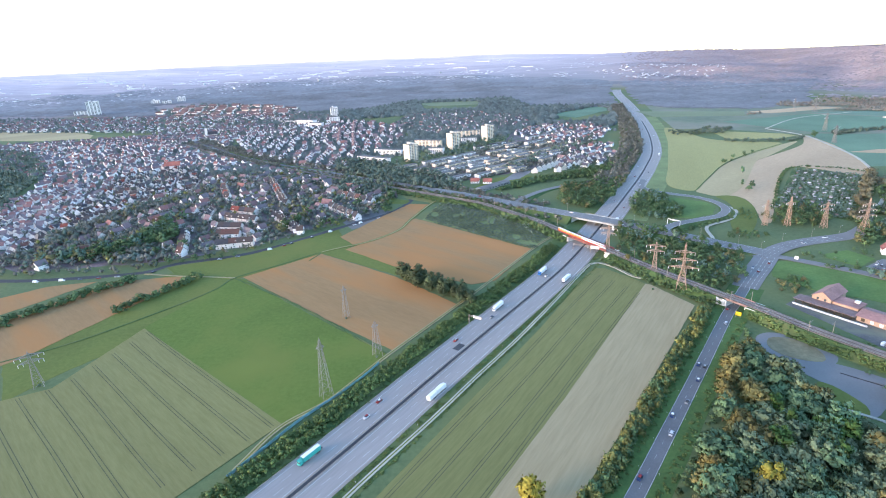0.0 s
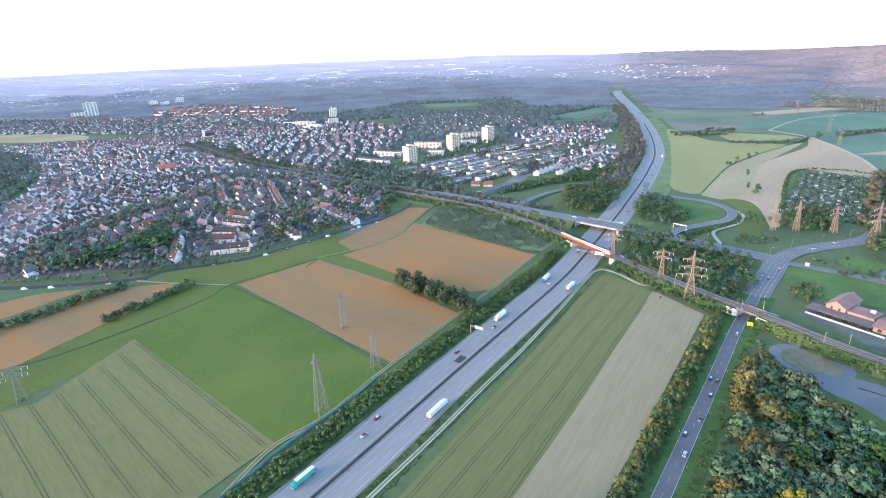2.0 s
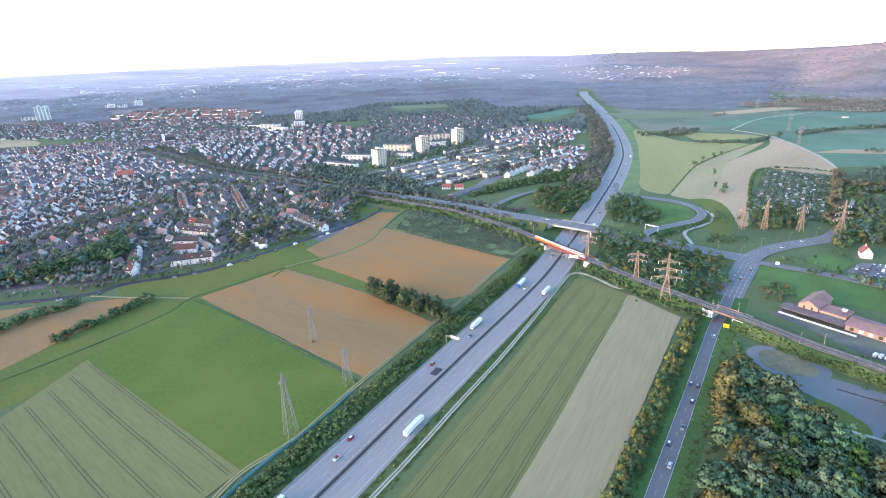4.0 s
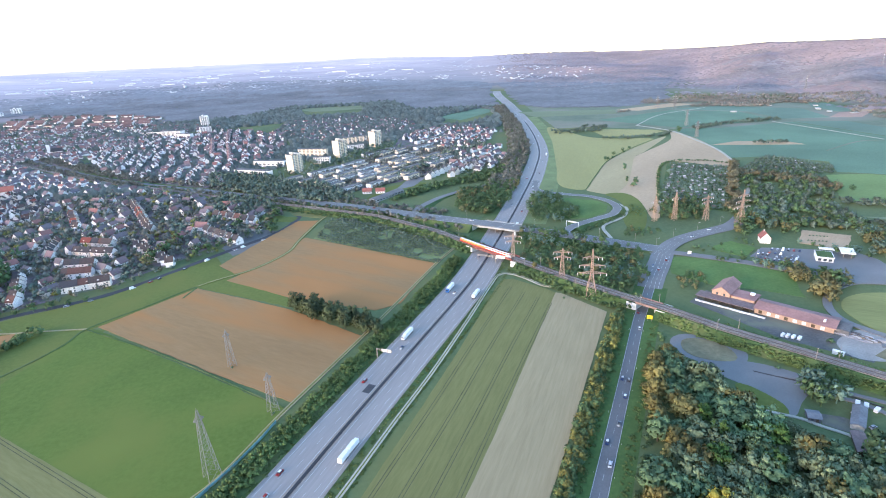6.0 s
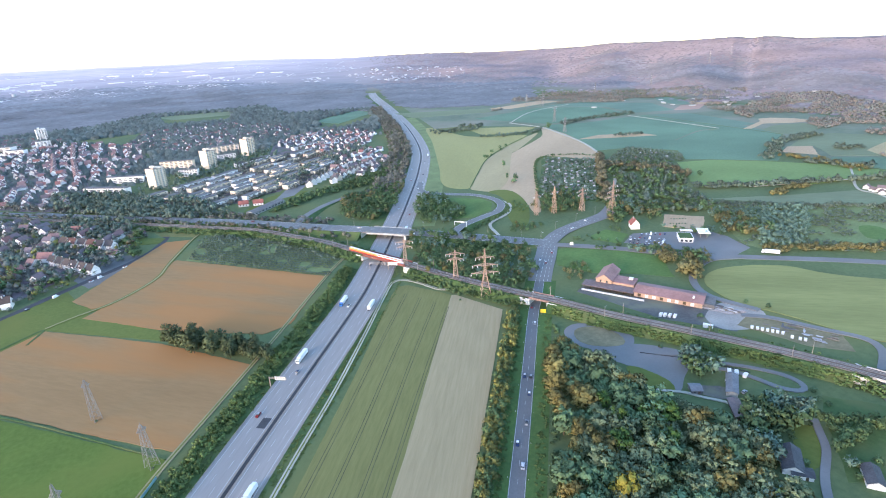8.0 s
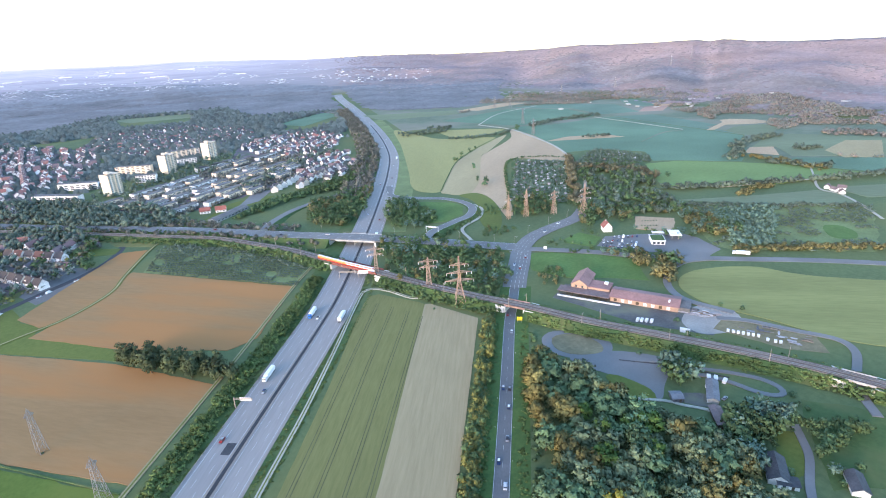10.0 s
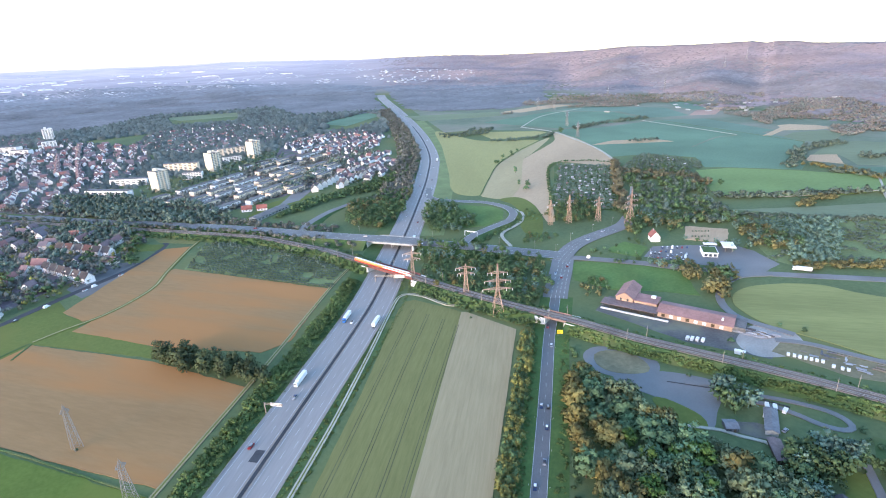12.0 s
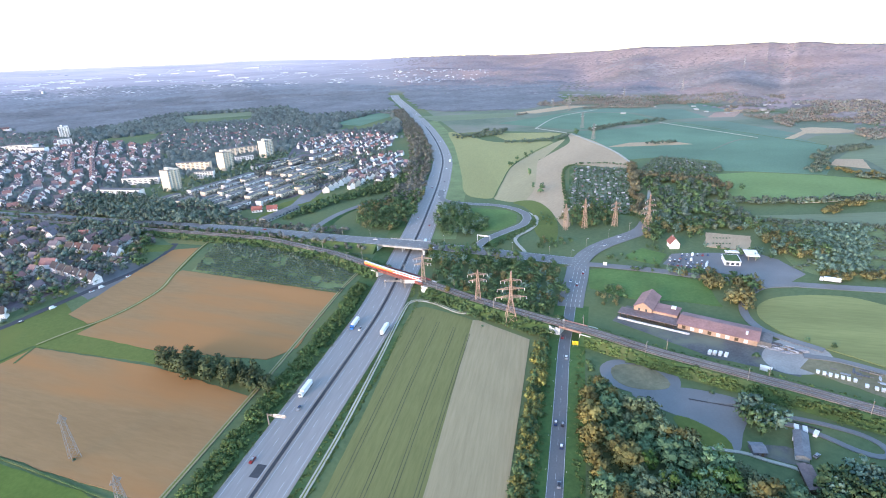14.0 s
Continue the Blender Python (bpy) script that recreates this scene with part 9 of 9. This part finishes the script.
# ---- groves: the trees past the single ones ----
GROVE = {"fresh": [crown_mesh("crown", 180, "round", M["leaf_fresh"], 13, 6, 0.56)], "yellow": [crown_mesh("crown", 181, "round", M["leaf_yellow"], 13, 6, 0.56)], "dark": [crown_mesh("crown", 170, "round", M["leaf_dark"], 13, 6, 0.56)], "leaf": [crown_mesh("crown", 110 + i, s, M["leaf"], 13, 6, 0.56) for i, s in enumerate(("round", "round", "low"))], "grey": [crown_mesh("crown", 120, "round", M["leaf_grey"], 13, 6, 0.56)],
         "gold": [crown_mesh("crown", 130 + i, s, M["leaf_gold"], 13, 6, 0.56) for i, s in enumerate(("round", "low"))], "tall": [crown_mesh("crown", 140, "tall", M["leaf"], 13, 6, 0.56)], "cone": [crown_mesh("crown", 150, "cone", M["leaf"], 13, 6, 0.56)]}
for kind, mat, text in (("leaf", "leaf_stuff", "grove of leafy green trees"), ("grey", "leaf_grey_stuff", "grove of grey-green willows"), ("gold", "leaf_gold_stuff", "grove of golden trees")):
    parts, g_rng = [], np.random.default_rng(91)
    for x, y, h, w, k in grove_items:
        if (k if k in ("grey", "gold") else "leaf") != kind:
            continue
        me = GROVE[k][g_rng.integers(len(GROVE[k]))]
        v = np.empty(len(me.vertices) * 3, dtype=np.float32)
        me.vertices.foreach_get("co", v)
        nr_ = GROVE_N[me.name]
        f = np.empty(len(me.polygons) * 3, dtype=np.int32)
        me.polygons.foreach_get("vertices", f)
        v, a = v.reshape(-1, 3), g_rng.uniform(0, 6.28)
        ws = h * w * g_rng.uniform(0.85, 1.2)
        vx = (v[:, 0] * math.cos(a) - v[:, 1] * math.sin(a)) * ws + x
        vy = (v[:, 0] * math.sin(a) + v[:, 1] * math.cos(a)) * ws + y
        parts.append((np.stack([vx, vy, v[:, 2] * h + bank_height(x, y) + 0.06 * h], 1), f.reshape(-1, 3), np.stack([nr_[:, 0] * math.cos(a) - nr_[:, 1] * math.sin(a), nr_[:, 0] * math.sin(a) + nr_[:, 1] * math.cos(a), nr_[:, 2]], 1)))
        tv, tf = Geo().tube(x, y, bank_height(x, y) - 0.3, bank_height(x, y) + 0.35 * h, 0.03 * h, 0.02 * h, 6), []
        for q in tv.f[:6]:
            tf += [(q[0], q[1], q[2]), (q[0], q[2], q[3])]
        parts.append((np.array(tv.v), np.array(tf), np.array([(math.cos(i * 1.047), math.sin(i * 1.047), 0) for i in range(12)])))
    if parts:
        tagged(new("grove", tuple_mesh("grove", joined(parts), M[mat])), text, "trees", "", "stuff")
